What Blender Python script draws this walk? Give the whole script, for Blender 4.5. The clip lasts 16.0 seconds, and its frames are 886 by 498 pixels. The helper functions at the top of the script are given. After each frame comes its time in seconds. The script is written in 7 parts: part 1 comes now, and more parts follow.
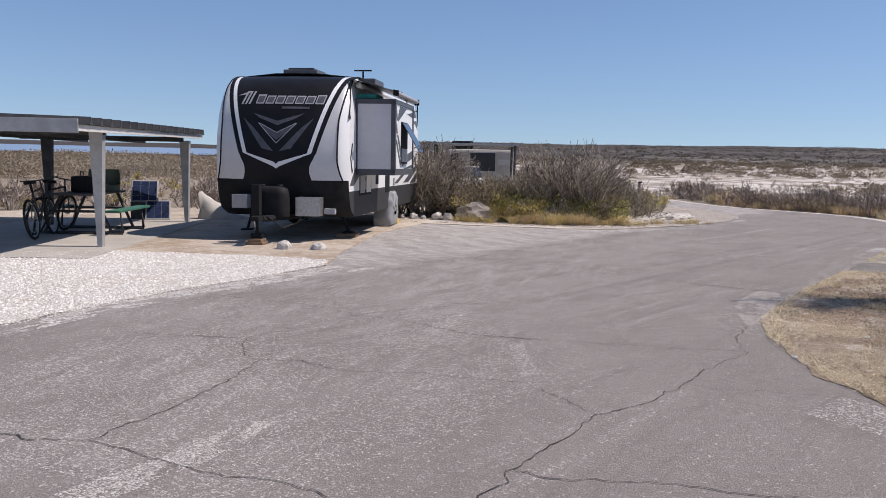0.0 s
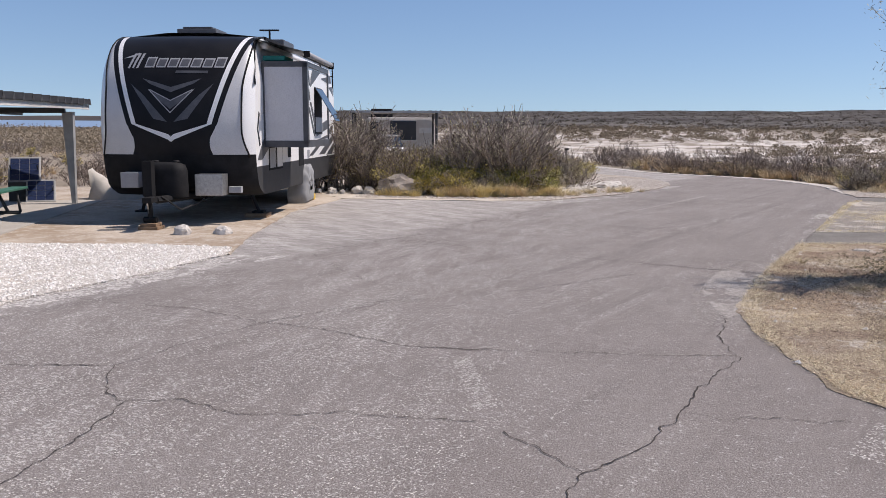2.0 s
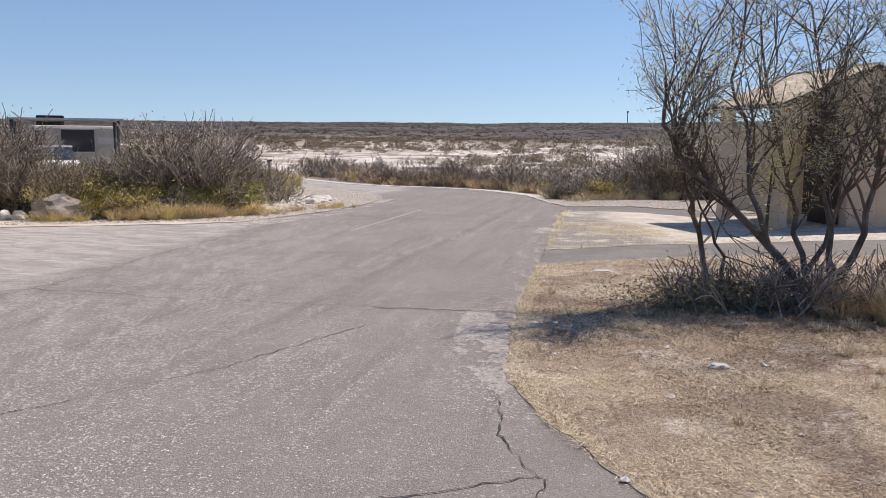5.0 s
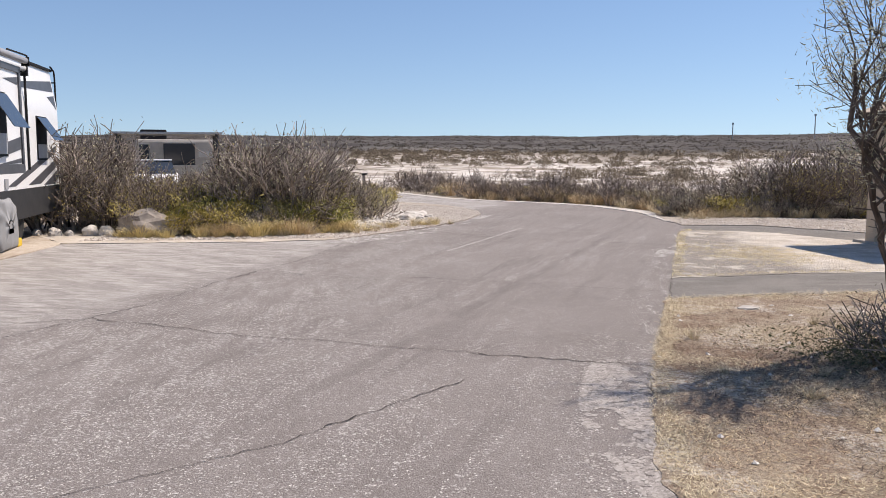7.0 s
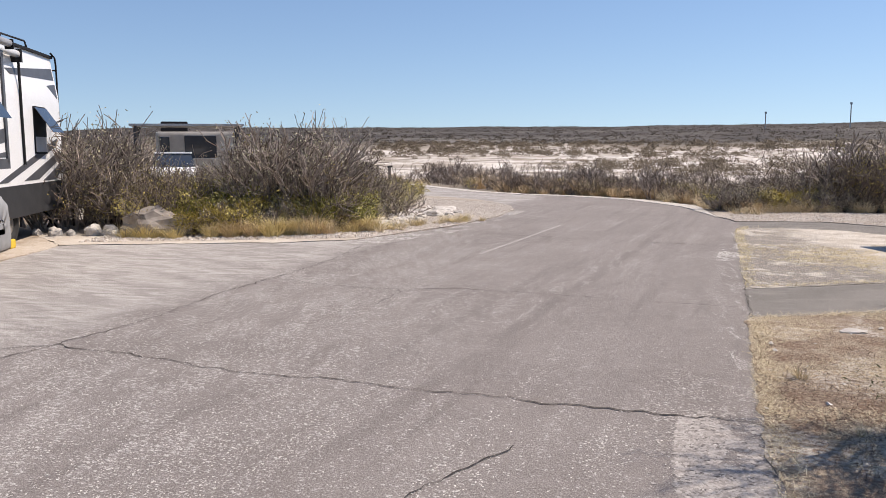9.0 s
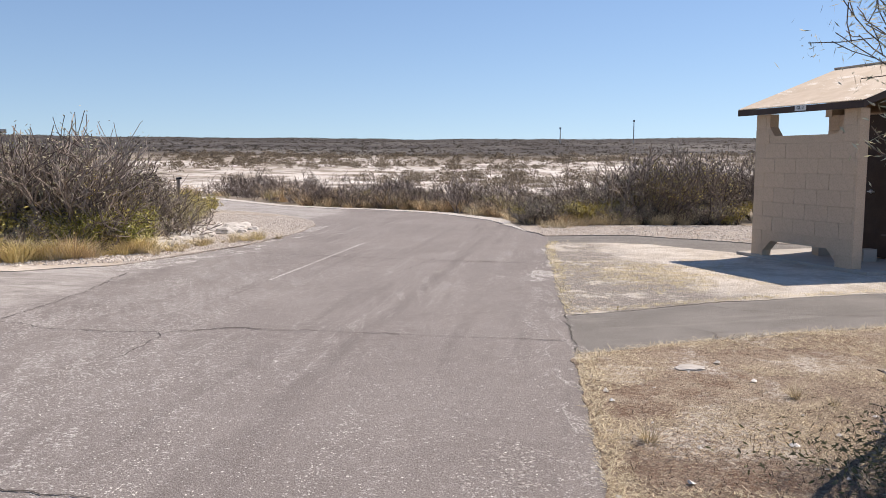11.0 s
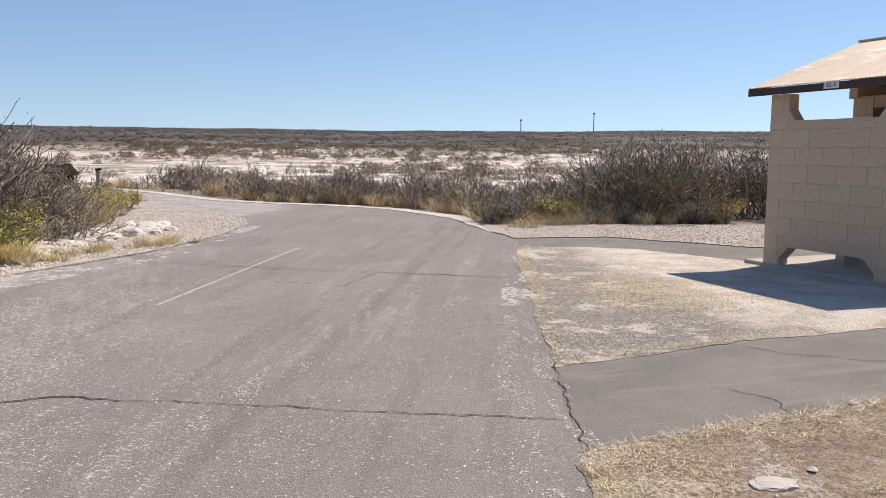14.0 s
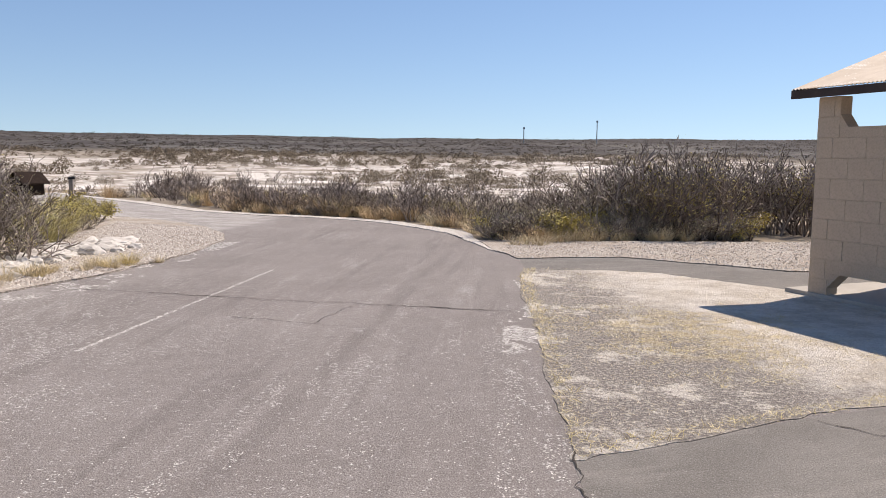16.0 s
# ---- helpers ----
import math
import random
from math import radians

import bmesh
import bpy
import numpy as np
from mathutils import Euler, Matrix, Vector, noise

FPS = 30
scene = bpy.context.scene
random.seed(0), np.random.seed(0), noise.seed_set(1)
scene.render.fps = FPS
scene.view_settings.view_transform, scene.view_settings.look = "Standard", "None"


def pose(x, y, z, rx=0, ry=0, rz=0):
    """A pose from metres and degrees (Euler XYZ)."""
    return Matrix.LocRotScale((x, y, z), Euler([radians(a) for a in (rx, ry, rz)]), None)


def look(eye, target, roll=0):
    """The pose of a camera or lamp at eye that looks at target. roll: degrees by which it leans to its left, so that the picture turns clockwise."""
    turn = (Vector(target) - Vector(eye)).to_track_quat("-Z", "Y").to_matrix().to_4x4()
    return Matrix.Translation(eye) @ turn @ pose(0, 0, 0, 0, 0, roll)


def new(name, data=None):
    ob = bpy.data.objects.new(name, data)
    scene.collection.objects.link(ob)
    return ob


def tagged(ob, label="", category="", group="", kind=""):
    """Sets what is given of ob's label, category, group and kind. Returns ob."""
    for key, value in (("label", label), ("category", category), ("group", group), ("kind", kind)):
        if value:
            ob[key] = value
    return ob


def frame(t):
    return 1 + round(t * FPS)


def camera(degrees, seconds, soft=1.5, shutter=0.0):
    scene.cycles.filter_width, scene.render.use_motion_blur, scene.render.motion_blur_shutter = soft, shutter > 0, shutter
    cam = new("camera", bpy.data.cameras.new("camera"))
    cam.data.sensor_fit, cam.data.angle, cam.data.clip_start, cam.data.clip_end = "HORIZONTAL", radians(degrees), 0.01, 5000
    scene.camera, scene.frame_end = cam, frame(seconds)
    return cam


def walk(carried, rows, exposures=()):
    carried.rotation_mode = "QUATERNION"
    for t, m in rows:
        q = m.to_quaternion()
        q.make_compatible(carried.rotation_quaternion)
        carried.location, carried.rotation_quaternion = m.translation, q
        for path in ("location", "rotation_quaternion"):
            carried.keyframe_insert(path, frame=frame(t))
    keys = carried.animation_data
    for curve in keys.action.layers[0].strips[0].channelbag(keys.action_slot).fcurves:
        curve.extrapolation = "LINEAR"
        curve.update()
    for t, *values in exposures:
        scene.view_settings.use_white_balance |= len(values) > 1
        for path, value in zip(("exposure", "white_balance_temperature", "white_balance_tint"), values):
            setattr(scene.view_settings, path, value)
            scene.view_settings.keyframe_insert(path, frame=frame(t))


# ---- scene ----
cam = camera(57.4, 16.0, soft=0.6)
PATH = [
    (0, (1.245, -2.357, 1.472), (0.409, -0.553, 1.259), 1.1),
    (0.5, (1.094, -2.051, 1.469), (0.273, -0.24, 1.252), 0.9),
    (1, (0.993, -1.685, 1.476), (0.23, 0.147, 1.229), 0.3),
    (1.5, (0.833, -1.406, 1.46), (0.129, 0.445, 1.175), 0.2),
    (2, (0.654, -1.112, 1.478), (0.001, 0.756, 1.191), 0.2),
    (2.5, (0.536, -0.8, 1.488), (-0.113, 1.074, 1.229), -0.0),
    (3, (0.416, -0.458, 1.472), (-0.234, 1.416, 1.214), -0.1),
    (3.5, (0.304, -0.128, 1.485), (-0.148, 1.796, 1.181), -0.6),
    (4, (0.276, 0.243, 1.48), (-0.007, 2.202, 1.196), -0.6),
    (4.2, (0.287, 0.411, 1.477), (0.09, 2.381, 1.199), -0.4),
    (6.3, (0.169, 2.023, 1.43), (0.306, 4.005, 1.203), 0.3),
    (6.5, (0.145, 2.129, 1.445), (0.225, 4.115, 1.222), 0.3),
    (7, (0.149, 2.426, 1.431), (-0.041, 4.404, 1.204), -0.0),
    (7.5, (0.135, 2.742, 1.434), (-0.171, 4.706, 1.217), 0.2),
    (8, (0.052, 3.05, 1.445), (-0.266, 5.013, 1.227), 0.1),
    (8.5, (-0.013, 3.355, 1.411), (-0.325, 5.317, 1.186), -0.1),
    (9, (-0.047, 3.721, 1.433), (-0.304, 5.689, 1.185), -0.3),
    (9.5, (-0.105, 4.055, 1.434), (-0.17, 6.041, 1.208), 0.3),
    (10, (-0.048, 4.457, 1.4), (0.095, 6.439, 1.178), -0.2),
    (10.2, (-0.023, 4.563, 1.41), (0.131, 6.545, 1.191), -0.0),
    (12.3, (0.262, 6.05, 1.402), (0.558, 8.015, 1.179), 0.1),
    (12.5, (0.294, 6.213, 1.385), (0.59, 8.179, 1.165), 0.2),
    (13, (0.367, 6.545, 1.367), (0.675, 8.507, 1.132), 0.1),
    (13.5, (0.438, 6.905, 1.38), (0.749, 8.866, 1.143), 0.3),
    (14, (0.456, 7.244, 1.364), (0.759, 9.206, 1.125), 0.4),
    (14.5, (0.485, 7.59, 1.392), (0.788, 9.552, 1.151), 0.4),
    (15, (0.58, 7.924, 1.399), (0.862, 9.891, 1.172), 0.3),
    (15.5, (0.68, 8.264, 1.389), (0.945, 10.233, 1.163), 0.3),
    (16, (0.774, 8.611, 1.393), (1.071, 10.576, 1.172), 0.6),
]
walk(cam, [(t, look(eye, target, roll)) for t, eye, target, roll in PATH],
     [(0, -0.08, 6700, 17), (3.5, 0.04, 6850, 17), (7, 0.18, 7050, 16), (16, 0.2, 7150, 16)])

# ---- light ----
SUN = Vector((1.26, 0.69, 2.1)).normalized()
world = bpy.data.worlds.new("sky")
scene.world = world
world.use_nodes = True
wn = world.node_tree
sky = wn.nodes.new("ShaderNodeTexSky")
sky.sky_type, sky.sun_disc = "NISHITA", False
sky.sun_elevation, sky.sun_rotation = math.asin(SUN.z), math.atan2(SUN.x, SUN.y)
sky.altitude, sky.air_density, sky.dust_density, sky.ozone_density = 1200, 0.9, 0.0, 6.0
# reads the sky higher and flattened, so the horizon stays blue
toward = wn.nodes.new("ShaderNodeTexCoord")
lifted = wn.nodes.new("ShaderNodeMapping")
lifted.inputs["Location"].default_value, lifted.inputs["Scale"].default_value = (0, 0, 0.04), (1, 1, 0.62)
wn.links.new(toward.outputs["Generated"], lifted.inputs["Vector"])
wn.links.new(lifted.outputs[0], sky.inputs["Vector"])
wn.links.new(sky.outputs[0], wn.nodes["Background"].inputs[0])
wn.nodes["Background"].inputs[1].default_value = 0.110
sun = new("sun", bpy.data.lights.new("sun", "SUN"))
sun.data.energy, sun.data.angle, sun.data.color = 5.0, radians(0.55), (1.0, 0.95, 0.88)
sun.matrix_world = look(SUN * 50, (0, 0, 0))


# ---- materials ----
def rgb(c):
    return (c[0], c[1], c[2], 1.0)


class Nodes:
    """A small writer of node materials."""

    def __init__(self, name):
        self.m = bpy.data.materials.new(name)
        self.m.use_nodes = True
        self.t = self.m.node_tree
        self.b = self.t.nodes["Principled BSDF"]
        self.co = self.t.nodes.new("ShaderNodeTexCoord").outputs["Object"]

    def put(self, socket, value):
        if hasattr(value, "links"):
            self.t.links.new(value, socket)
        else:
            socket.default_value = value

    def scaled(self, s, turn=0.0):
        turned = self.t.nodes.new("ShaderNodeMapping")
        self.put(turned.inputs["Vector"], self.co)
        turned.inputs["Rotation"].default_value = (0, 0, turn)
        n = self.t.nodes.new("ShaderNodeMapping")
        self.put(n.inputs["Vector"], turned.outputs[0])
        n.inputs["Scale"].default_value = s
        return n.outputs[0]

    def noise(self, scale, detail=3.0, rough=0.6, vec=None):
        n = self.t.nodes.new("ShaderNodeTexNoise")
        self.put(n.inputs["Vector"], vec or self.co)
        n.inputs["Scale"].default_value, n.inputs["Detail"].default_value, n.inputs["Roughness"].default_value = scale, detail, rough
        return n.outputs["Fac"]

    def cells(self, scale, out="Distance", vec=None, feature="F1"):
        n = self.t.nodes.new("ShaderNodeTexVoronoi")
        n.feature = feature
        self.put(n.inputs["Vector"], vec or self.co)
        n.inputs["Scale"].default_value = scale
        return n.outputs[out]

    def ramp(self, fac, lo, hi, a=0.0, b=1.0):
        n = self.t.nodes.new("ShaderNodeMapRange")
        n.interpolation_type = "SMOOTHSTEP"
        self.put(n.inputs["Value"], fac)
        for i, v in zip((1, 2, 3, 4), (lo, hi, a, b)):
            n.inputs[i].default_value = v
        return n.outputs[0]

    def math(self, op, a, b=0.0):
        n = self.t.nodes.new("ShaderNodeMath")
        n.operation = op
        self.put(n.inputs[0], a)
        self.put(n.inputs[1], b)
        return n.outputs[0]

    def mix(self, fac, a, b, blend="MIX"):
        n = self.t.nodes.new("ShaderNodeMix")
        n.data_type, n.blend_type = "RGBA", blend
        self.put(n.inputs[0], fac)
        for i, c in ((6, a), (7, b)):
            self.put(n.inputs[i], c if hasattr(c, "links") else rgb(c))
        return n.outputs[2]

    def random(self):
        return self.t.nodes.new("ShaderNodeObjectInfo").outputs["Random"]

    def island(self):
        return self.t.nodes.new("ShaderNodeNewGeometry").outputs["Random Per Island"]

    def attribute(self, name):
        n = self.t.nodes.new("ShaderNodeAttribute")
        n.attribute_name = name
        return n.outputs["Fac"]

    def done(self, colour, rough=0.9, bump=None, strength=0.3, dist=0.01, metal=0.0, spec=0.3):
        self.put(self.b.inputs["Base Color"], colour if hasattr(colour, "links") else rgb(colour))
        self.put(self.b.inputs["Roughness"], rough)
        self.b.inputs["Metallic"].default_value = metal
        self.b.inputs["Specular IOR Level"].default_value = spec
        if bump is not None:
            n = self.t.nodes.new("ShaderNodeBump")
            n.inputs["Strength"].default_value, n.inputs["Distance"].default_value = strength, dist
            self.put(n.inputs["Height"], bump)
            self.put(self.b.inputs["Normal"], n.outputs[0])
        return self.m


def plain(name, a, b, scale=6.0, rough=0.8, metal=0.0, bump=0.2, fine=60.0, spec=0.3, vary=0.0):
    """Two colours mixed at a broad and a fine scale, with a fine relief."""
    n = Nodes(name)
    f = n.noise(fine, 3)
    c = n.mix(n.ramp(n.noise(scale, 4), 0.3, 0.7), a, b)
    c = n.mix(n.ramp(f, 0.35, 0.75, 0.0, 0.35), c, [min(1, v * 0.6) for v in a])
    if vary:
        c = n.mix(n.math("MULTIPLY", n.random(), vary), c, [v * 0.45 for v in a])
    return n.done(c, rough, f, bump, 0.004, metal, spec)


def leafy(name, a, b, rough=0.7):
    """Colours that change from leaf to leaf."""
    n = Nodes(name)
    return n.done(n.mix(n.island(), a, b), rough, None, spec=0.15)


# worn asphalt: aggregate showing through, scuffed streaks along the way driven
n = Nodes("asphalt")
along = n.scaled((5.0, 0.28, 1.0), radians(14))
aside = n.scaled((3.4, 0.5, 1.0), radians(-12))
slant = n.scaled((3.0, 0.6, 1.0), radians(-58))
base = n.mix(n.ramp(n.noise(0.5, 5, 0.65), 0.3, 0.72), (0.196, 0.172, 0.160), (0.250, 0.224, 0.209))
base = n.mix(n.ramp(n.noise(7, 5, 0.7), 0.4, 0.65, 0.0, 0.35), base, (0.29, 0.265, 0.248))
base = n.mix(n.math("MULTIPLY", n.ramp(n.noise(0.7, 3, 0.6, along), 0.46, 0.30), 0.6), base, (0.150, 0.130, 0.122))
streak = n.ramp(n.noise(0.9, 4, 0.62, along), 0.50, 0.66)
grain = n.noise(60, 4, 0.75)
speck = n.ramp(grain, 0.49, 0.56)
side_of = n.t.nodes.new("ShaderNodeSeparateXYZ")
n.put(side_of.inputs[0], n.co)
x_of, y_of = side_of.outputs[0], side_of.outputs[1]
wob = n.noise(0.8, 5, 0.7)
scuff = n.math("MULTIPLY", n.ramp(n.noise(1.5, 6, 0.74, aside), 0.40, 0.58), n.ramp(n.noise(0.9, 4, 0.7), 0.38, 0.56))
worn = n.math("MULTIPLY", n.ramp(n.math("ADD", x_of, n.math("MULTIPLY", wob, 1.6)), 1.2, -1.4), scuff)
mask = n.math("MAXIMUM", worn, n.math("MULTIPLY", n.math("MULTIPLY", streak, n.ramp(n.noise(0.6, 4, 0.7), 0.36, 0.6)), 0.8))
joint = n.math("ABSOLUTE", n.math("SUBTRACT", n.math("ADD", n.math("MULTIPLY", y_of, 0.282), n.math("MULTIPLY", n.noise(0.5, 3), 0.2)), n.math("ADD", x_of, 3.23)))
joint = n.math("MULTIPLY", n.ramp(joint, 0.11, 0.03), n.math("MULTIPLY", n.ramp(y_of, 5.5, 8.0), n.ramp(n.noise(0.55, 3, 0.6, n.scaled((1, 1, 1), 0.5)), 0.34, 0.5)))
mask = n.math("MULTIPLY", mask, n.math("SUBTRACT", 1.0, joint))
base = n.mix(n.math("MULTIPLY", mask, n.math("MULTIPLY", speck, 0.30)), base, (0.50, 0.475, 0.445))
base = n.mix(n.math("MULTIPLY", joint, 0.5), base, (0.155, 0.135, 0.126))
grit = n.noise(34, 4, 0.72, n.scaled((0.75, 1.25, 1.0), radians(14)))
base = n.mix(n.math("MULTIPLY", n.ramp(n.math("ADD", grit, n.math("MULTIPLY", mask, 0.09)), 0.615, 0.645), 0.8), base, (0.60, 0.575, 0.545))
seam = n.math("SUBTRACT", n.math("ADD", n.math("MULTIPLY", y_of, 0.195), -5.62), x_of)
drive = n.ramp(n.math("ADD", seam, n.math("MULTIPLY", n.math("SUBTRACT", wob, 0.5), 1.5)), -0.25, 0.5)
chalk = n.mix(n.ramp(n.noise(1.1, 6, 0.72, slant), 0.36, 0.62), (0.255, 0.232, 0.214), (0.46, 0.435, 0.405))
chalk = n.mix(n.ramp(grain, 0.46, 0.58, 0, 0.4), chalk, (0.54, 0.515, 0.485))
chalk = n.mix(n.ramp(n.noise(1.0, 5, 0.72, n.scaled((1.7, 9, 1.0), radians(6))), 0.53, 0.58, 0, 0.6), chalk, (0.60, 0.575, 0.545))
chalk = n.mix(n.ramp(n.noise(1.0, 5, 0.72, n.scaled((2.2, 12, 1.0), radians(3))), 0.47, 0.41, 0, 0.65), chalk, (0.20, 0.18, 0.165))
base = n.mix(n.math("MULTIPLY", drive, 0.92), base, chalk)
chip = n.ramp(n.cells(55), 0.42, 0.20)
few = n.math("MULTIPLY", n.ramp(n.noise(1.4, 4, 0.7), 0.38, 0.58), n.ramp(n.noise(24, 3), 0.50, 0.60))
base = n.mix(n.math("MULTIPLY", n.math("MULTIPLY", chip, few), 0.8), base, (0.54, 0.515, 0.49))
base = n.mix(n.ramp(n.noise(105, 3, 0.7), 0.47, 0.58, 0.0, 0.6), base, (0.105, 0.089, 0.081))
base = n.mix(n.ramp(n.noise(130, 3, 0.7, n.scaled((1, 1, 1), 1.0)), 0.52, 0.62, 0.0, 0.5), base, (0.46, 0.43, 0.405))
ASPHALT = n.done(base, 0.93, n.math("ADD", grain, n.math("MULTIPLY", n.noise(9, 3), 0.6)), 0.7, 0.014, spec=0.2)

n = Nodes("crack")
CRACK = n.done(n.mix(n.noise(30), (0.04, 0.034, 0.03), (0.08, 0.07, 0.062)), 1.0, n.noise(90), 0.6, 0.01)

# crushed limestone and caliche
n = Nodes("white_gravel")
cell = n.cells(42, "Color")
c = n.mix(n.ramp(n.noise(1.2, 4), 0.35, 0.7), (0.66, 0.625, 0.58), (0.77, 0.74, 0.70))
c = n.mix(n.ramp(n.cells(42), 0.32, 0.6, 0.0, 0.75), c, (0.36, 0.32, 0.27))
c = n.mix(n.math("MULTIPLY", n.ramp(n.noise(0.7, 5, 0.7), 0.56, 0.72), 0.7), c, (0.50, 0.42, 0.33))
GRAVEL = n.done(c, 0.95, n.cells(42), 0.9, 0.02)
n = Nodes("tan_gravel")
c = n.mix(n.ramp(n.noise(1.0, 5, 0.7), 0.36, 0.66), (0.42, 0.36, 0.30), (0.58, 0.53, 0.47))
c = n.mix(n.ramp(n.cells(38), 0.32, 0.6, 0.0, 0.75), c, (0.28, 0.235, 0.19))
TANGRAVEL = n.done(c, 0.95, n.cells(38), 0.9, 0.02)
n = Nodes("tan_stone_chip")
TANSTONE = n.done(n.mix(n.island(), (0.34, 0.285, 0.235), (0.66, 0.61, 0.55)), 0.95, n.noise(60), 0.3, 0.004)
n = Nodes("limestone_chip")
STONE = n.done(n.mix(n.island(), (0.54, 0.50, 0.45), (0.82, 0.79, 0.75)), 0.95, n.noise(60), 0.3, 0.004)
n = Nodes("caliche")
c = n.mix(n.ramp(n.noise(0.8, 6, 0.7), 0.36, 0.66), (0.46, 0.40, 0.335), (0.58, 0.53, 0.465))
c = n.mix(n.ramp(n.noise(4.5, 5, 0.7), 0.5, 0.68, 0, 0.7), c, (0.40, 0.32, 0.22))
c = n.mix(n.ramp(n.cells(30), 0.4, 0.7, 0, 0.3), c, (0.32, 0.28, 0.23))
CALICHE = n.done(c, 0.97, n.noise(24, 5, 0.7), 0.6, 0.02)
n = Nodes("trodden_dirt")
c = n.mix(n.ramp(n.noise(0.7, 6, 0.7), 0.38, 0.62), (0.34, 0.265, 0.195), (0.50, 0.43, 0.35))
c = n.mix(n.ramp(n.noise(5, 5, 0.75), 0.48, 0.66, 0, 0.7), c, (0.58, 0.53, 0.465))
c = n.mix(n.ramp(n.noise(45, 4, 0.7), 0.5, 0.66, 0, 0.6), c, (0.22, 0.165, 0.12))
DIRT = n.done(c, 0.97, n.noise(30, 5, 0.7), 0.7, 0.02)
CONCRETE = plain("concrete", (0.37, 0.34, 0.30), (0.45, 0.42, 0.375), 1.5, 0.9, bump=0.3)

# dry grass on pale soil
n = Nodes("dry_verge")
c = n.mix(n.ramp(n.noise(0.9, 6, 0.7), 0.36, 0.62), (0.28, 0.20, 0.15), (0.47, 0.38, 0.28))
c = n.mix(n.ramp(n.noise(1.0, 5, 0.75, n.scaled((1, 1, 1), 0.9)), 0.50, 0.62, 0, 0.85), c, (0.235, 0.145, 0.10))
c = n.mix(n.ramp(n.noise(38, 4, 0.7), 0.44, 0.64, 0, 0.7), c, (0.56, 0.47, 0.34))
c = n.mix(n.ramp(n.noise(90, 3, 0.7), 0.5, 0.66, 0, 0.7), c, (0.13, 0.09, 0.06))
c = n.mix(n.math("MULTIPLY", n.ramp(n.noise(1.3, 6, 0.75, n.scaled((1, 1, 1), 2.0)), 0.51, 0.62), n.ramp(n.noise(30, 4, 0.7), 0.38, 0.56)), c, (0.64, 0.58, 0.50))
VERGE = n.done(c, 1.0, n.noise(45, 5, 0.75), 1.0, 0.03)
n = Nodes("chalky_verge")
where = n.t.nodes.new("ShaderNodeVectorMath")
where.operation = "DISTANCE"
n.put(where.inputs[0], n.co)
where.inputs[1].default_value = (3.9, 14.7, 0.02)
side_of = n.t.nodes.new("ShaderNodeSeparateXYZ")
n.put(side_of.inputs[0], n.co)
wob = n.noise(1.6, 5, 0.7)
c = n.mix(n.ramp(n.noise(2.2, 6, 0.75), 0.38, 0.62), (0.70, 0.65, 0.585), (0.48, 0.425, 0.355))
grey = n.ramp(n.math("ADD", side_of.outputs[0], n.math("MULTIPLY", wob, 2.4)), 5.7, 4.6)
c = n.mix(n.math("MULTIPLY", grey, n.ramp(n.noise(1.5, 6, 0.75, n.scaled((0.8, 2.2, 1.0), 0.3)), 0.34, 0.44)), c, (0.215, 0.195, 0.18))
c = n.mix(n.ramp(n.noise(1.2, 6, 0.75, n.scaled((1, 1, 1), 1.3)), 0.54, 0.61, 0, 0.7), c, (0.72, 0.67, 0.60))
gold = n.ramp(n.math("ADD", where.outputs["Value"], n.math("MULTIPLY", wob, 2.6)), 2.5, 1.7)
c = n.mix(n.math("MULTIPLY", gold, n.ramp(n.noise(5, 5, 0.75), 0.42, 0.60, 0.0, 0.7)), c, (0.50, 0.40, 0.23))
c = n.mix(n.ramp(n.noise(40, 4, 0.7), 0.45, 0.64, 0, 0.6), c, (0.66, 0.60, 0.50))
c = n.mix(n.ramp(n.noise(95, 3, 0.7), 0.5, 0.66, 0, 0.55), c, (0.20, 0.15, 0.11))
CHALK = n.done(c, 1.0, n.noise(40, 5, 0.75), 1.0, 0.025)

# open country: limestone ledges and dry scrub soil
n = Nodes("scrubland")
band = n.scaled((0.05, 0.05, 1.6))
lime = n.attribute("lime")
ledge = n.noise(1.0, 6, 0.7, n.scaled((0.045, 0.16, 0.5), 0.15))
fleck = n.noise(1.0, 6, 0.75, n.scaled((0.35, 0.05, 0.5)))
soil = n.mix(n.ramp(n.noise(0.09, 6, 0.7), 0.35, 0.65), (0.20, 0.165, 0.125), (0.30, 0.25, 0.19))
far = n.mix(n.ramp(n.noise(1.0, 6, 0.75, n.scaled((0.12, 0.012, 1.0))), 0.42, 0.6), (0.042, 0.035, 0.030), (0.075, 0.062, 0.052))
soil = n.mix(n.attribute("far"), soil, far)
white = n.mix(n.ramp(fleck, 0.44, 0.64), (0.68, 0.64, 0.59), (0.42, 0.365, 0.31))
white = n.mix(n.ramp(n.noise(1.0, 6, 0.75, n.scaled((0.16, 0.30, 1.0), 0.1)), 0.49, 0.57, 0, 0.85), white, (0.20, 0.165, 0.13))
white = n.mix(n.ramp(n.noise(1.0, 5, 0.75, n.scaled((0.10, 0.11, 1.0), 0.2)), 0.52, 0.62, 0, 0.65), white, (0.29, 0.245, 0.195))
show = n.math("MULTIPLY", lime, n.ramp(n.math("ADD", n.math("MULTIPLY", ledge, 0.65), n.math("MULTIPLY", fleck, 0.35)), 0.42, 0.50))
c = n.mix(show, soil, white)
SCRUB = n.done(c, 1.0, fleck, 0.8, 0.3)
n = Nodes("lake")
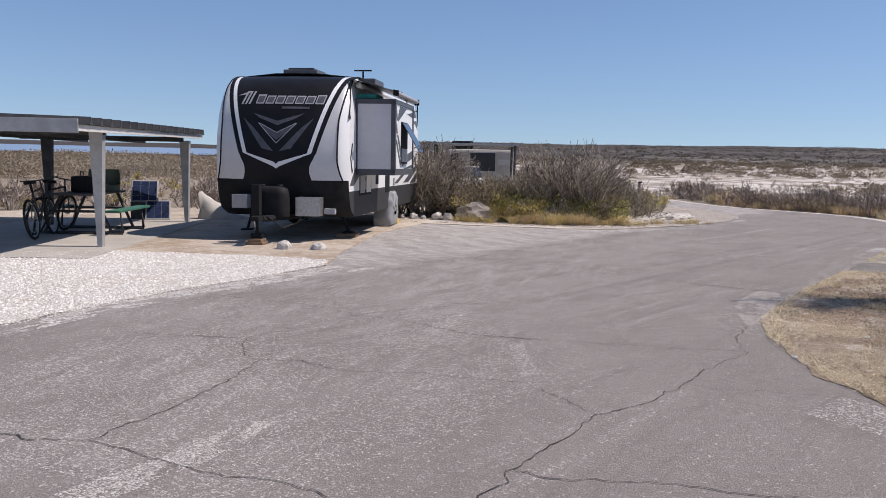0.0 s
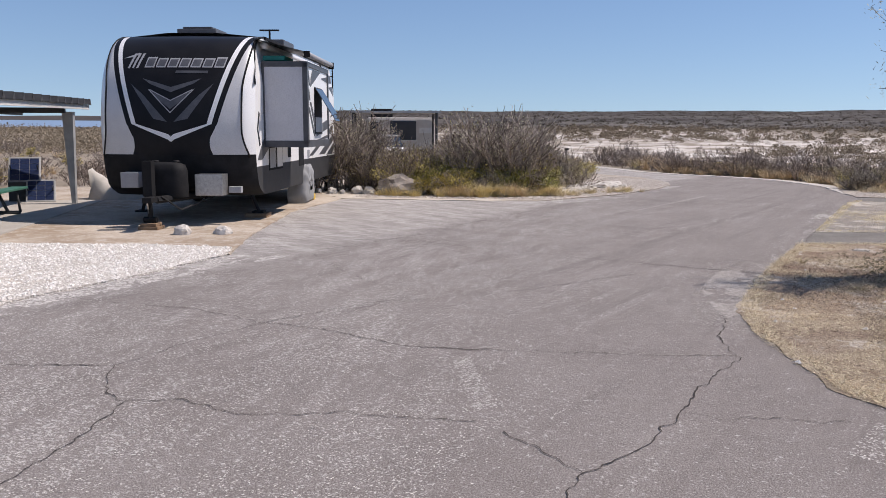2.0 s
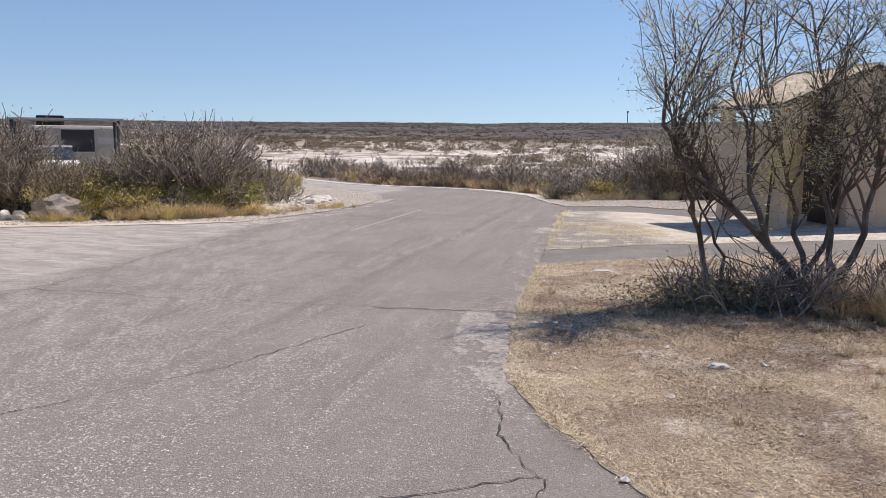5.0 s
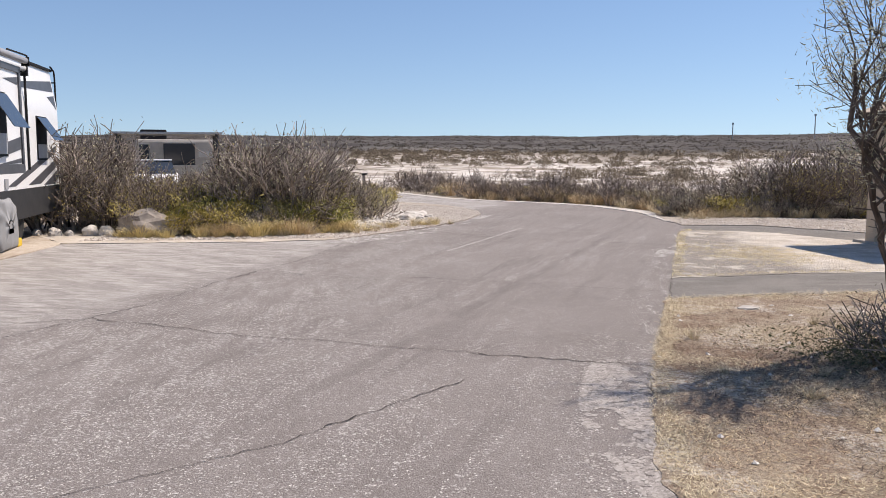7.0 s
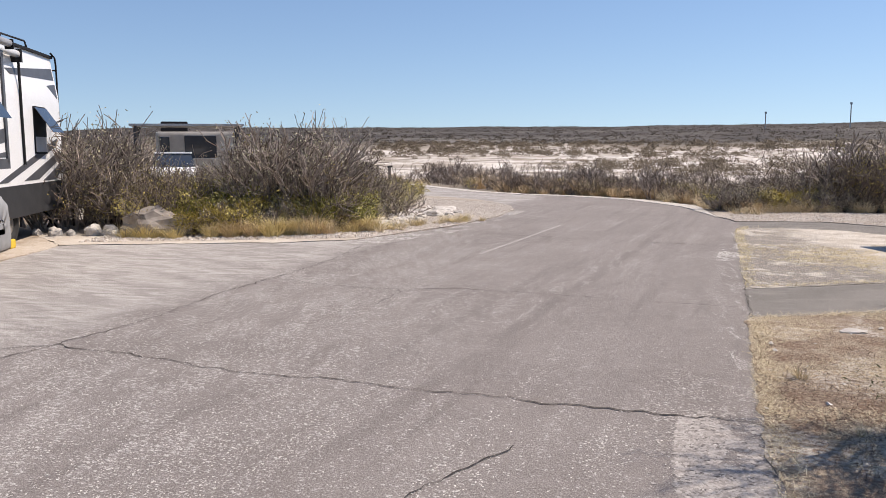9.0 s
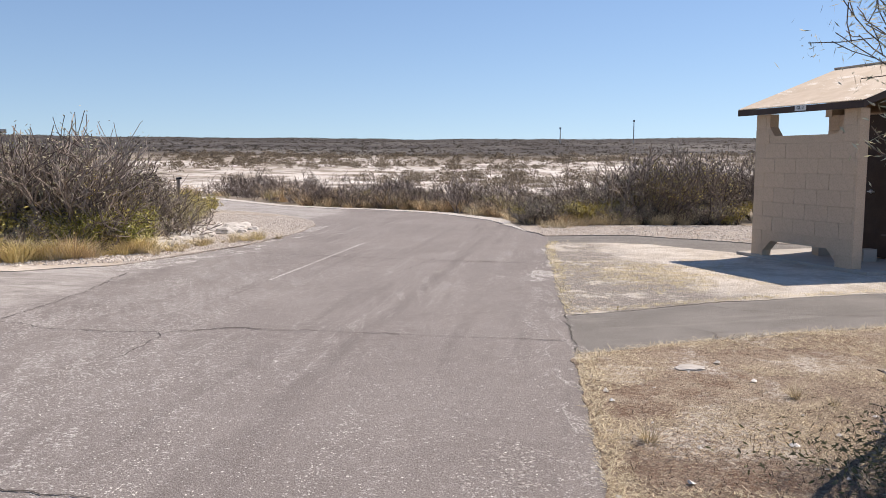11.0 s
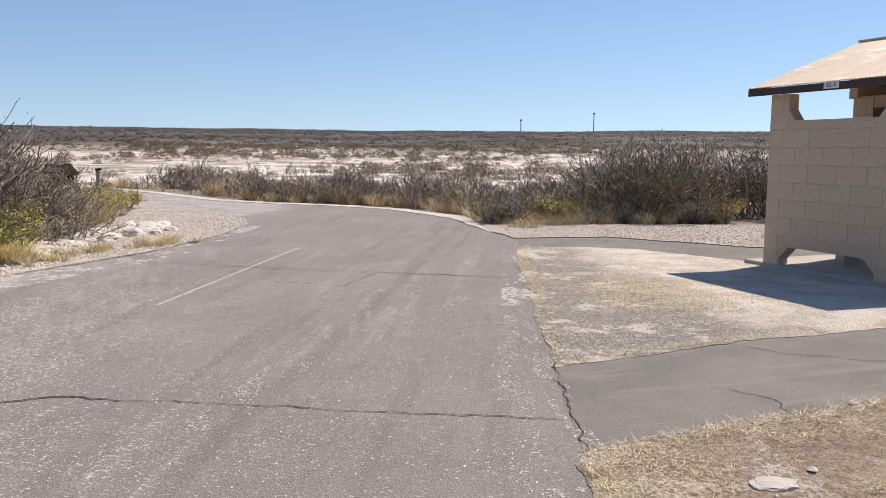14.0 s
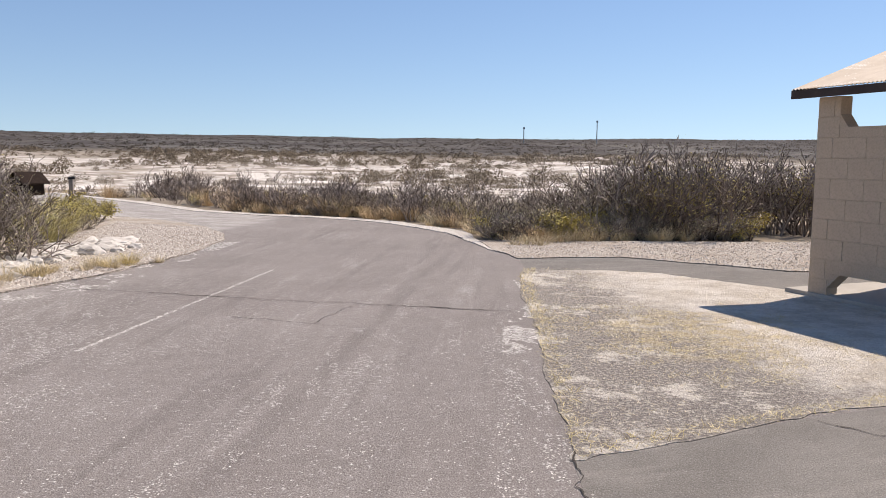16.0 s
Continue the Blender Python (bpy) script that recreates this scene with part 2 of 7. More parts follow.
WATER = n.done(n.mix(n.noise(0.02, 4), (0.16, 0.25, 0.38), (0.26, 0.33, 0.43)), 0.35, n.noise(0.4), 0.2, 0.1)

TWIG = leafy("grey_twigs", (0.10, 0.078, 0.066), (0.42, 0.355, 0.305), 0.9)
DARKTWIG = leafy("dark_twigs", (0.075, 0.058, 0.05), (0.32, 0.26, 0.22), 0.9)
BARK = plain("bark", (0.095, 0.074, 0.062), (0.21, 0.172, 0.148), 5, 0.95, bump=0.8, fine=40)
GREENLEAF = leafy("green_leaves", (0.14, 0.15, 0.04), (0.42, 0.38, 0.11))
OLIVELEAF = leafy("olive_leaves", (0.26, 0.21, 0.065), (0.60, 0.50, 0.16))
GREYLEAF = leafy("grey_green_leaves", (0.34, 0.32, 0.19), (0.60, 0.56, 0.40))
OLIVEGRASS = leafy("olive_grass", (0.30, 0.27, 0.11), (0.60, 0.52, 0.26))
YELLOWGRASS = leafy("yellow_grass", (0.56, 0.45, 0.20), (0.82, 0.70, 0.40))
STRAW = leafy("straw", (0.46, 0.37, 0.235), (0.80, 0.70, 0.50))
REDGRASS = leafy("red_brown_grass", (0.44, 0.32, 0.19), (0.72, 0.56, 0.36))
SHADELITTER = leafy("shade_and_litter", (0.06, 0.045, 0.036), (0.21, 0.16, 0.125))
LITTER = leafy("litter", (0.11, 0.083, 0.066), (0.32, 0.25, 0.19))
FARBUSH = leafy("far_bushes", (0.11, 0.085, 0.058), (0.24, 0.19, 0.135), 0.95)
HILLBUSH = leafy("hill_bushes", (0.062, 0.054, 0.044), (0.115, 0.098, 0.078), 0.95)
ROCK = plain("rock", (0.54, 0.50, 0.45), (0.70, 0.66, 0.61), 4, 0.95, bump=0.9, fine=18, vary=0.35)


# ---- mesh helpers ----
class Geo:
    """Verts, faces and material slots of one mesh."""

    def __init__(self):
        self.v, self.f, self.m = [], [], []

    def quad(self, *pts, mat=0):
        k = len(self.v)
        self.v.extend(tuple(p) for p in pts)
        self.f.append(tuple(range(k, k + len(pts))))
        self.m.append(mat)

    def box(self, x0, y0, z0, x1, y1, z1, mat=0, bevel=0.0):
        k = len(self.v)
        self.v += [(x0, y0, z0), (x1, y0, z0), (x1, y1, z0), (x0, y1, z0), (x0, y0, z1), (x1, y0, z1), (x1, y1, z1), (x0, y1, z1)]
        for q in ((0, 3, 2, 1), (4, 5, 6, 7), (0, 1, 5, 4), (1, 2, 6, 5), (2, 3, 7, 6), (3, 0, 4, 7)):
            self.f.append(tuple(k + i for i in q))
            self.m.append(mat)

    def tube(self, pts, radii, sides=6, mat=0, cap=True):
        """A tube through the points."""
        pts = [Vector(p) for p in pts]
        if not hasattr(radii, "__len__"):
            radii = [radii] * len(pts)
        k = len(self.v)
        for i, p in enumerate(pts):
            d = (pts[min(i + 1, len(pts) - 1)] - pts[max(i - 1, 0)]).normalized()
            a = d.orthogonal().normalized() if i == 0 else (a - d * a.dot(d)).normalized()
            b = d.cross(a)
            for s in range(sides):
                w = 2 * math.pi * s / sides
                self.v.append(tuple(p + (a * math.cos(w) + b * math.sin(w)) * radii[i]))
        for i in range(len(pts) - 1):
            for s in range(sides):
                u, w = k + i * sides, (s + 1) % sides
                self.f.append((u + s, u + w, u + sides + w, u + sides + s))
                self.m.append(mat)
        if cap:
            self.f.append(tuple(range(k + sides - 1, k - 1, -1)))
            self.f.append(tuple(range(k + (len(pts) - 1) * sides, k + len(pts) * sides)))
            self.m += [mat, mat]

    def ring(self, centre, axis, radius, thick, steps=24, sides=6, mat=0):
        """A torus."""
        axis = Vector(axis).normalized()
        a = axis.orthogonal().normalized()
        b = axis.cross(a)
        k = len(self.v)
        for i in range(steps):
            w = 2 * math.pi * i / steps
            out = a * math.cos(w) + b * math.sin(w)
            for s in range(sides):
                q = 2 * math.pi * s / sides
                self.v.append(tuple(Vector(centre) + out * (radius + thick * math.cos(q)) + axis * thick * math.sin(q)))
        for i in range(steps):
            for s in range(sides):
                j, w = (i + 1) % steps, (s + 1) % sides
                self.f.append((k + i * sides + s, k + j * sides + s, k + j * sides + w, k + i * sides + w))
                self.m.append(mat)

    def mesh(self, name, mats, smooth=False, bevel=0.0, weld=False):
        me = bpy.data.meshes.new(name)
        me.from_pydata(self.v, [], self.f)
        for m in mats if hasattr(mats, "__len__") else [mats]:
            me.materials.append(m)
        me.polygons.foreach_set("material_index", self.m)
        if bevel:
            bm = bmesh.new()
            bm.from_mesh(me)
            bmesh.ops.remove_doubles(bm, verts=bm.verts, dist=1e-4)
            sharp = [e for e in bm.edges if len(e.link_faces) == 2 and e.calc_face_angle(0) > 0.5]
            bmesh.ops.bevel(bm, geom=sharp, offset=bevel, segments=2, affect="EDGES", profile=0.6)
            bm.to_mesh(me)
            bm.free()
        if weld and not bevel:
            bm = bmesh.new()
            bm.from_mesh(me)
            bmesh.ops.remove_doubles(bm, verts=bm.verts, dist=2e-4)
            bm.to_mesh(me)
            bm.free()
        if smooth:
            me.polygons.foreach_set("use_smooth", [True] * len(me.polygons))
        me.update()
        return me


def part(name, geo, mats, parent=None, label="", smooth=False, bevel=0.0, at=None):
    ob = new(name, geo.mesh(name, mats, smooth, bevel, smooth) if isinstance(geo, Geo) else geo)
    if parent is not None:
        ob.parent = parent
    if at is not None:
        ob.matrix_basis = at
    return tagged(ob, label)


def thing(name, m, label, category, group=""):
    ob = new(name)
    ob.empty_display_size = 0.1
    ob.matrix_basis = m
    return tagged(ob, label, category, group)


def ragged(points, step, amount, rnd, closed=True):
    """The outline cut into short steps, each shifted a little."""
    out = []
    n = len(points)
    for i in range(n if closed else n - 1):
        a, b = Vector(points[i]).to_2d(), Vector(points[(i + 1) % n]).to_2d()
        k = max(1, int((b - a).length / step)) if (b - a).length < 25 else 8
        side = Vector((a.y - b.y, b.x - a.x)).normalized()
        for j in range(k):
            p = a.lerp(b, j / k)
            w = noise.noise((p.x * 1.7, p.y * 1.7, rnd)) * amount + noise.noise((p.x * 7, p.y * 7, rnd + 4)) * amount * 0.5
            out.append(p + side * w)
    return out


def sheet(name, points, z, mat, step=0.15, amount=0.05, rnd=0.0, thick=0.03, label="", kind="structure"):
    """A flat piece of ground with a ragged rim that turns down at its edge."""
    from mathutils.geometry import tessellate_polygon
    pts = ragged(points, step, amount, rnd)
    g = Geo()
    top = [(p.x, p.y, z) for p in pts]
    g.v = list(top) + [(p.x, p.y, z - thick) for p in pts]
    k = len(pts)
    area = sum(pts[i].x * pts[(i + 1) % k].y - pts[(i + 1) % k].x * pts[i].y for i in range(k))
    for t in tessellate_polygon([[Vector(p) for p in top]]):
        a, b, c = (pts[i] for i in t)
        up = (b - a).cross(c - a) > 0
        g.f.append(tuple(t) if up else tuple(reversed(t)))
    for i in range(k):
        j = (i + 1) % k
        g.f.append((i, i + k, j + k, j) if area > 0 else (j, j + k, i + k, i))
    g.m = [0] * len(g.f)
    ob = part(name, g, mat)
    return tagged(ob, label, "ground", "", kind)


def inside(p, poly):
    hit = False
    for i in range(len(poly)):
        (x0, y0), (x1, y1) = poly[i - 1][:2], poly[i][:2]
        if (y0 > p[1]) != (y1 > p[1]) and p[0] < (x1 - x0) * (p[1] - y0) / (y1 - y0) + x0:
            hit = not hit
    return hit


# ---- plan of the ground ----
ROAD_RIGHT = [(9, -14), (5, -4), (3.1, 0.8), (1.75, 3.3), (1.3, 3.95), (0.9, 5.15), (0.82, 6.1), (0.9, 7.05), (1.17, 8.55), (1.63, 10.67)]
PATH_NEAR = [(2.57, 10.97), (3.53, 11.21), (4.4, 11.36), (8, 11.8), (13, 12.2)]
PATH_FAR = [(13, 14.1), (9, 13.55), (5.66, 13.05), (4.54, 12.85), (3.3, 12.55), (1.93, 12.11)]
TRI_LEFT = [(2.5, 14.9), (2.86, 16.8), (3.12, 18.0), (3.35, 18.6)]
PATH2_NEAR = [(4.2, 18.45), (4.92, 18.11), (5.47, 17.28), (5.95, 16.6), (7.5, 16.9)]
PATH2_FAR = [(13, 17.6), (7.6, 17.9), (6.7, 18.1), (6.0, 18.85), (5.05, 19.75), (3.55, 19.7)]
OUTER = [(3.38, 20.7), (3.12, 23.7), (2.1, 26.2), (0.72, 27.6), (-0.8, 28.5), (-2.45, 30.0), (-4.67, 33.7), (-9, 40), (-15, 47)]
INNER = [(-19, 44), (-8.5, 32.5), (-3.6, 27.7), (-2.96, 27.15), (-2.0, 26.0), (-1.36, 24.7), (-0.95, 23.5), (-0.86, 22.4), (-1.1, 20.5), (-1.8, 18.36), (-3.05, 16.1), (-4.1, 15.64), (-5.5, 15.36), (-7.36, 15.0)]
DRIVE_LEFT = [(-6.88, 12.0), (-5.6, 8.5), (-4.95, 7.1), (-4.98, 5.8), (-5.15, 4.1), (-5.05, 2.2), (-5.3, -3), (-6, -14)]

# open country as one sheet to the horizon
FORWARD = [(0, -0.035), (26, -0.035), (34, -0.2), (48, -1.3), (66, -1.7), (205, 2.1), (225, 2.5), (540, 15.0), (600, 13.5), (900, 6), (4000, -40)]
LAKEWARD = [(0, -0.035), (26, -0.035), (60, 0.15), (120, 0.9), (300, 1.72), (620, 7.6), (640, 8.0), (950, 16.9), (1100, 16.0), (4000, -60)]


def profile(rows, r):
    for (a, b), (c, d) in zip(rows, rows[1:]):
        if r <= c:
            return b + (d - b) * (r - a) / (c - a)
    return rows[-1][1]


def smooth(x, lo, hi):
    t = min(1.0, max(0.0, (x - lo) / (hi - lo)))
    return t * t * (3 - 2 * t)


def bearing(x, y):
    return math.degrees(math.atan2(x, y - 8))


def land(x, y):
    """Height of the country at a place."""
    r, a = math.hypot(x, y - 8), bearing(x, y)
    lake = 1 - smooth(a, -43, -27) if a > -130 else 0.0
    h = profile(FORWARD, r) * (1 - lake) + profile(LAKEWARD, r) * lake
    rough = smooth(r, 30, 90)
    h += rough * (noise.noise((x * 0.035, y * 0.035, 1.0)) * 0.55 + noise.noise((x * 0.13, y * 0.13, 3.0)) * 0.22)
    return h + smooth(r, 250, 600) * noise.noise((a * 0.11, 0.0, 7.0)) * 1.2


g = Geo()
RINGS = [0, 12, 22, 26, 30] + [30 + 3.0 * i for i in range(1, 70)] + [246 + 14 * i for i in range(28)] + [660, 720, 800, 900, 960, 1100, 1600, 2500, 4000]
AZ = [i * 1.5 - 75 for i in range(100)] + [75 + i * 8 for i in range(27)]
lime_of, far_of = [], []
for r in RINGS:
    for a in AZ:
        x, y = r * math.sin(radians(a)), 8 + r * math.cos(radians(a))
        g.v.append((x, y, land(x, y)))
        w = noise.noise((x * 0.02, y * 0.02, 5.0))
        front = smooth(a, -33, -20) if a > -100 else 0.0
        lime_of.append(max(0.0, min(1.0, (0.85 + 0.5 * w) * front * smooth(r, 34, 60) * (1 - smooth(r + 50 * w, 165, 215)) + 0.16 * front * smooth(r, 200, 240) * (1 - smooth(r, 300, 560)) * max(0, 0.4 + 1.6 * w))))
        far_of.append(smooth(r + 40 * w, 185, 240))
na = len(AZ)
for i in range(len(RINGS) - 1):
    for j in range(na):
        k = (j + 1) % na
        f = (i * na + j, i * na + k, (i + 1) * na + k, (i + 1) * na + j)
        g.f.append(f[::-1] if i else (f[3], f[2], f[0]))
g.m = [0] * len(g.f)
me = g.mesh("ground", SCRUB, smooth=True)
for name, vals in (("lime", lime_of), ("far", far_of)):
    me.attributes.new(name, "FLOAT", "POINT").data.foreach_set("value", vals)
ground = tagged(new("ground", me), "dry scrub country with white limestone slopes", "ground", "", "structure")

g = Geo()
for i in range(24):
    for j in range(4):
        q = []
        for a, r in ((-70 + i * 1.35, 305 + j * 77), (-70 + (i + 1) * 1.35, 305 + j * 77), (-70 + (i + 1) * 1.35, 382 + j * 77), (-70 + i * 1.35, 382 + j * 77)):
            x, y = r * math.sin(radians(a)), 8 + r * math.cos(radians(a))
            q.append((x, y, profile(LAKEWARD, r) + 0.75))
        g.quad(*reversed(q))
tagged(part("water", g, WATER), "blue lake water far away", "lake", "", "structure")

road = sheet("road", ROAD_RIGHT[:1] + [(13, -14), (13, 20.6)] + OUTER + INNER + DRIVE_LEFT, 0.0, ASPHALT, 0.12, 0.035, 2.0, label="worn grey asphalt road with cracks and scuffs")
verge_near = sheet("verge_near", ROAD_RIGHT + PATH_NEAR + [(30, 13), (30, -14)], 0.005, VERGE, 0.05, 0.07, 11.0, 0.05, "dry straw grass verge on bare soil")
verge_far = sheet("verge_far", PATH_FAR + TRI_LEFT + PATH2_NEAR + [(13, 16.2)], 0.005, CHALK, 0.05, 0.06, 15.0, 0.05, "chalky ground with thin dry grass")
shoulder = sheet("shoulder", PATH2_FAR + OUTER[:1] + [(3.45, 22.2), (4.2, 22.1), (6.2, 21.9), (8.3, 21.6), (14, 21.5)], 0.015, TANGRAVEL, 0.08, 0.06, 19.0, 0.06, "pale crushed limestone shoulder")
pad = sheet("pad", [(-7.36, 15.0)] + DRIVE_LEFT[:3] + [(-5.25, 7.63), (-6.43, 7.43), (-8.79, 6.71), (-9.67, 5.64), (-16, 3.5), (-19, 9), (-15, 18), (-9.5, 17.2)], 0.012, DIRT, 0.12, 0.07, 23.0, 0.06, "tan trodden dirt parking pad")
gravel = sheet("gravel", DRIVE_LEFT[2:6] + [(-5.3, -3), (-16, -3), (-16, 3.5), (-9.67, 5.64), (-8.79, 6.71), (-6.43, 7.43), (-5.25, 7.63)], 0.02, GRAVEL, 0.06, 0.05, 29.0, 0.06, "bed of crushed white limestone gravel")
tip = sheet("gravel_tip", INNER[2:11] + [(-2.2, 18.6), (-3.3, 20.5), (-3.6, 23.5), (-4.1, 26.6)], 0.02, TANGRAVEL, 0.07, 0.05, 33.0, 0.06, "pale gravel at the tip of the island")
island_bed = sheet("island", INNER[10:] + [(-9.5, 17.2), (-12, 24), (-9, 31), INNER[1], (-5.5, 29.2), INNER[2], (-4.1, 26.6), (-3.6, 23.5), (-3.3, 20.5), (-2.2, 18.6)], 0.012, CALICHE, 0.1, 0.08, 37.0, 0.05, "stony soil of the planted island")
rim = sheet("road_edge_outer", [(3.38, 20.7), (3.45, 22.2), (3.55, 23.9), (2.4, 26.55), (0.9, 28.05), (-0.65, 28.95), (-2.2, 30.4), (-4.3, 34), (-9, 40.6)] + OUTER[7::-1], 0.01, GRAVEL, 0.1, 0.06, 41.0, 0.05, "strip of pale grit along the outer kerbless edge")
PATCH = [(0.50, 6.4), (0.50, 7.15), (0.62, 7.9), (0.72, 8.25), (1.16, 8.36), (0.96, 7.5), (0.86, 6.6), (0.86, 5.9), (0.72, 5.65)]


def flakes(poly, count, lo, hi, label, seed, keep=lambda x, y: True, mat=None):
    """Specks of bare pale aggregate where the asphalt has worn through."""
    rnd = random.Random(seed)
    g = Geo()
    xs, ys = [p[0] for p in poly], [p[1] for p in poly]
    made = 0
    while made < count:
        x, y = rnd.uniform(min(xs), max(xs)), rnd.uniform(min(ys), max(ys))
        if not inside((x, y), poly) or not keep(x, y):
            continue
        made += 1
        s, t = rnd.uniform(lo, hi), rnd.uniform(0, 6.283)
        g.quad(*[(x + math.cos(t + i * 1.5708) * s * rnd.uniform(0.4, 1.2), y + math.sin(t + i * 1.5708) * s * rnd.uniform(0.4, 1.2), 0.0014 + 0.0008 * rnd.random()) for i in range(4)])
    return tagged(part("worn_aggregate", g, mat or CHIPS), label, "road wear", "", "stuff")


n = Nodes("bare_aggregate")
CHIPS = n.done(n.mix(n.island(), (0.34, 0.315, 0.29), (0.66, 0.63, 0.595)), 0.95, n.noise(90), 0.3, 0.004)
n = Nodes("dusty_aggregate")
DUST = n.done(n.mix(n.island(), (0.225, 0.202, 0.186), (0.42, 0.39, 0.36)), 0.95, n.noise(90), 0.3, 0.004)
flakes([(-0.98, 14.6), (-0.94, 14.6), (0.20, 18.8), (0.16, 18.8)], 1300, 0.004, 0.014, "pale worn line along the road", 1, lambda x, y: noise.noise((x * 1.5, y * 1.5, 6)) + 0.5 * noise.noise((x * 9, y * 9, 6)) > -0.45)
flakes([(-1.70, 0.0), (-1.45, 0.05), (-1.38, 0.6), (-1.45, 1.3), (-1.6, 1.2), (-1.62, 0.5)], 2600, 0.003, 0.009, "white scuff worn into the asphalt", 2, lambda x, y: noise.noise((x * 5, y * 4, 3)) > -0.2)
flakes([(2.38, 14.4), (2.58, 14.6), (2.66, 15.2), (2.9, 15.5), (3.22, 17.8), (2.98, 17.7), (2.8, 16.3), (2.3, 15.2), (2.06, 14.2), (2.2, 14.2)], 2600, 0.005, 0.018, "white worn edge of the asphalt", 3, lambda x, y: noise.noise((x * 4, y * 1.6, 4)) + 0.6 * noise.noise((x * 12, y * 6, 4)) > 0.0)
flakes([(-1.02, 3.85), (-0.9, 3.88), (-0.45, 2.95), (-0.56, 2.88)], 650, 0.003, 0.009, "white scuff worn into the asphalt", 4)
flakes([(-0.25, 11.2), (0.02, 11.2), (1.34, 15.2), (1.02, 15.2)], 900, 0.003, 0.009, "pale scrape along the wheel track", 6, lambda x, y: noise.noise((x * 9, y * 1.2, 16)) > 0.1)
flakes([(1.55, 10.2), (1.70, 10.2), (2.2, 14.0), (2.0, 14.0)], 900, 0.003, 0.010, "pale grit along the road edge", 7, lambda x, y: noise.noise((x * 8, y * 2, 17)) + 0.6 * noise.noise((x * 20, y * 9, 17)) > 0.1)
flakes([(1.05, 7.6), (1.15, 7.6), (1.62, 10.3), (1.30, 10.3)], 1300, 0.003, 0.008, "pale grit along the road edge", 8, lambda x, y: noise.noise((x * 8, y * 2, 18)) + 0.6 * noise.noise((x * 20, y * 9, 18)) > 0.1)
flakes([(-4.95, 7.1), (-4.98, 5.8), (-5.15, 4.1), (-5.05, 2.2), (-4.7, 2.2), (-4.8, 4.1), (-4.55, 5.8), (-4.2, 7.4)], 3600, 0.006, 0.026, "white limestone dust along the gravel bed", 9, lambda x, y: noise.noise((x * 3, y * 1.5, 19)) + 0.6 * noise.noise((x * 11, y * 6, 19)) > -0.05)
flakes([(1.25, 2.9), (1.75, 2.6), (1.95, 2.9), (1.75, 3.25), (1.45, 3.4)], 1300, 0.003, 0.010, "pale crumbling road edge", 5)


def scattered(count, seed):
    """Pale aggregate over the whole road, denser in the scuffed streaks."""
    rnd = random.Random(seed)
    g = Geo()
    made = 0
    while made < count:
        y = 0.2 + 17.0 * rnd.random() ** 1.25
        x = rnd.uniform(-4.6, 2.9)
        if x > 1.0 + 0.2 * (y - 8.36) or (y < 3 and x > 1.0) or x < 0.195 * y - 6.2 or x < -3.2 - 0.35 * y:
            continue
        across, along = x * 0.966 - y * 0.259, x * 0.259 + y * 0.966
        d = noise.noise((across * 2.4, along * 0.25, 1.0)) + 0.6 * noise.noise((across * 6.5, along * 0.7, 2.0)) + 0.5 * noise.noise((x * 1.4, y * 1.4, 3.0)) - 0.25
        d += 0.80 * smooth(-x, -0.2, 1.6) + 0.5 * math.exp(-((x - 0.287 * y + 1.78) / 0.28) ** 2)
        gap = abs(x - 0.282 * y + 3.13)
        d += 0.35 * math.exp(-((gap - 0.25) / 0.12) ** 2)
        if (gap < 0.07 and y > 6) or rnd.random() > 0.06 + 0.94 * smooth(d, 0.05, 0.95):
            continue
        made += 1
        s = rnd.uniform(0.0028, 0.0075) * (1 + 0.02 * y)
        t = 1.3 + rnd.gauss(0, 0.6)
        k = [(math.cos(t + i * 1.5708) * s * (1.5 if i % 2 == 0 else 0.7) * rnd.uniform(0.5, 1.2), math.sin(t + i * 1.5708) * s * (1.5 if i % 2 == 0 else 0.7) * rnd.uniform(0.5, 1.2)) for i in range(4)]
        g.quad(*[(x + p[0], y + p[1], 0.0020) for p in k])
    return tagged(part("worn_aggregate", g, CHIPS), "pale specks of aggregate worn bare in the asphalt", "road wear", "", "stuff")


scattered(78000, 50)
crumble = lambda x, y: noise.noise((x * 2.2, y * 1.5, 8)) + 0.6 * noise.noise((x * 7, y * 5, 9)) + 0.35 * noise.noise((x * 19, y * 14, 10))
flakes(PATCH, 5200, 0.005, 0.022, "pale crumbled patch at the edge of the asphalt", 30, lambda x, y: crumble(x, y) > -0.22 + 0.7 * smooth(y, 7.5, 8.4), DUST)
flakes([(0.44, 5.6), (0.9, 5.0), (1.2, 8.5), (0.8, 9.0), (0.52, 8.6), (0.40, 7.2)], 2600, 0.004, 0.014, "pale grit round the crumbled patch", 33, lambda x, y: crumble(x, y) > -0.1, DUST)
flakes([(0.35, 5.4), (0.9, 5.2), (1.25, 8.6), (0.55, 8.7)], 1800, 0.003, 0.008, "pale grit along the worn patch", 31, lambda x, y: noise.noise((x * 4, y * 4, 21)) > -0.1)
flakes([(-3.5, 15.8), (-1.8, 18.2), (-0.9, 22.3), (-0.55, 22.2), (-1.3, 18.0), (-2.8, 15.2)], 3000, 0.007, 0.024, "pale grit spilling over the road edge", 32, lambda x, y: noise.noise((x * 2, y * 2, 24)) + 0.6 * noise.noise((x * 7, y * 7, 25)) > 0.1)

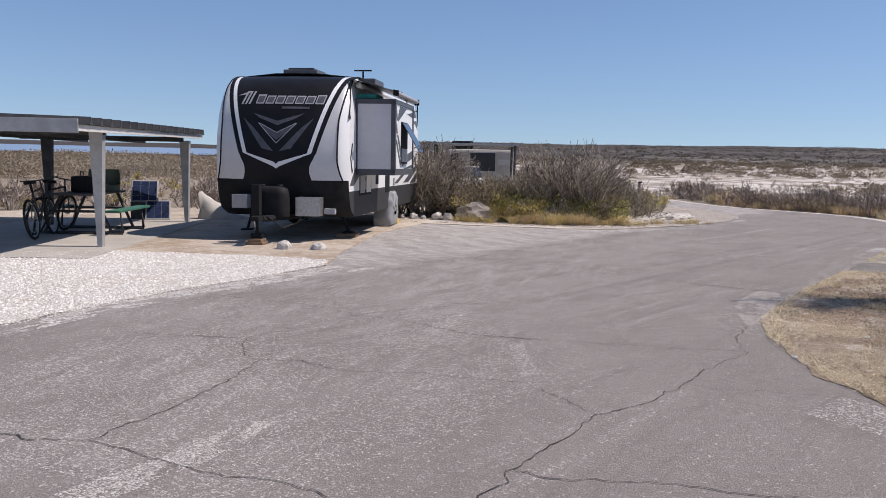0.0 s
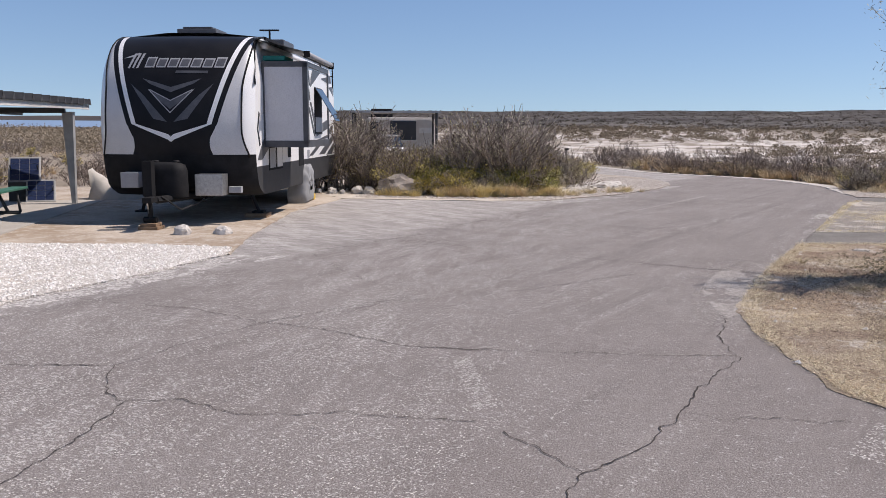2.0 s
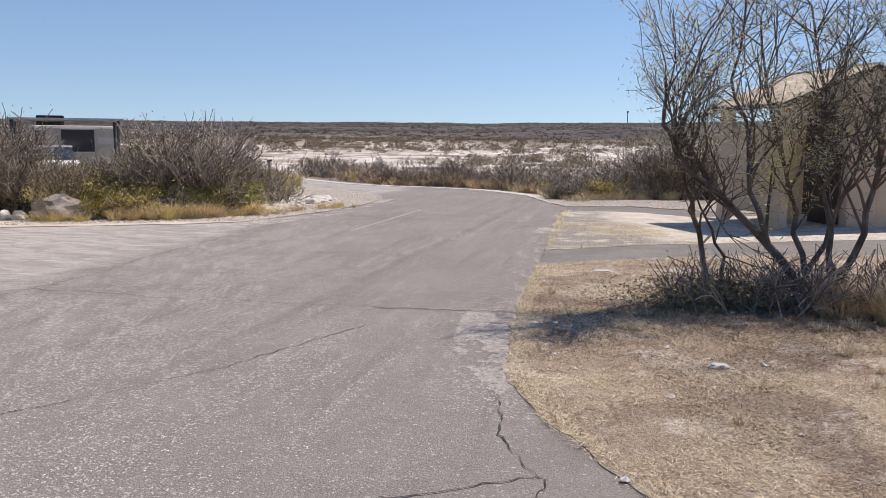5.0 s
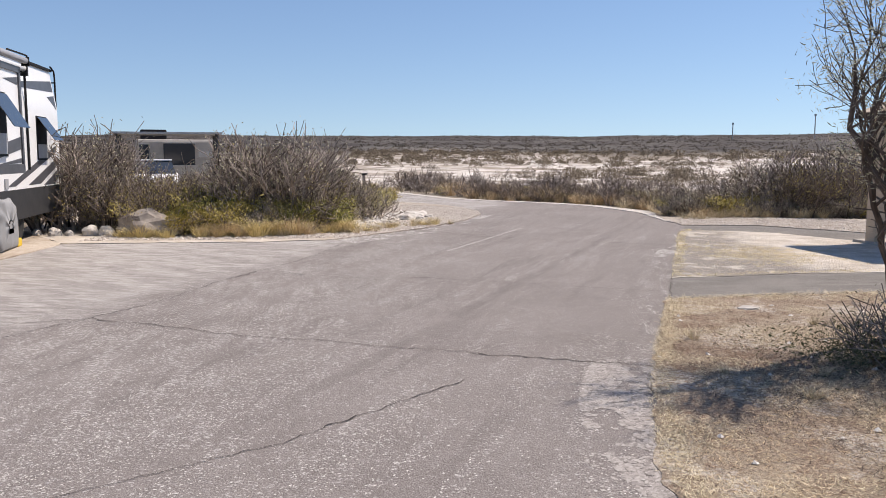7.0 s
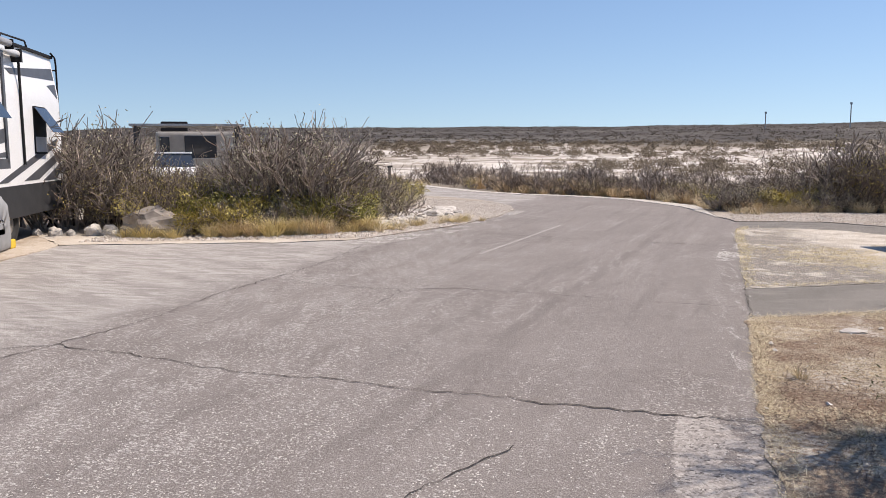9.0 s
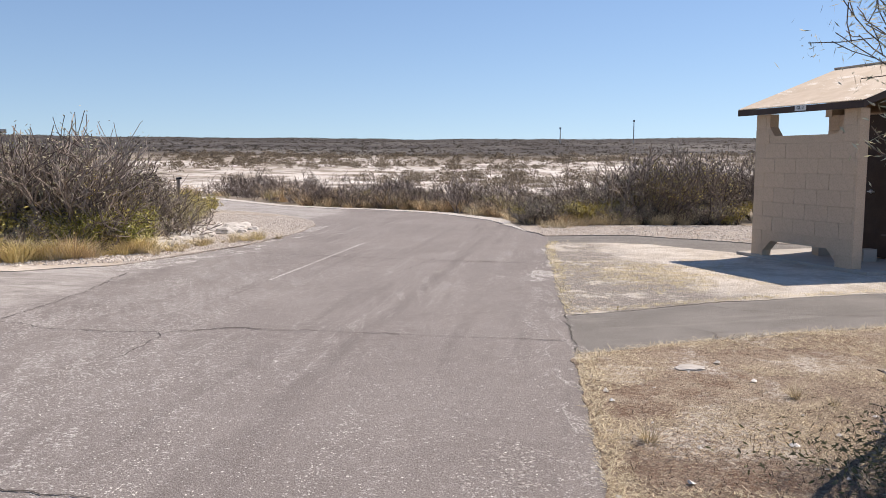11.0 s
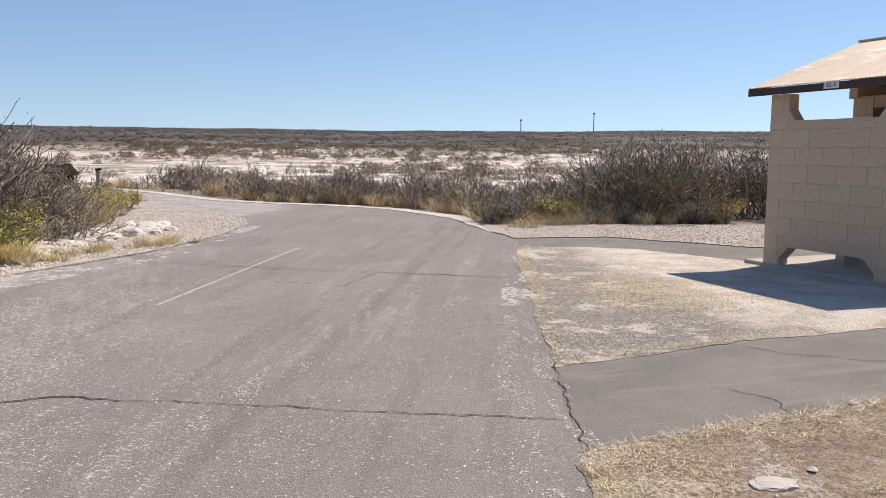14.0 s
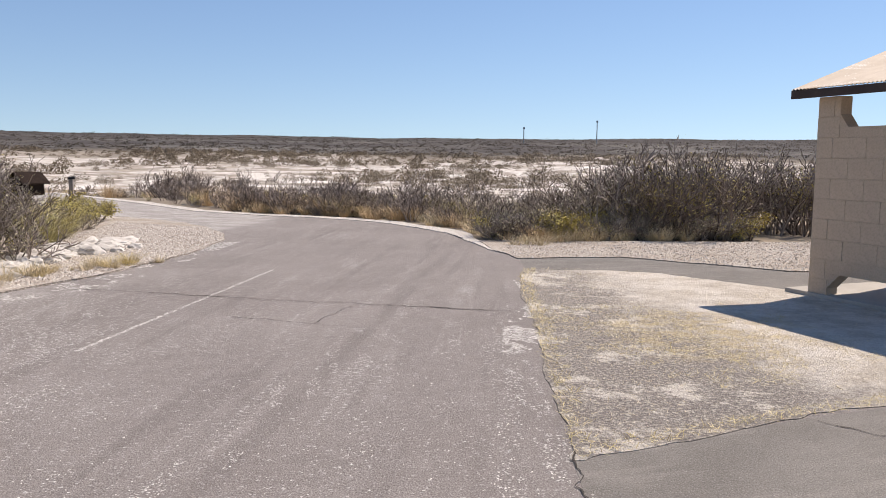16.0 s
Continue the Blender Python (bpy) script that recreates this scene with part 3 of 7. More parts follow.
n = Nodes("path_asphalt")
c = n.mix(n.ramp(n.noise(1.1, 5, 0.7), 0.36, 0.66), (0.155, 0.143, 0.128), (0.205, 0.190, 0.172))
c = n.mix(n.ramp(n.noise(1.6, 5, 0.7, n.scaled((0.5, 3.0, 1.0), radians(-10))), 0.5, 0.66, 0, 0.5), c, (0.27, 0.25, 0.225))
c = n.mix(n.ramp(n.noise(100, 3, 0.7), 0.47, 0.6, 0, 0.5), c, (0.09, 0.08, 0.07))
c = n.mix(n.ramp(n.noise(130, 3, 0.7, n.scaled((1, 1, 1), 1.0)), 0.53, 0.63, 0, 0.5), c, (0.38, 0.36, 0.33))
PATHWAY = n.done(c, 0.94, n.noise(70, 4, 0.7), 0.6, 0.012)
sheet("footpath_near", ROAD_RIGHT[-1:] + PATH_NEAR + [(13.5, 12.2), (13.5, 14.2)] + PATH_FAR, 0.0012, PATHWAY, 0.1, 0.03, 71.0, 0.004, "dark asphalt footpath to the hut")
sheet("footpath_far", TRI_LEFT[-1:] + PATH2_NEAR + [(13.5, 16.9), (13.5, 17.7)] + PATH2_FAR, 0.0012, PATHWAY, 0.1, 0.03, 73.0, 0.004, "dark asphalt footpath behind the hut")

crack_count = 0


def crack(*line, wide=1.0):
    """A dark split through the asphalt, wandering between a few turning points."""
    global crack_count
    crack_count += 1
    i = crack_count
    g, pts = Geo(), []
    for a, b in zip(line, line[1:]):
        k = max(2, int(math.dist(a, b) / 0.03))
        pts += [(a[0] + (b[0] - a[0]) * j / k, a[1] + (b[1] - a[1]) * j / k) for j in range(k)]
    pts.append(line[-1])
    rows = []
    for j, (x, y) in enumerate(pts):
        s = 0.035 * noise.noise((x * 2.6, y * 2.6, i)) + 0.04 * noise.noise((x * 9, y * 9, i + 5)) + 0.012 * noise.noise((x * 31, y * 31, i + 7))
        w = wide * (0.0016 + 0.0058 * abs(noise.noise((x * 11, y * 11, i + 9))) + (0.0025 if noise.noise((x * 1.3, y * 1.3, 3)) > 0.3 else 0))
        w *= 1 + 0.05 * max(0.0, y - 6)
        q, p = pts[min(j + 1, len(pts) - 1)], pts[max(j - 1, 0)]
        d = Vector((q[0] - p[0], q[1] - p[1])).normalized()
        rows.append((x - d.y * (s + w), y + d.x * (s + w), x - d.y * (s - w), y + d.x * (s - w)))
    for p, q in zip(rows, rows[1:]):
        g.quad((p[0], p[1], 0.0055), (p[2], p[3], 0.0055), (q[2], q[3], 0.0055), (q[0], q[1], 0.0055))
    part("crack", g, CRACK, road)


crack((-4.9, 4.46), (-3.46, 4.47), (-2.68, 4.22), (-2.18, 4.21), (-1.38, 3.96), (-0.42, 4.16), (0.8, 4.46))
crack((-2.68, 4.22), (-2.85, 3.62), (-2.95, 2.91), (-3.26, 2.77), (-3.9, 2.6))
crack((-2.95, 2.91), (-2.69, 2.51), (-2.41, 2.35), (-2.28, 1.95), (-2.11, 1.18), (-2.14, 0.57))
crack((-2.41, 2.35), (-2.13, 2.49), (-1.73, 2.38), (-1.24, 2.59), (-0.5, 2.7))
crack((-2.7, 0.45), (-2.41, 0.44), (-2.14, 0.56), (-1.35, 0.52), (-0.94, 0.58), (-0.5, 0.5))
crack((0.8, 4.46), (0.67, 4.1), (0.49, 3.25), (0.35, 2.6), (0.13, 2.24), (0.06, 1.63), (-0.01, 1.18), (-0.04, 0.7), wide=0.95)
crack((0.13, 2.24), (-0.1, 2.44), (-0.33, 2.63))
crack((-0.01, 1.18), (0.24, 1.22), (0.73, 1.38), (1.25, 1.51))
crack((0.49, 3.22), (0.68, 3.15), (0.98, 3.29), (1.32, 3.36), wide=0.7)
crack((-2.68, 4.22), (-2.22, 5.2), (-1.68, 5.65), (-1.37, 5.91), (-0.94, 6.39), (-0.51, 7.06), (-0.2, 7.5))
crack((-4.18, 7.66), (-3.7, 7.18), (-2.99, 6.41), (-2.5, 5.97), wide=0.7)
crack((-4.2, 8.9), (-3.65, 9.14), (-2.85, 8.92), (-2.09, 8.62), (-1.32, 8.48), (-0.26, 8.24), (0.65, 8.03), (1.06, 8.0), wide=1.2)
crack((-4.18, 7.66), (-3.65, 9.14), (-3.38, 10.22), (-3.3, 11.4), (-3.07, 12.4), (-2.83, 13.8), (-2.8, 15.3))
crack((-3.07, 12.35), (-2.47, 11.95), (-1.55, 11.72), (-0.98, 11.85), (-0.1, 11.62), (0.54, 11.42), (1.69, 11.12), wide=1.2)
crack((-1.55, 11.72), (-1.5, 11.4), (-1.67, 10.83))
crack((1.66, 10.66), (1.75, 11.2), (1.88, 11.85), (1.98, 12.23), wide=1.0)
crack((3.4, 12.5), (3.7, 12.2), (4.3, 11.9), (5.6, 11.8))
crack((2.9, 11.1), (2.95, 11.3), (2.8, 11.5))
crack((-1.9, 17.5), (-1.09, 17.2), (0.26, 16.62), (1.28, 16.25), (2.5, 15.8), wide=1.3)
crack((1.04, 16.2), (0.71, 15.45))
crack((-0.01, 15.77), (0.51, 15.49), (1.1, 15.2), wide=0.8)
crack((0.78, 4.46), (0.66, 5.0), (0.7, 5.6), wide=0.8)


# ---- restroom hut ----
TAN = plain("tan_painted_block", (0.55, 0.425, 0.305), (0.61, 0.475, 0.345), 3, 0.9, bump=0.6, fine=45, vary=0.06)
MORTAR = plain("tan_painted_joint", (0.53, 0.41, 0.295), (0.59, 0.46, 0.335), 5, 0.95, bump=0.5)
n = Nodes("faded_tan_metal")
c = n.mix(n.ramp(n.noise(1.6, 5, 0.7), 0.35, 0.65), (0.50, 0.395, 0.285), (0.60, 0.495, 0.38))
c = n.mix(n.ramp(n.noise(2.2, 6, 0.75, n.scaled((2.2, 0.7, 1.0), 0.3)), 0.56, 0.64, 0, 0.85), c, (0.74, 0.68, 0.60))
ROOFTAN = n.done(c, 0.65, n.noise(25), 0.15, 0.004)
BROWN = plain("dark_brown_paint", (0.055, 0.034, 0.026), (0.075, 0.05, 0.04), 4, 0.6)
STEEL = plain("brushed_steel", (0.5, 0.5, 0.5), (0.6, 0.6, 0.6), 8, 0.35, 0.9)
SIGNWHITE = plain("white_sign", (0.72, 0.72, 0.70), (0.78, 0.78, 0.76), 9, 0.5)
INK = plain("black_ink", (0.02, 0.02, 0.022), (0.03, 0.03, 0.03), 9, 0.5)

# in the hut: x into the building, z up, and the near end at y = -LONG
HUT = Matrix.Translation((5.83, 16.36, 0.0)) @ Matrix.Rotation(math.atan2(0.22, 0.9755), 4, "Z")
LONG, WIDE, TALL = 1.87, 3.3, 2.06
hut = thing("restroom_hut", HUT, "tan concrete block restroom hut with a corrugated metal roof", "building")
CH, CL = 0.206, 0.405


def course_wall(parent, length, height, thick, holes, place, seed):
    """A wall of laid blocks: x along, y thickness, z up; holes are (x0, x1, z0, z1)."""
    rnd = random.Random(seed)
    shapes = {}
    rows = int(round(height / CH))
    for r in range(rows):
        z0, z1 = r * CH, (r + 1) * CH
        x = -CL * (0.5 if r % 2 else 0.0)
        while x < length - 0.01:
            a, b = max(0.0, x), min(length, x + CL)
            spans = [(a, b)]
            for h in holes:
                if h[2] < z1 - 0.03 and h[3] > z0 + 0.03:
                    cut = []
                    for s in spans:
                        if s[1] <= h[0] or s[0] >= h[1]:
                            cut.append(s)
                        else:
                            cut += [q for q in ((s[0], h[0]), (h[1], s[1])) if q[1] - q[0] > 0.03]
                    spans = cut
            for s in spans:
                w = round(s[1] - s[0], 3)
                if w < 0.04:
                    continue
                if w not in shapes:
                    g = Geo()
                    g.box(0.0022, -thick / 2, 0.0032, w - 0.0022, thick / 2, CH - 0.0032)
                    shapes[w] = g.mesh("block", TAN, bevel=0.003)
                ob = part("block", shapes[w], None, parent)
                ob.matrix_basis = place @ pose(s[0], rnd.uniform(-0.002, 0.002), z0)
            x += CL


# privacy wall towards the road, open at top and foot
place = Matrix.Translation((0.075, 0, 0)) @ Matrix.Rotation(radians(-90), 4, "Z")
TOPHOLE, FOOTHOLE = (0.28, 1.61, 1.75, 2.2), (0.24, 1.58, -0.1, 0.27)
g = Geo()
for x0, x1, z0, z1 in ((0, LONG, 0.27, 1.75), (0, TOPHOLE[0], 1.75, TALL), (TOPHOLE[1], LONG, 1.75, TALL), (0, FOOTHOLE[0], 0, 0.27), (FOOTHOLE[1], LONG, 0, 0.27)):
    g.box(x0 + 0.003, -0.070, z0, x1 - 0.003, 0.070, z1)
    if x0 == 0 and z0 == 0.27:
        screen = part("screen_wall", g, MORTAR, hut, "tan block privacy wall open at top and foot")
        screen.matrix_basis = place
    else:
        part("wall_section", g, MORTAR, screen)
    g = Geo()
for x, s in ((TOPHOLE[0], 1), (TOPHOLE[1], -1)):
    k = [(x, 1.75), (x + 0.10 * s, 1.75), (x, 1.88)]
    for y in (-0.074, 0.074):
        g.quad(*[(p[0], y, p[1]) for p in (k if (y < 0) == (s > 0) else k[::-1])])
    g.quad((k[1][0], -0.074, 1.75), (k[1][0], 0.074, 1.75), (x, 0.074, 1.88), (x, -0.074, 1.88))
    part("corner_fillet", g, MORTAR, screen)
    g = Geo()
for x, s in ((FOOTHOLE[0], 1), (FOOTHOLE[1], -1)):
    k = [(x, 0.27), (x + 0.15 * s, 0.27), (x, 0.12)]
    for y in (-0.074, 0.074):
        g.quad(*[(p[0], y, p[1]) for p in (k[::-1] if (y < 0) == (s > 0) else k)])
    g.quad((k[1][0], -0.074, 0.27), (k[1][0], 0.074, 0.27), (x, 0.074, 0.12), (x, -0.074, 0.12))
    part("corner_fillet", g, MORTAR, screen)
    g = Geo()
course_wall(screen, LONG, TALL, 0.15, [TOPHOLE, FOOTHOLE], Matrix(), 3)

# the closed room behind it
ROOM = (1.32, -LONG, 3.2, 0.0)
g = Geo()
g.box(ROOM[0] + 0.004, ROOM[1] + 0.004, 0.05, ROOM[2], ROOM[3], TALL + 0.02)
room = part("room", g, MORTAR, hut)
course_wall(room, LONG, TALL, 0.02, [(0.78, 1.72, -1, 2.06), (0.30, 0.62, 1.72, 1.95)], Matrix.Translation((ROOM[0], 0, 0)) @ Matrix.Rotation(radians(-90), 4, "Z"), 5)
course_wall(room, ROOM[2] - ROOM[0], TALL, 0.02, [], Matrix.Translation((ROOM[0], ROOM[1], 0)), 7)
for y in (-LONG, 0.0):
    g = Geo()
    pts = [(1.30, TALL), (3.25, TALL), (1.63, 2.72), (1.30, 2.59)]
    for s in (-0.06, 0.06):
        g.quad(*[(p[0], y + s, p[1]) for p in (pts if s < 0 else pts[::-1])])
    for p, q in zip(pts, pts[1:] + pts[:1]):
        g.quad((p[0], y - 0.06, p[1]), (p[0], y + 0.06, p[1]), (q[0], y + 0.06, q[1]), (q[0], y - 0.06, q[1]))
    part("gable", g, TAN, hut)
g = Geo()
g.box(2.0, -LONG - 0.075, 2.1, 2.6, -LONG - 0.062, 2.36)
part("vent", g, BROWN, hut, "dark louvred vent")
g = Geo()
g.box(1.285, -0.60, 1.74, 1.305, -0.32, 1.93)
part("vent", g, BROWN, hut, "dark louvred vent")
g = Geo()
g.box(1.262, -1.70, 0.07, 1.305, -0.80, 2.05)
door = part("door", g, BROWN, hut, "dark brown metal door", bevel=0.004)
g = Geo()
g.tube([(1.25, -0.90, 0.98), (1.20, -0.90, 0.98), (1.19, -1.02, 0.98)], 0.012, 8)
g.ring((1.255, -0.90, 0.98), (1, 0, 0), 0.02, 0.012, 12, 6)
part("handle", g, STEEL, door, "steel lever handle", smooth=True)
g = Geo()
g.box(-0.02, -LONG - 0.25, -0.05, 1.4, 0.3, 0.05)
part("slab", g, CONCRETE, hut, "grey concrete slab", bevel=0.01)
for y in (-1.35, -0.55):
    g = Geo()
    g.box(0.72, y, 0.05, 0.95, y + 0.13, 0.22)
    part("bench_foot", g, CONCRETE, hut)

# roof of corrugated sheet, two slopes, with fascia boards
RIDGE, EAVE, LOW, NEARY, FARY = 2.80, -0.16, 2.10, -LONG - 0.20, 0.22
for s, name in ((1, "roof_slope"), (-1, "roof_slope")):
    g = Geo()
    k = 150
    x0 = EAVE if s > 0 else 3.26 - EAVE
    cols = []
    for i in range(k + 1):
        y = NEARY + (FARY - NEARY) * i / k
        w = 0.009 * math.sin(i * math.pi / 1.5)
        cols.append(((x0, y, LOW + 0.045 + w), (1.63, y, RIDGE + w)))
    for a, b in zip(cols, cols[1:]):
        g.quad(a[0], b[0], b[1], a[1])
        lo = lambda p: (p[0], p[1], p[2] - 0.004)
        g.quad(lo(a[1]), lo(b[1]), lo(b[0]), lo(a[0]))
    part(name, g, ROOFTAN, hut, "faded tan corrugated roofing")
g = Geo()
for y0, y1 in ((NEARY + 0.005, NEARY + 0.035), (FARY - 0.035, FARY - 0.005)):
    for x0, x1, z0, z1 in ((EAVE, 1.63, LOW + 0.035, RIDGE - 0.012), (1.63, 3.26 - EAVE, RIDGE - 0.012, LOW + 0.035)):
        p = [(x0, z0), (x1, z1), (x1, z1 - 0.09), (x0, z0 - 0.08)]
        g.quad(*[(q[0], y0, q[1]) for q in p[::-1]])
        g.quad(*[(q[0], y1, q[1]) for q in p])
        g.quad((x0, y0, p[3][1]), (x0, y1, p[3][1]), (x1, y1, p[2][1]), (x1, y0, p[2][1]))
        part("rake_board", g, BROWN, hut)
        g = Geo()
g = Geo()
g.box(EAVE, NEARY, LOW - 0.05, EAVE + 0.035, FARY, LOW + 0.032)
fascia = part("fascia", g, BROWN, hut, "dark brown fascia board")
g = Geo()
g.box(3.26 - EAVE - 0.035, NEARY, LOW - 0.05, 3.26 - EAVE, FARY, LOW + 0.032)
part("fascia", g, BROWN, hut)
g = Geo()
g.box(1.57, NEARY, RIDGE - 0.01, 1.69, FARY, RIDGE + 0.014)
part("ridge_cap", g, ROOFTAN, hut)
g = Geo()
g.box(EAVE - 0.008, -1.13, LOW - 0.035, EAVE - 0.003, -0.93, LOW + 0.04)
plate = part("number_plate", g, SIGNWHITE, fascia)
text = bpy.data.curves.new("number", "FONT")
text.body, text.size, text.extrude, text.align_x, text.align_y = "GL-3", 0.062, 0.0015, "CENTER", "CENTER"
tmp = new("number", text)
me = bpy.data.meshes.new_from_object(tmp.evaluated_get(bpy.context.evaluated_depsgraph_get()))
bpy.data.objects.remove(tmp)
me.materials.append(INK)
part("number", me, None, plate, at=Matrix.Translation((EAVE - 0.011, -1.03, LOW + 0.003)) @ Matrix.Rotation(radians(-90), 4, "Z") @ Matrix.Rotation(radians(90), 4, "X"))


# ---- travel trailer ----
WHITE = plain("white_fibreglass", (0.80, 0.80, 0.79), (0.84, 0.84, 0.83), 3, 0.3, bump=0.03, spec=0.5)
SILVER = plain("silver_grey_gelcoat", (0.58, 0.578, 0.575), (0.64, 0.638, 0.635), 3, 0.35, bump=0.03, spec=0.5)
BLACK = plain("gloss_black", (0.012, 0.012, 0.014), (0.018, 0.018, 0.02), 3, 0.38, bump=0.02, spec=0.12)
MATTE = plain("black_plastic", (0.014, 0.014, 0.015), (0.022, 0.022, 0.023), 6, 0.7, spec=0.15)
CHARCOAL = plain("charcoal_vinyl", (0.07, 0.072, 0.08), (0.095, 0.097, 0.105), 6, 0.4)
LIGHTGREY = plain("light_grey_vinyl", (0.34, 0.345, 0.36), (0.40, 0.405, 0.42), 6, 0.4)
EMBLEM = plain("graphite_vinyl", (0.075, 0.078, 0.088), (0.11, 0.113, 0.125), 6, 0.4)
SKIRT = plain("dark_skirt", (0.035, 0.036, 0.038), (0.05, 0.05, 0.052), 5, 0.5)
SLIDESHADE = plain("shaded_slide_face", (0.56, 0.56, 0.58), (0.62, 0.62, 0.64), 2, 0.45, bump=0.05)
COVER = plain("grey_wheel_cover_cloth", (0.24, 0.245, 0.25), (0.31, 0.315, 0.32), 3, 0.8, bump=0.5, fine=12)
RUBBER = plain("rubber", (0.02, 0.02, 0.02), (0.032, 0.032, 0.032), 8, 0.85)
n = Nodes("tinted_glass")
TINT = n.done(n.mix(n.noise(2), (0.03, 0.04, 0.055), (0.045, 0.055, 0.07)), 0.04, None, spec=0.9)
TREAD = plain("tread_plate", (0.34, 0.34, 0.34), (0.46, 0.46, 0.46), 20, 0.4, 0.8, bump=0.7, fine=35)
WOOD = plain("weathered_wood", (0.20, 0.13, 0.08), (0.32, 0.22, 0.14), 6, 0.9, bump=0.5)
GREENTARP = plain("green_cloth", (0.02, 0.22, 0.19), (0.03, 0.30, 0.25), 6, 0.7)
YELLOW = plain("yellow_plastic", (0.65, 0.42, 0.03), (0.72, 0.50, 0.06), 6, 0.6)

TH = -0.2975
# in the trailer: x across to the road side, y backwards along it, z up
CARAVAN = Matrix.Translation((-7.63, 9.71, 0.012)) @ Matrix.Rotation(-TH, 4, "Z")
HALF, LEN, TOP = 1.245, 7.45, 3.0
trailer = thing("travel_trailer", CARAVAN, "white and black travel trailer with an open slide-out", "trailer")
NOSE = [(0.42, 0.30), (0.55, 0.02), (0.75, -0.10), (1.06, -0.17), (1.4, -0.20), (1.8, -0.17), (2.2, -0.08), (2.5, 0.05), (2.75, 0.24), (2.92, 0.48), (3.0, 0.72), (3.04, 1.05)]


def rounded(rows, r):
    """As profile(), but with a smooth curve through the rows."""
    k = max(1, min(len(rows) - 2, next((i for i, q in enumerate(rows) if q[0] >= r), len(rows) - 1)))
    k = max(0, k - 1) if rows[k][0] >= r else k
    a, b, c, d = (rows[max(0, min(len(rows) - 1, k + o))] for o in (-1, 0, 1, 2))
    t = (r - b[0]) / max(1e-6, c[0] - b[0])
    mb = (c[1] - a[1]) / max(1e-6, c[0] - a[0]) * (c[0] - b[0])
    mc = (d[1] - b[1]) / max(1e-6, d[0] - b[0]) * (c[0] - b[0])
    return (2 * t ** 3 - 3 * t * t + 1) * b[1] + (t ** 3 - 2 * t * t + t) * mb + (3 * t * t - 2 * t ** 3) * c[1] + (t ** 3 - t * t) * mc


def nose(z, x):
    """How far back the front cap stands at a height and a place across it."""
    return rounded(NOSE, z) + 0.17 * (x / HALF) ** 2 + 0.22 * max(0, abs(x) / HALF - 0.85) ** 2 * 30


def turned_corner(z):
    """Width of the white strip that turns round the front corner."""
    return 0.006 + 0.16 * smooth(z, 2.95, 2.1) * smooth(z, 0.7, 1.5)


def bands(z):
    """Half-widths at which the colours of the front cap change."""
    edge = HALF - 0.10 * smooth(z, 2.2, 3.05)
    turn = edge - turned_corner(z)
    if z > 1.57:
        c = 0.56 + (z - 1.57) / 1.33 * 0.40
        return [0.0, c, c + 0.075, c + 0.16, turn, edge]
    if z > 1.06:
        c = 0.56 * max(0.0, (z - 1.40) / 0.17)
        w = 0.635 * max(0.0, (z - 1.31) / 0.26)
        k = 0.70 - 0.10 * smooth(z, 1.57, 1.3) + max(0.0, 1.20 - z) * 0.35
        return [0.0, c, max(w, c), max(k, w + 0.05), turn, edge]
    return [0.0, 0.0, 0.0, edge, edge, edge]


ZS = [0.42 + 2.62 * i / 66 for i in range(67)]
for bi, (mat, nm, lab) in enumerate(((BLACK, "front_panel", "gloss black front panel"), (WHITE, "front_stripe", "white front stripe"), (BLACK, "front_band", ""), (SILVER, "front_cap", "silver grey front cap"), (WHITE, "front_corner", "white front corner"))):
    for side in (-1, 1):
        g = Geo()
        for z0, z1 in zip(ZS, ZS[1:]):
            a, b = bands(z0)[bi:bi + 2], bands(z1)[bi:bi + 2]
            if bi == 2 and z1 <= 1.07:
                continue
            if bi >= 3 and z0 < 1.06:
                continue
            if a[1] - a[0] < 0.004 and b[1] - b[0] < 0.004:
                continue
            cols = 7
            for c in range(cols):
                q = []
                for lims, z, u in ((a, z0, c), (a, z0, c + 1), (b, z1, c + 1), (b, z1, c)):
                    x = side * (lims[0] + (lims[1] - lims[0]) * u / cols)
                    q.append((x, nose(z, x), z))
                g.quad(*(q if side > 0 else q[::-1]))
        if g.f:
            part(nm, g, mat, trailer, lab, smooth=True)
g = Geo()
for side in (-1, 1):
    for z0, z1 in zip(ZS, ZS[1:]):
        if z0 > 1.065:
            break
        for c in range(8):
            q = []
            for z, u in ((z0, c), (z0, c + 1), (z1, c + 1), (z1, c)):
                x = side * HALF * u / 8
                q.append((x, nose(z, x), z))
            g.quad(*(q if side > 0 else q[::-1]))
part("lower_mask", g, MATTE, trailer, "black lower front mask", smooth=True)

# side walls, roof and floor
prof = [(nose(z, HALF), z) for z in ZS]
g = Geo()
for side in (-1, 1):
    for (y0, z0), (y1, z1) in zip(prof, prof[1:]):
        q = [(side * (HALF - 0.10 * smooth(z, 2.2, 3.05)), y, z) for y, z in ((y0, z0), (LEN, z0), (LEN, z1), (y1, z1))]
        g.quad(*(q if side > 0 else q[::-1]), mat=0 if z0 > 0.86 else 1)
g.quad((-HALF, LEN, 0.42), (-HALF + 0.1, LEN, 3.04), (HALF - 0.1, LEN, 3.04), (HALF, LEN, 0.42))
g.quad((-HALF, 0.6, 0.44), (-HALF, LEN, 0.44), (HALF, LEN, 0.44), (HALF, 0.6, 0.44), mat=1)
part("body", g, [WHITE, SKIRT], trailer, "white side walls with charcoal skirt")
g = Geo()
w = HALF - 0.095
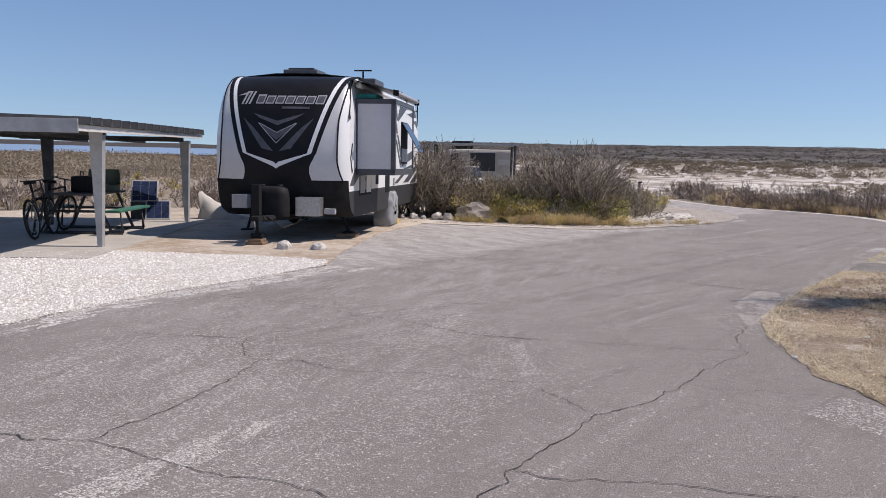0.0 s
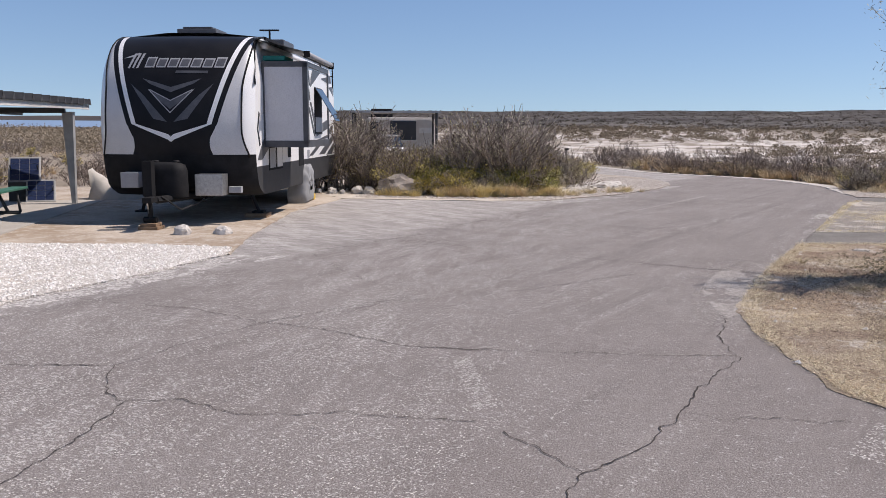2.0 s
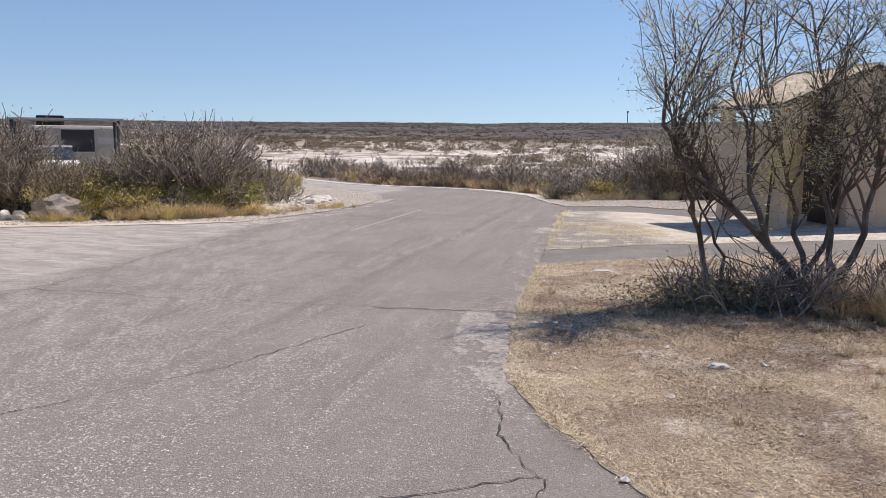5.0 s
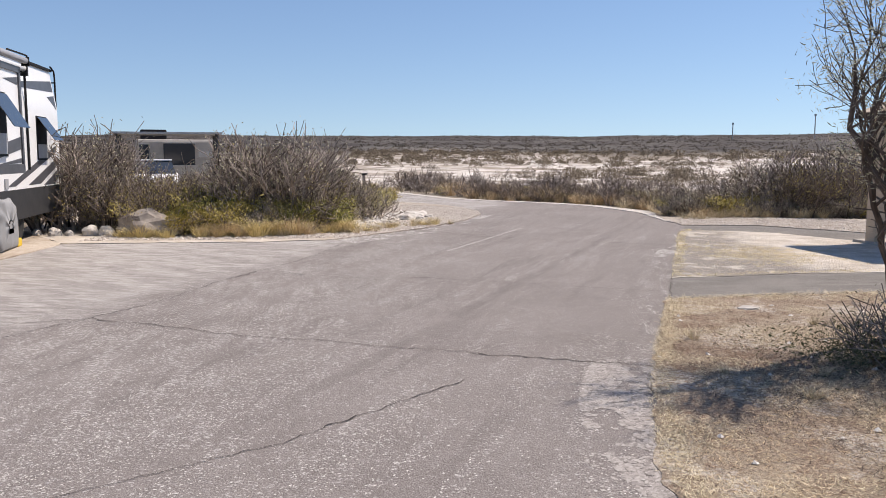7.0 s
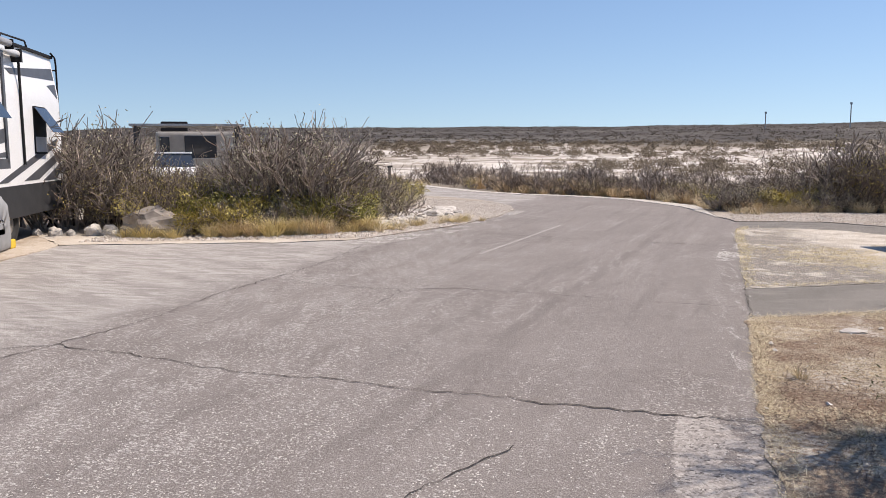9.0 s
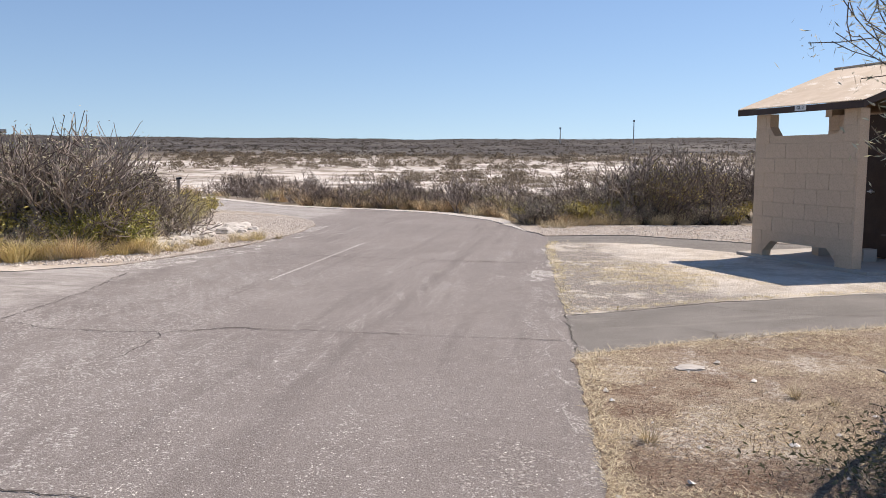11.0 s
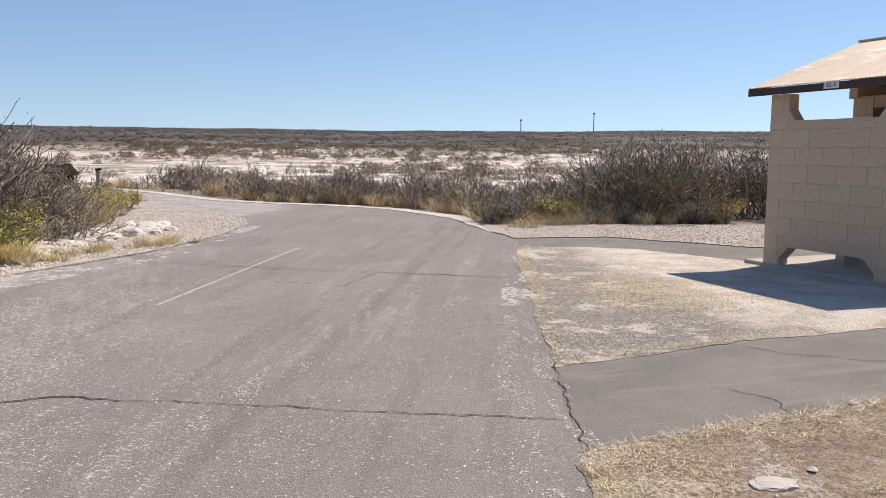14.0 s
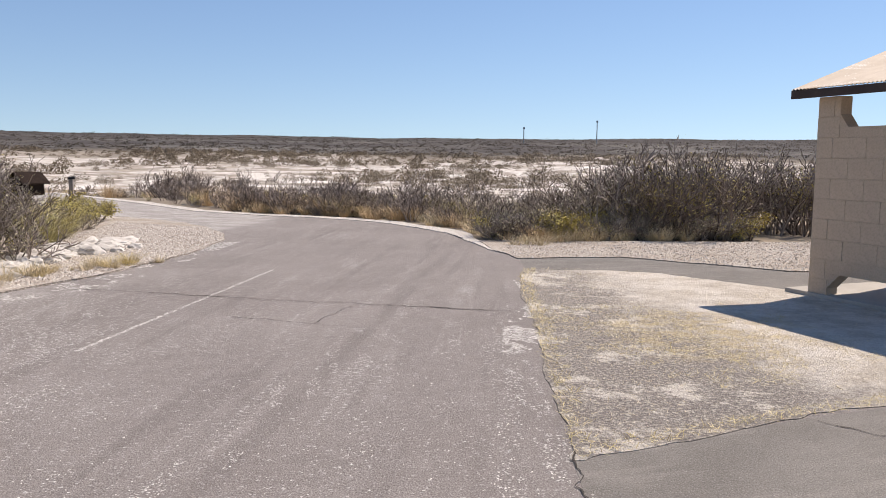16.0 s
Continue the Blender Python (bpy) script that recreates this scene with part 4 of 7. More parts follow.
for x0, x1, z0, z1 in ((-w, -0.4, 3.035, 3.09), (-0.4, 0.4, 3.09, 3.09), (0.4, w, 3.09, 3.035)):
    g.quad((x0, nose(3.03, x0) + (0.0 if abs(x0) > 0.5 else 0.0), z0), (x1, nose(3.03, x1), z1), (x1, LEN, z1), (x0, LEN, z0))
g.box(w - 0.02, 1.2, 3.0, w + 0.03, LEN + 0.03, 3.045, 1)
g.box(-w - 0.03, 1.2, 3.0, -w + 0.02, LEN + 0.03, 3.045, 1)
part("roof", g, [LIGHTGREY, MATTE], trailer)
# dark trim line at the front corner
for side in (-1, 1):
    g = Geo()
    edge = [(HALF - 0.10 * smooth(z, 2.2, 3.05) - turned_corner(z) + 0.004, z) for z in ZS[16:]]
    g.tube([(side * x, nose(z, x), z) for x, z in edge], 0.016, 6)
    part("corner_trim", g, MATTE, trailer, smooth=True)


def on_wall(name, polys, mat, x=HALF, lift=0.006, label="", parent=None, tilt=True):
    """Flat shapes on the road-side wall, given as (back, up) outlines."""
    for poly in polys:
        g = Geo()
        k = len(poly)
        f = lambda p, o: ((x - (0.10 * smooth(p[1], 2.2, 3.05) if tilt else 0) + o), p[0], p[1])
        area = sum(poly[i][0] * poly[(i + 1) % k][1] - poly[(i + 1) % k][0] * poly[i][1] for i in range(k))
        pts = poly if area > 0 else poly[::-1]
        g.quad(*[f(p, lift) for p in pts])
        for i in range(k):
            p, q = pts[i], pts[(i + 1) % k]
            g.quad(f(p, 0), f(q, 0), f(q, lift), f(p, lift))
        part(name, g, mat, parent or trailer, label)


on_wall("side_graphic", [[(0.22, 1.0), (0.5, 1.0), (1.3, 1.32), (0.6, 1.32)], [(4.3, 0.95), (4.7, 0.95), (7.2, 1.5), (7.2, 1.62)], [(5.4, 0.95), (6.1, 0.95), (7.35, 1.28), (7.35, 1.42)],
                         [(5.0, 2.62), (5.2, 2.55), (7.38, 2.62), (7.38, 2.82)], [(0.9, 1.0), (1.1, 1.0), (2.3, 1.28), (2.0, 1.28)], [(6.9, 2.5), (7.38, 2.3), (7.38, 2.55)], [(6.3, 0.92), (7.0, 0.92), (7.36, 1.08), (7.36, 1.2)]], CHARCOAL, label="charcoal slanted side graphic")
on_wall("side_line", [[(0.3, 1.5), (0.42, 1.75), (0.36, 1.78), (0.24, 1.5)], [(0.3, 1.5), (0.42, 1.25), (0.36, 1.22), (0.24, 1.5)], [(0.16, 2.2), (0.24, 2.2), (0.62, 2.95), (0.54, 2.95)]], BLACK)
for y0, y1, z0, z1 in ((0.95, 1.40, 0.80, 1.22), (1.46, 1.92, 0.80, 1.22), (2.35, 2.6, 0.98, 1.27), (3.3, 3.75, 0.78, 1.15)):
    on_wall("hatch", [[(y0, z0), (y1, z0), (y1, z1), (y0, z1)]], MATTE, lift=0.008)
    if y1 < 2:
        on_wall("hatch_panel", [[(y0 + 0.04, z0 + 0.04), (y1 - 0.04, z0 + 0.04), (y1 - 0.04, z1 - 0.04), (y0 + 0.04, z1 - 0.04)]], WHITE if y0 > 1 else LIGHTGREY, lift=0.014)
on_wall("power_socket", [[(4.15, 0.92), (4.3, 0.92), (4.3, 1.08), (4.15, 1.08)]], LIGHTGREY, lift=0.02)

# slide-out room
SX = HALF + 0.72
S0, S1, SB, ST = 0.68, 2.62, 1.26, 2.57
g = Geo()
g.box(HALF - 0.05, S0, SB, SX, S1, ST)
slide = part("slide_out", g, WHITE, trailer, "white slide-out room", bevel=0.01)
# end wall away from the sun: its shade is put into the grey
g = Geo()
g.box(HALF, S0 - 0.008, SB + 0.05, SX - 0.06, S0 - 0.002, ST - 0.06)
part("slide_front", g, SLIDESHADE, slide, "end face coloured grey for its shade")
g = Geo()
for x0, x1, z0, z1 in ((HALF - 0.02, SX + 0.02, SB - 0.06, SB + 0.05), (HALF - 0.02, SX + 0.02, ST - 0.06, ST + 0.03), (SX - 0.06, SX + 0.02, SB, ST), (HALF - 0.02, HALF + 0.03, SB, ST)):
    g.box(x0, S0 - 0.014, z0, x1, S0 + 0.03, z1)
for y0, y1, z0, z1 in ((S0, S1, SB - 0.06, SB + 0.06), (S0, S0 + 0.09, SB, ST), (S1 - 0.07, S1, SB, ST), (S0, S1, ST - 0.05, ST + 0.03)):
    g.box(SX - 0.03, y0, z0, SX + 0.022, y1, z1)
part("slide_trim", g, CHARCOAL, slide, "charcoal edge trim")
on_wall("slide_graphic", [[(0.95, 1.95), (1.05, 1.95), (1.55, 1.48), (1.4, 1.44)], [(1.35, 1.52), (2.55, 1.68), (2.55, 1.52), (1.5, 1.38)], [(1.0, 2.2), (1.9, 2.5), (1.2, 2.5), (1.05, 2.35)], [(1.6, 1.32), (2.55, 1.4), (2.55, 1.34), (1.9, 1.32)], [(0.80, 2.50), (0.86, 2.50), (0.98, 2.24), (0.92, 2.22)], [(0.82, 2.16), (0.90, 2.16), (0.98, 1.98), (0.90, 1.98)], [(1.95, 2.40), (2.52, 2.46), (2.52, 2.36)], [(0.82, 1.86), (0.92, 1.86), (1.36, 1.40), (1.26, 1.38)]], CHARCOAL, x=SX, parent=slide, tilt=False)
# topper awning with its roller
g = Geo()
g.tube([(SX + 0.05, S0 - 0.12, ST + 0.13), (SX + 0.05, S1 + 0.14, ST + 0.13)], 0.045, 10)
roller = part("awning_roller", g, LIGHTGREY, trailer, "grey awning roller", smooth=True)
g = Geo()
g.quad((HALF - 0.09, S0 - 0.06, ST + 0.38), (SX + 0.05, S0 - 0.06, ST + 0.17), (SX + 0.05, S1 + 0.08, ST + 0.17), (HALF - 0.09, S1 + 0.08, ST + 0.38))
g.quad((HALF - 0.09, S0 - 0.06, ST + 0.374), (HALF - 0.09, S1 + 0.08, ST + 0.374), (SX + 0.05, S1 + 0.08, ST + 0.164), (SX + 0.05, S0 - 0.06, ST + 0.164))
part("awning_cloth", g, CHARCOAL, trailer)
g = Geo()
g.box(SX + 0.0, S0 - 0.15, ST + 0.08, SX + 0.1, S0 - 0.12, ST + 0.18)
part("awning_arm", g, MATTE, trailer, bevel=0.005)
g = Geo()
g.box(SX + 0.0, S1 + 0.14, ST + 0.06, SX + 0.1, S1 + 0.17, ST + 0.18)
part("awning_arm", g, MATTE, trailer, bevel=0.005)
g = Geo()
g.tube([(HALF + 0.01, 0.75, 2.86), (HALF + 0.01, 5.4, 2.86)], 0.055, 10)
main_awning = part("awning_tube", g, WHITE, trailer, "white rolled main awning", smooth=True)
g = Geo()
g.box(HALF - 0.08, 5.40, 2.74, HALF + 0.07, 5.47, 2.93)
g.tube([(HALF + 0.02, 5.43, 2.78), (HALF + 0.02, 5.43, 1.2)], 0.022, 6)
part("awning_bracket", g, MATTE, main_awning)
g = Geo()
g.box(HALF - 0.02, S0 + 0.1, ST + 0.05, HALF + 0.35, S0 + 0.75, ST + 0.13)
part("towel", g, GREENTARP, trailer, "green cloth on the slide-out roof", bevel=0.02)


def hopper_window(x, y0, y1, z0, z1, parent, out):
    """A tinted window whose pane is propped open at the foot."""
    g = Geo()
    g.box(x, y0, z0, x + 0.012, y1, z1)
    frame_part = part("window", g, MATTE, parent, "tinted window propped open", bevel=0.004)
    g = Geo()
    g.box(x + 0.012, y0 + 0.03, z0 + 0.03, x + 0.016, y1 - 0.03, z0 + (z1 - z0) * 0.36)
    part("lower_pane", g, LIGHTGREY, frame_part)
    g = Geo()
    h = (z1 - z0) * 0.62
    top, low = (x + 0.02, z1 - 0.02), (x + 0.02 + out, z1 - 0.02 - math.sqrt(h * h - out * out))
    for d in (0.0, 0.012):
        q = [(top[0] + d, y0 + 0.02, top[1]), (low[0] + d, y0 + 0.02, low[1]), (low[0] + d, y1 - 0.02, low[1]), (top[0] + d, y1 - 0.02, top[1])]
        g.quad(*(q if d else q[::-1]))
    for y in (y0 + 0.02, y1 - 0.02):
        g.quad((top[0], y, top[1]), (low[0], y, low[1]), (low[0] + 0.012, y, low[1]), (top[0] + 0.012, y, top[1]))
    part("pane", g, TINT, frame_part, "dark tinted pane")


hopper_window(SX, 1.32, 1.98, 1.42, 2.22, slide, 0.26)
hopper_window(HALF, 6.0, 6.62, 1.36, 2.12, trailer, 0.26)
# ladder at the rear corner
g = Geo()
for x in (0.82, 1.2):
    g.tube([(x, LEN + 0.02, 0.75), (x, LEN + 0.12, 0.85), (x, LEN + 0.12, 2.9), (x, LEN + 0.08, 3.02), (x, LEN - 0.15, 3.08)], 0.016, 6)
for i in range(7):
    g.tube([(0.82, LEN + 0.12, 0.95 + i * 0.31), (1.2, LEN + 0.12, 0.95 + i * 0.31)], 0.013, 6)
part("ladder", g, MATTE, trailer, "black rear ladder", smooth=True)
g = Geo()
g.tube([(0.9, LEN - 1.7, 3.08), (0.9, LEN - 1.6, 3.22), (0.9, LEN - 0.5, 3.24), (0.9, LEN - 0.35, 3.08)], 0.016, 6)
g.tube([(0.55, LEN - 1.7, 3.08), (0.55, LEN - 1.6, 3.22), (0.55, LEN - 0.5, 3.24), (0.55, LEN - 0.35, 3.08)], 0.016, 6)
part("roof_rail", g, MATTE, trailer, smooth=True)
g = Geo()
g.box(-0.38, 1.3, 3.08, 0.30, 2.3, 3.20)
g.box(-0.30, 1.36, 3.20, 0.22, 2.2, 3.24)
part("air_conditioner", g, CHARCOAL, trailer, "dark grey roof air conditioner", bevel=0.03)
g = Geo()
g.box(0.35, 3.3, 3.08, 1.0, 4.2, 3.24)
part("air_conditioner", g, CHARCOAL, trailer, bevel=0.03)
g = Geo()
g.tube([(0.9, 2.6, 3.07), (0.9, 2.6, 3.32)], 0.02, 6)
g.box(0.72, 2.56, 3.31, 1.08, 2.62, 3.335)
part("antenna", g, MATTE, trailer)
# emblem and lettering band as plain shapes on the front
def on_front(name, polys, mat, lift, label=""):
    for poly in polys:
        g = Geo()
        a, b, c, d = poly
        k = 6
        for i in range(k):
            for j in range(k):
                q = []
                for u, v in ((i, j), (i + 1, j), (i + 1, j + 1), (i, j + 1)):
                    u, v = u / k, v / k
                    x = (a[0] * (1 - u) + b[0] * u) * (1 - v) + (d[0] * (1 - u) + c[0] * u) * v
                    z = (a[1] * (1 - u) + b[1] * u) * (1 - v) + (d[1] * (1 - u) + c[1] * u) * v
                    q.append((x, nose(z, x) - lift, z))
                g.quad(*q)
        part(name, g, mat, trailer, label, smooth=True)


def both(q):
    return [q, tuple((-p[0], p[1]) for p in (q[1], q[0], q[3], q[2]))]


on_front("emblem", both(((0.0, 2.06), (0.34, 2.19), (0.47, 2.28), (0.0, 2.14))), EMBLEM, 0.006, "dark chevron emblem")
on_front("emblem", both(((0.0, 1.80), (0.22, 1.96), (0.34, 2.09), (0.0, 1.93))), EMBLEM, 0.006)
on_front("emblem", both(((0.05, 1.60), (0.27, 1.65), (0.66, 2.20), (0.44, 2.02))), EMBLEM, 0.007)
on_front("emblem_edge", both(((0.0, 1.755), (0.0, 1.735), (0.37, 2.11), (0.335, 2.095))), LIGHTGREY, 0.008)
on_front("emblem_edge", both(((0.0, 1.94), (0.0, 1.925), (0.35, 2.10), (0.33, 2.105))), LIGHTGREY, 0.008)
# the maker's name: slanted silver-edged plaques in a row under a long swoosh
edges, fills = [], []
for i in range(7):
    x, w, h = -0.46 + i * 0.183, 0.158, 0.15 + (0.02 if i in (0, 6) else 0.0)
    q = [(x, 2.45), (x + w, 2.45), (x + w + 0.035, 2.45 + h), (x + 0.035, 2.45 + h)]
    edges.append(tuple(q))
    c = (x + w / 2 + 0.0175, 2.45 + h / 2)
    fills.append(tuple((c[0] + (p[0] - c[0]) * 0.76, c[1] + (p[1] - c[1]) * 0.72) for p in q))
for x in (-0.74, -0.67, -0.60):
    edges.append(((x, 2.44), (x + 0.035, 2.44), (x + 0.115, 2.68), (x + 0.075, 2.68)))
edges.append(((-0.84, 2.60), (-0.70, 2.62), (-0.56, 2.68), (-0.60, 2.69)))
on_front("name_band", edges, LIGHTGREY, 0.006, "silver lettering band")
on_front("name_fill", fills, EMBLEM, 0.009)
on_front("name_line", [((0.05, 2.36), (0.55, 2.36), (0.56, 2.40), (0.06, 2.40))], CHARCOAL, 0.006)
# tongue, jack, gas bottle cover, tread plate box
g = Geo()
for s in (-1, 1):
    g.tube([(s * 0.55, 0.5, 0.45), (0.04 * s, -1.0, 0.45)], 0.055, 6)
g.box(-0.07, -1.25, 0.42, 0.07, -0.92, 0.50)
g.box(-0.5, 0.05, 0.40, 0.5, 0.14, 0.48)
part("tongue", g, MATTE, trailer)
g = Geo()
g.tube([(-0.1, -0.88, 0.14), (-0.1, -0.88, 0.5)], 0.035, 8)
g.box(-0.17, -0.96, 0.5, -0.03, -0.82, 1.02)
g.tube([(-0.2, -0.88, 0.14), (0.0, -0.88, 0.14)], 0.05, 8)
part("jack", g, MATTE, trailer, "black tongue jack", bevel=0.006)
g = Geo()
outline = []
for cx in (0.20, -0.12):
    for i in range(13):
        w = math.pi * (i / 12 - 0.5) + (0 if cx > 0 else math.pi)
        outline.append((cx + 0.17 * math.cos(w), -0.55 + 0.17 * math.sin(w)))
levels = [(0.46, 0.96), (0.50, 1.0), (0.86, 0.97), (0.95, 0.88), (0.99, 0.6)]
for (z0, s0), (z1, s1) in zip(levels, levels[1:]):
    for i in range(len(outline)):
        p, q = outline[i], outline[(i + 1) % len(outline)]
        f = lambda v, s, z: (0.04 + (v[0] - 0.04) * s, -0.55 + (v[1] + 0.55) * s, z)
        g.quad(f(p, s0, z0), f(q, s0, z0), f(q, s1, z1), f(p, s1, z1))
g.quad(*[(0.04 + (v[0] - 0.04) * 0.6, -0.55 + (v[1] + 0.55) * 0.6, 0.99) for v in outline])
part("gas_cover", g, MATTE, trailer, "black gas bottle cover", smooth=True)
for x in (-0.12, 0.20):
    g = Geo()
    g.tube([(x, -0.55, 0.985), (x, -0.55, 1.02)], [0.06, 0.045], 12)
    part("cover_cap", g, MATTE, trailer, smooth=True)
g = Geo()
g.tube([(0.1, -0.95, 0.50), (0.3, -0.7, 0.28), (0.45, -0.3, 0.36), (0.5, 0.0, 0.42)], 0.014, 6)
part("cable", g, RUBBER, trailer, smooth=True)
g = Geo()
g.tube([(-0.06, -1.1, 0.46), (-0.12, -0.9, 0.24), (-0.22, -0.6, 0.30), (-0.3, -0.2, 0.42)], 0.012, 6)
part("safety_chain", g, STEEL, trailer, smooth=True)
g = Geo()
g.box(0.42, -0.40, 0.47, 0.85, -0.10, 0.80)
part("tool_box", g, TREAD, trailer, "tread plate tool box", bevel=0.01)
for lims in ((-0.78, -0.32, 0.58, -0.50, -0.08, 0.82), (0.88, -0.18, 0.50, 1.08, -0.08, 0.60)):
    g = Geo()
    g.box(*lims)
    part("front_box", g, LIGHTGREY, trailer, bevel=0.01)
g = Geo()
g.box(-0.25, -1.02, 0.0, 0.05, -0.74, 0.05)
g.box(-0.22, -1.0, 0.05, 0.02, -0.76, 0.10)
tagged(part("wood_block", g, WOOD, None, bevel=0.008, at=CARAVAN), "stacked weathered wood blocks under the jack", "block")
# wheels and their cloth cover
for y in (4.05, 4.95):
    for s in (-1, 1):
        if s > 0 and y < 4.5:
            continue
        g = Geo()
        g.ring((s * 1.08, y, 0.34), (1, 0, 0), 0.24, 0.11, 28, 10)
        tyre = part("tyre", g, RUBBER, trailer, smooth=True)
        g = Geo()
        g.tube([(s * 1.0, y, 0.34), (s * 1.14, y, 0.34), (s * 1.17, y, 0.34)], [0.17, 0.17, 0.07], 20)
        part("rim", g, STEEL, tyre)
g = Geo()
ring = []
for x, s in ((0.92, 1.0), (1.12, 1.02), (1.22, 1.0), (1.28, 0.95), (1.31, 0.86), (1.325, 0.6), (1.33, 0.25)):
    row = []
    for i in range(37):
        w = math.pi * i / 36
        c, q = math.cos(w), math.sin(w)
        yy = -math.copysign(abs(c) ** 0.6, c) * 0.46 * s
        zz = 0.34 + (abs(q) ** 0.55 * 0.84 - 0.34) * s
        zz -= 0.05 * smooth(s, 0.55, 0.9) * math.exp(-((i / 36 - 0.50) / 0.09) ** 2)
        fold = smooth(s, 0.3, 0.9) * (0.012 * math.sin(i * 0.9 + x * 21) + 0.012 * math.sin(zz * 22 + i * 0.3))
        row.append((x + fold, 4.08 + yy, max(0.0, zz) if s > 0.97 else max(0.0, zz * 1.0 if i not in (0, 36) else 0.34 - 0.34 * s)))
    ring.append(row)
for a, b2 in zip(ring, ring[1:]):
    for i in range(36):
        g.quad(a[i], a[i + 1], b2[i + 1], b2[i])
    g.quad(a[0], b2[0], b2[36], a[36])
hub = tuple(sum(p[k] for p in ring[-1]) / 37 for k in range(3))
for i in range(37):
    g.quad(ring[-1][(i + 1) % 37], ring[-1][i], hub)
part("wheel_cover", g, COVER, trailer, "grey cloth wheel cover", smooth=True)
g = Geo()
g.box(1.0, 4.55, 0.0, 1.28, 4.75, 0.13)
tagged(part("wheel_chock", g, YELLOW, None, bevel=0.02, at=CARAVAN), "yellow plastic wheel chock beside the tyre", "chock")
g = Geo()
for s in (-1, 1):
    g.tube([(s * 0.9, 1.0, 0.44), (s * 1.02, 1.05, 0.1)], 0.03, 6)
    leg = part("stabiliser", g, MATTE, trailer)
    g = Geo()
    g.box(s * 1.02 - 0.1, 0.95, 0.07, s * 1.02 + 0.1, 1.15, 0.1)
    part("foot_plate", g, MATTE, leg)
    g = Geo()
g = Geo()
g.box(0.82, 0.85, 0.0, 1.2, 1.2, 0.07)
tagged(part("pad_block", g, WOOD, None, bevel=0.008, at=CARAVAN), "wooden pad under the stabiliser foot", "block")
g = Geo()
g.tube([(1.0, LEN - 0.5, 0.44), (1.1, LEN - 0.1, 0.05)], 0.03, 6)
part("stabiliser", g, MATTE, trailer)


# ---- plants ----
def grow(g, p, d, length, radius, level, rnd, tips, thin=0.004, kids=(4, 4), wander=0.35, lift=0.12, sides=3, ratio=(0.4, 0.68)):
    """A branch with its twigs; tips gathers the places for leaves."""
    segs = 4 if level > 1 else 3 if level == 1 or radius > 0.0065 else 2
    if level == 0:
        wander *= 1.5
    pts, rad = [Vector(p)], [radius]
    d = Vector(d).normalized()
    end = max(thin, radius * 0.45)
    for i in range(segs):
        d = (d + Vector((rnd.gauss(0, wander), rnd.gauss(0, wander), rnd.gauss(lift, wander * 0.6))) * 0.5).normalized()
        pts.append(pts[-1] + d * length / segs)
        rad.append(radius + (end - radius) * (i + 1) / segs)
    g.tube(pts, rad, sides if level < 2 else max(4, sides), cap=False)
    if level == 0:
        tips.extend((pts[-1], pts[-2]))
        return
    for c in range(kids[min(level - 1, len(kids) - 1)]):
        t = rnd.uniform(0.35, 1.0)
        i = min(segs - 1, int(t * segs))
        q = pts[i].lerp(pts[i + 1], t * segs - i)
        away = Vector((rnd.gauss(0, 1), rnd.gauss(0, 1), rnd.gauss(0.25, 0.6))).normalized()
        grow(g, q, d * 0.75 + away * 0.75, length * rnd.uniform(*ratio), max(thin, rad[i] * 0.6), level - 1, rnd, tips, thin, kids, wander, lift, sides, ratio)


def leaves(tips, size, count, spread, rnd, slim=0.35):
    g = Geo()
    for p in tips:
        for _ in range(count):
            c = p + Vector((rnd.gauss(0, spread), rnd.gauss(0, spread), rnd.gauss(0, spread)))
            a = Vector((rnd.gauss(0, 1), rnd.gauss(0, 1), rnd.gauss(0.2, 1))).normalized()
            b = a.orthogonal().normalized() * slim
            s = size * rnd.uniform(0.6, 1.3)
            g.quad(c - a * s, c + b * s, c + a * s, c - b * s)
    return g


def shrub(seed, height, width, stems, kids, twig, leaf, leaf_size, leaf_count, leaf_share, thin=0.005, low=0.0, stout=0.016):
    """Branch mesh and leaf mesh of one many-stemmed shrub."""
    rnd = random.Random(seed)
    g, tips = Geo(), []
    for i in range(stems):
        a = 2 * math.pi * (i + rnd.random()) / stems
        out = rnd.uniform(0.1, 1.0) * width / height
        d = (math.cos(a) * out, math.sin(a) * out, 1.0)
        base = (math.cos(a) * width * 0.15 * rnd.random(), math.sin(a) * width * 0.15 * rnd.random(), 0)
        for attempt in range(8):
            nv, nf, nt = len(g.v), len(g.f), len(tips)
            grow(g, base, d, height * rnd.uniform(0.30, 0.52), stout * (0.8 + 0.6 * rnd.random()), 2, rnd, tips, thin, kids, 0.40, 0.16, 3, (0.42, 0.72))
            if attempt == 7 or (max(v[2] for v in g.v[nv:]) < height * 0.92 and max(math.hypot(v[0], v[1]) for v in g.v[nv:]) < width * 0.75):
                break
            del g.v[nv:], g.f[nf:], g.m[nf:], tips[nt:]
    tips = [t for t in tips if t.z < height * (leaf_share if low else 2.0) or rnd.random() < leaf_share]
    return g.mesh("stem_frame", twig), (leaves(tips, leaf_size, leaf_count, 0.05, rnd).mesh("foliage", leaf) if leaf else None)


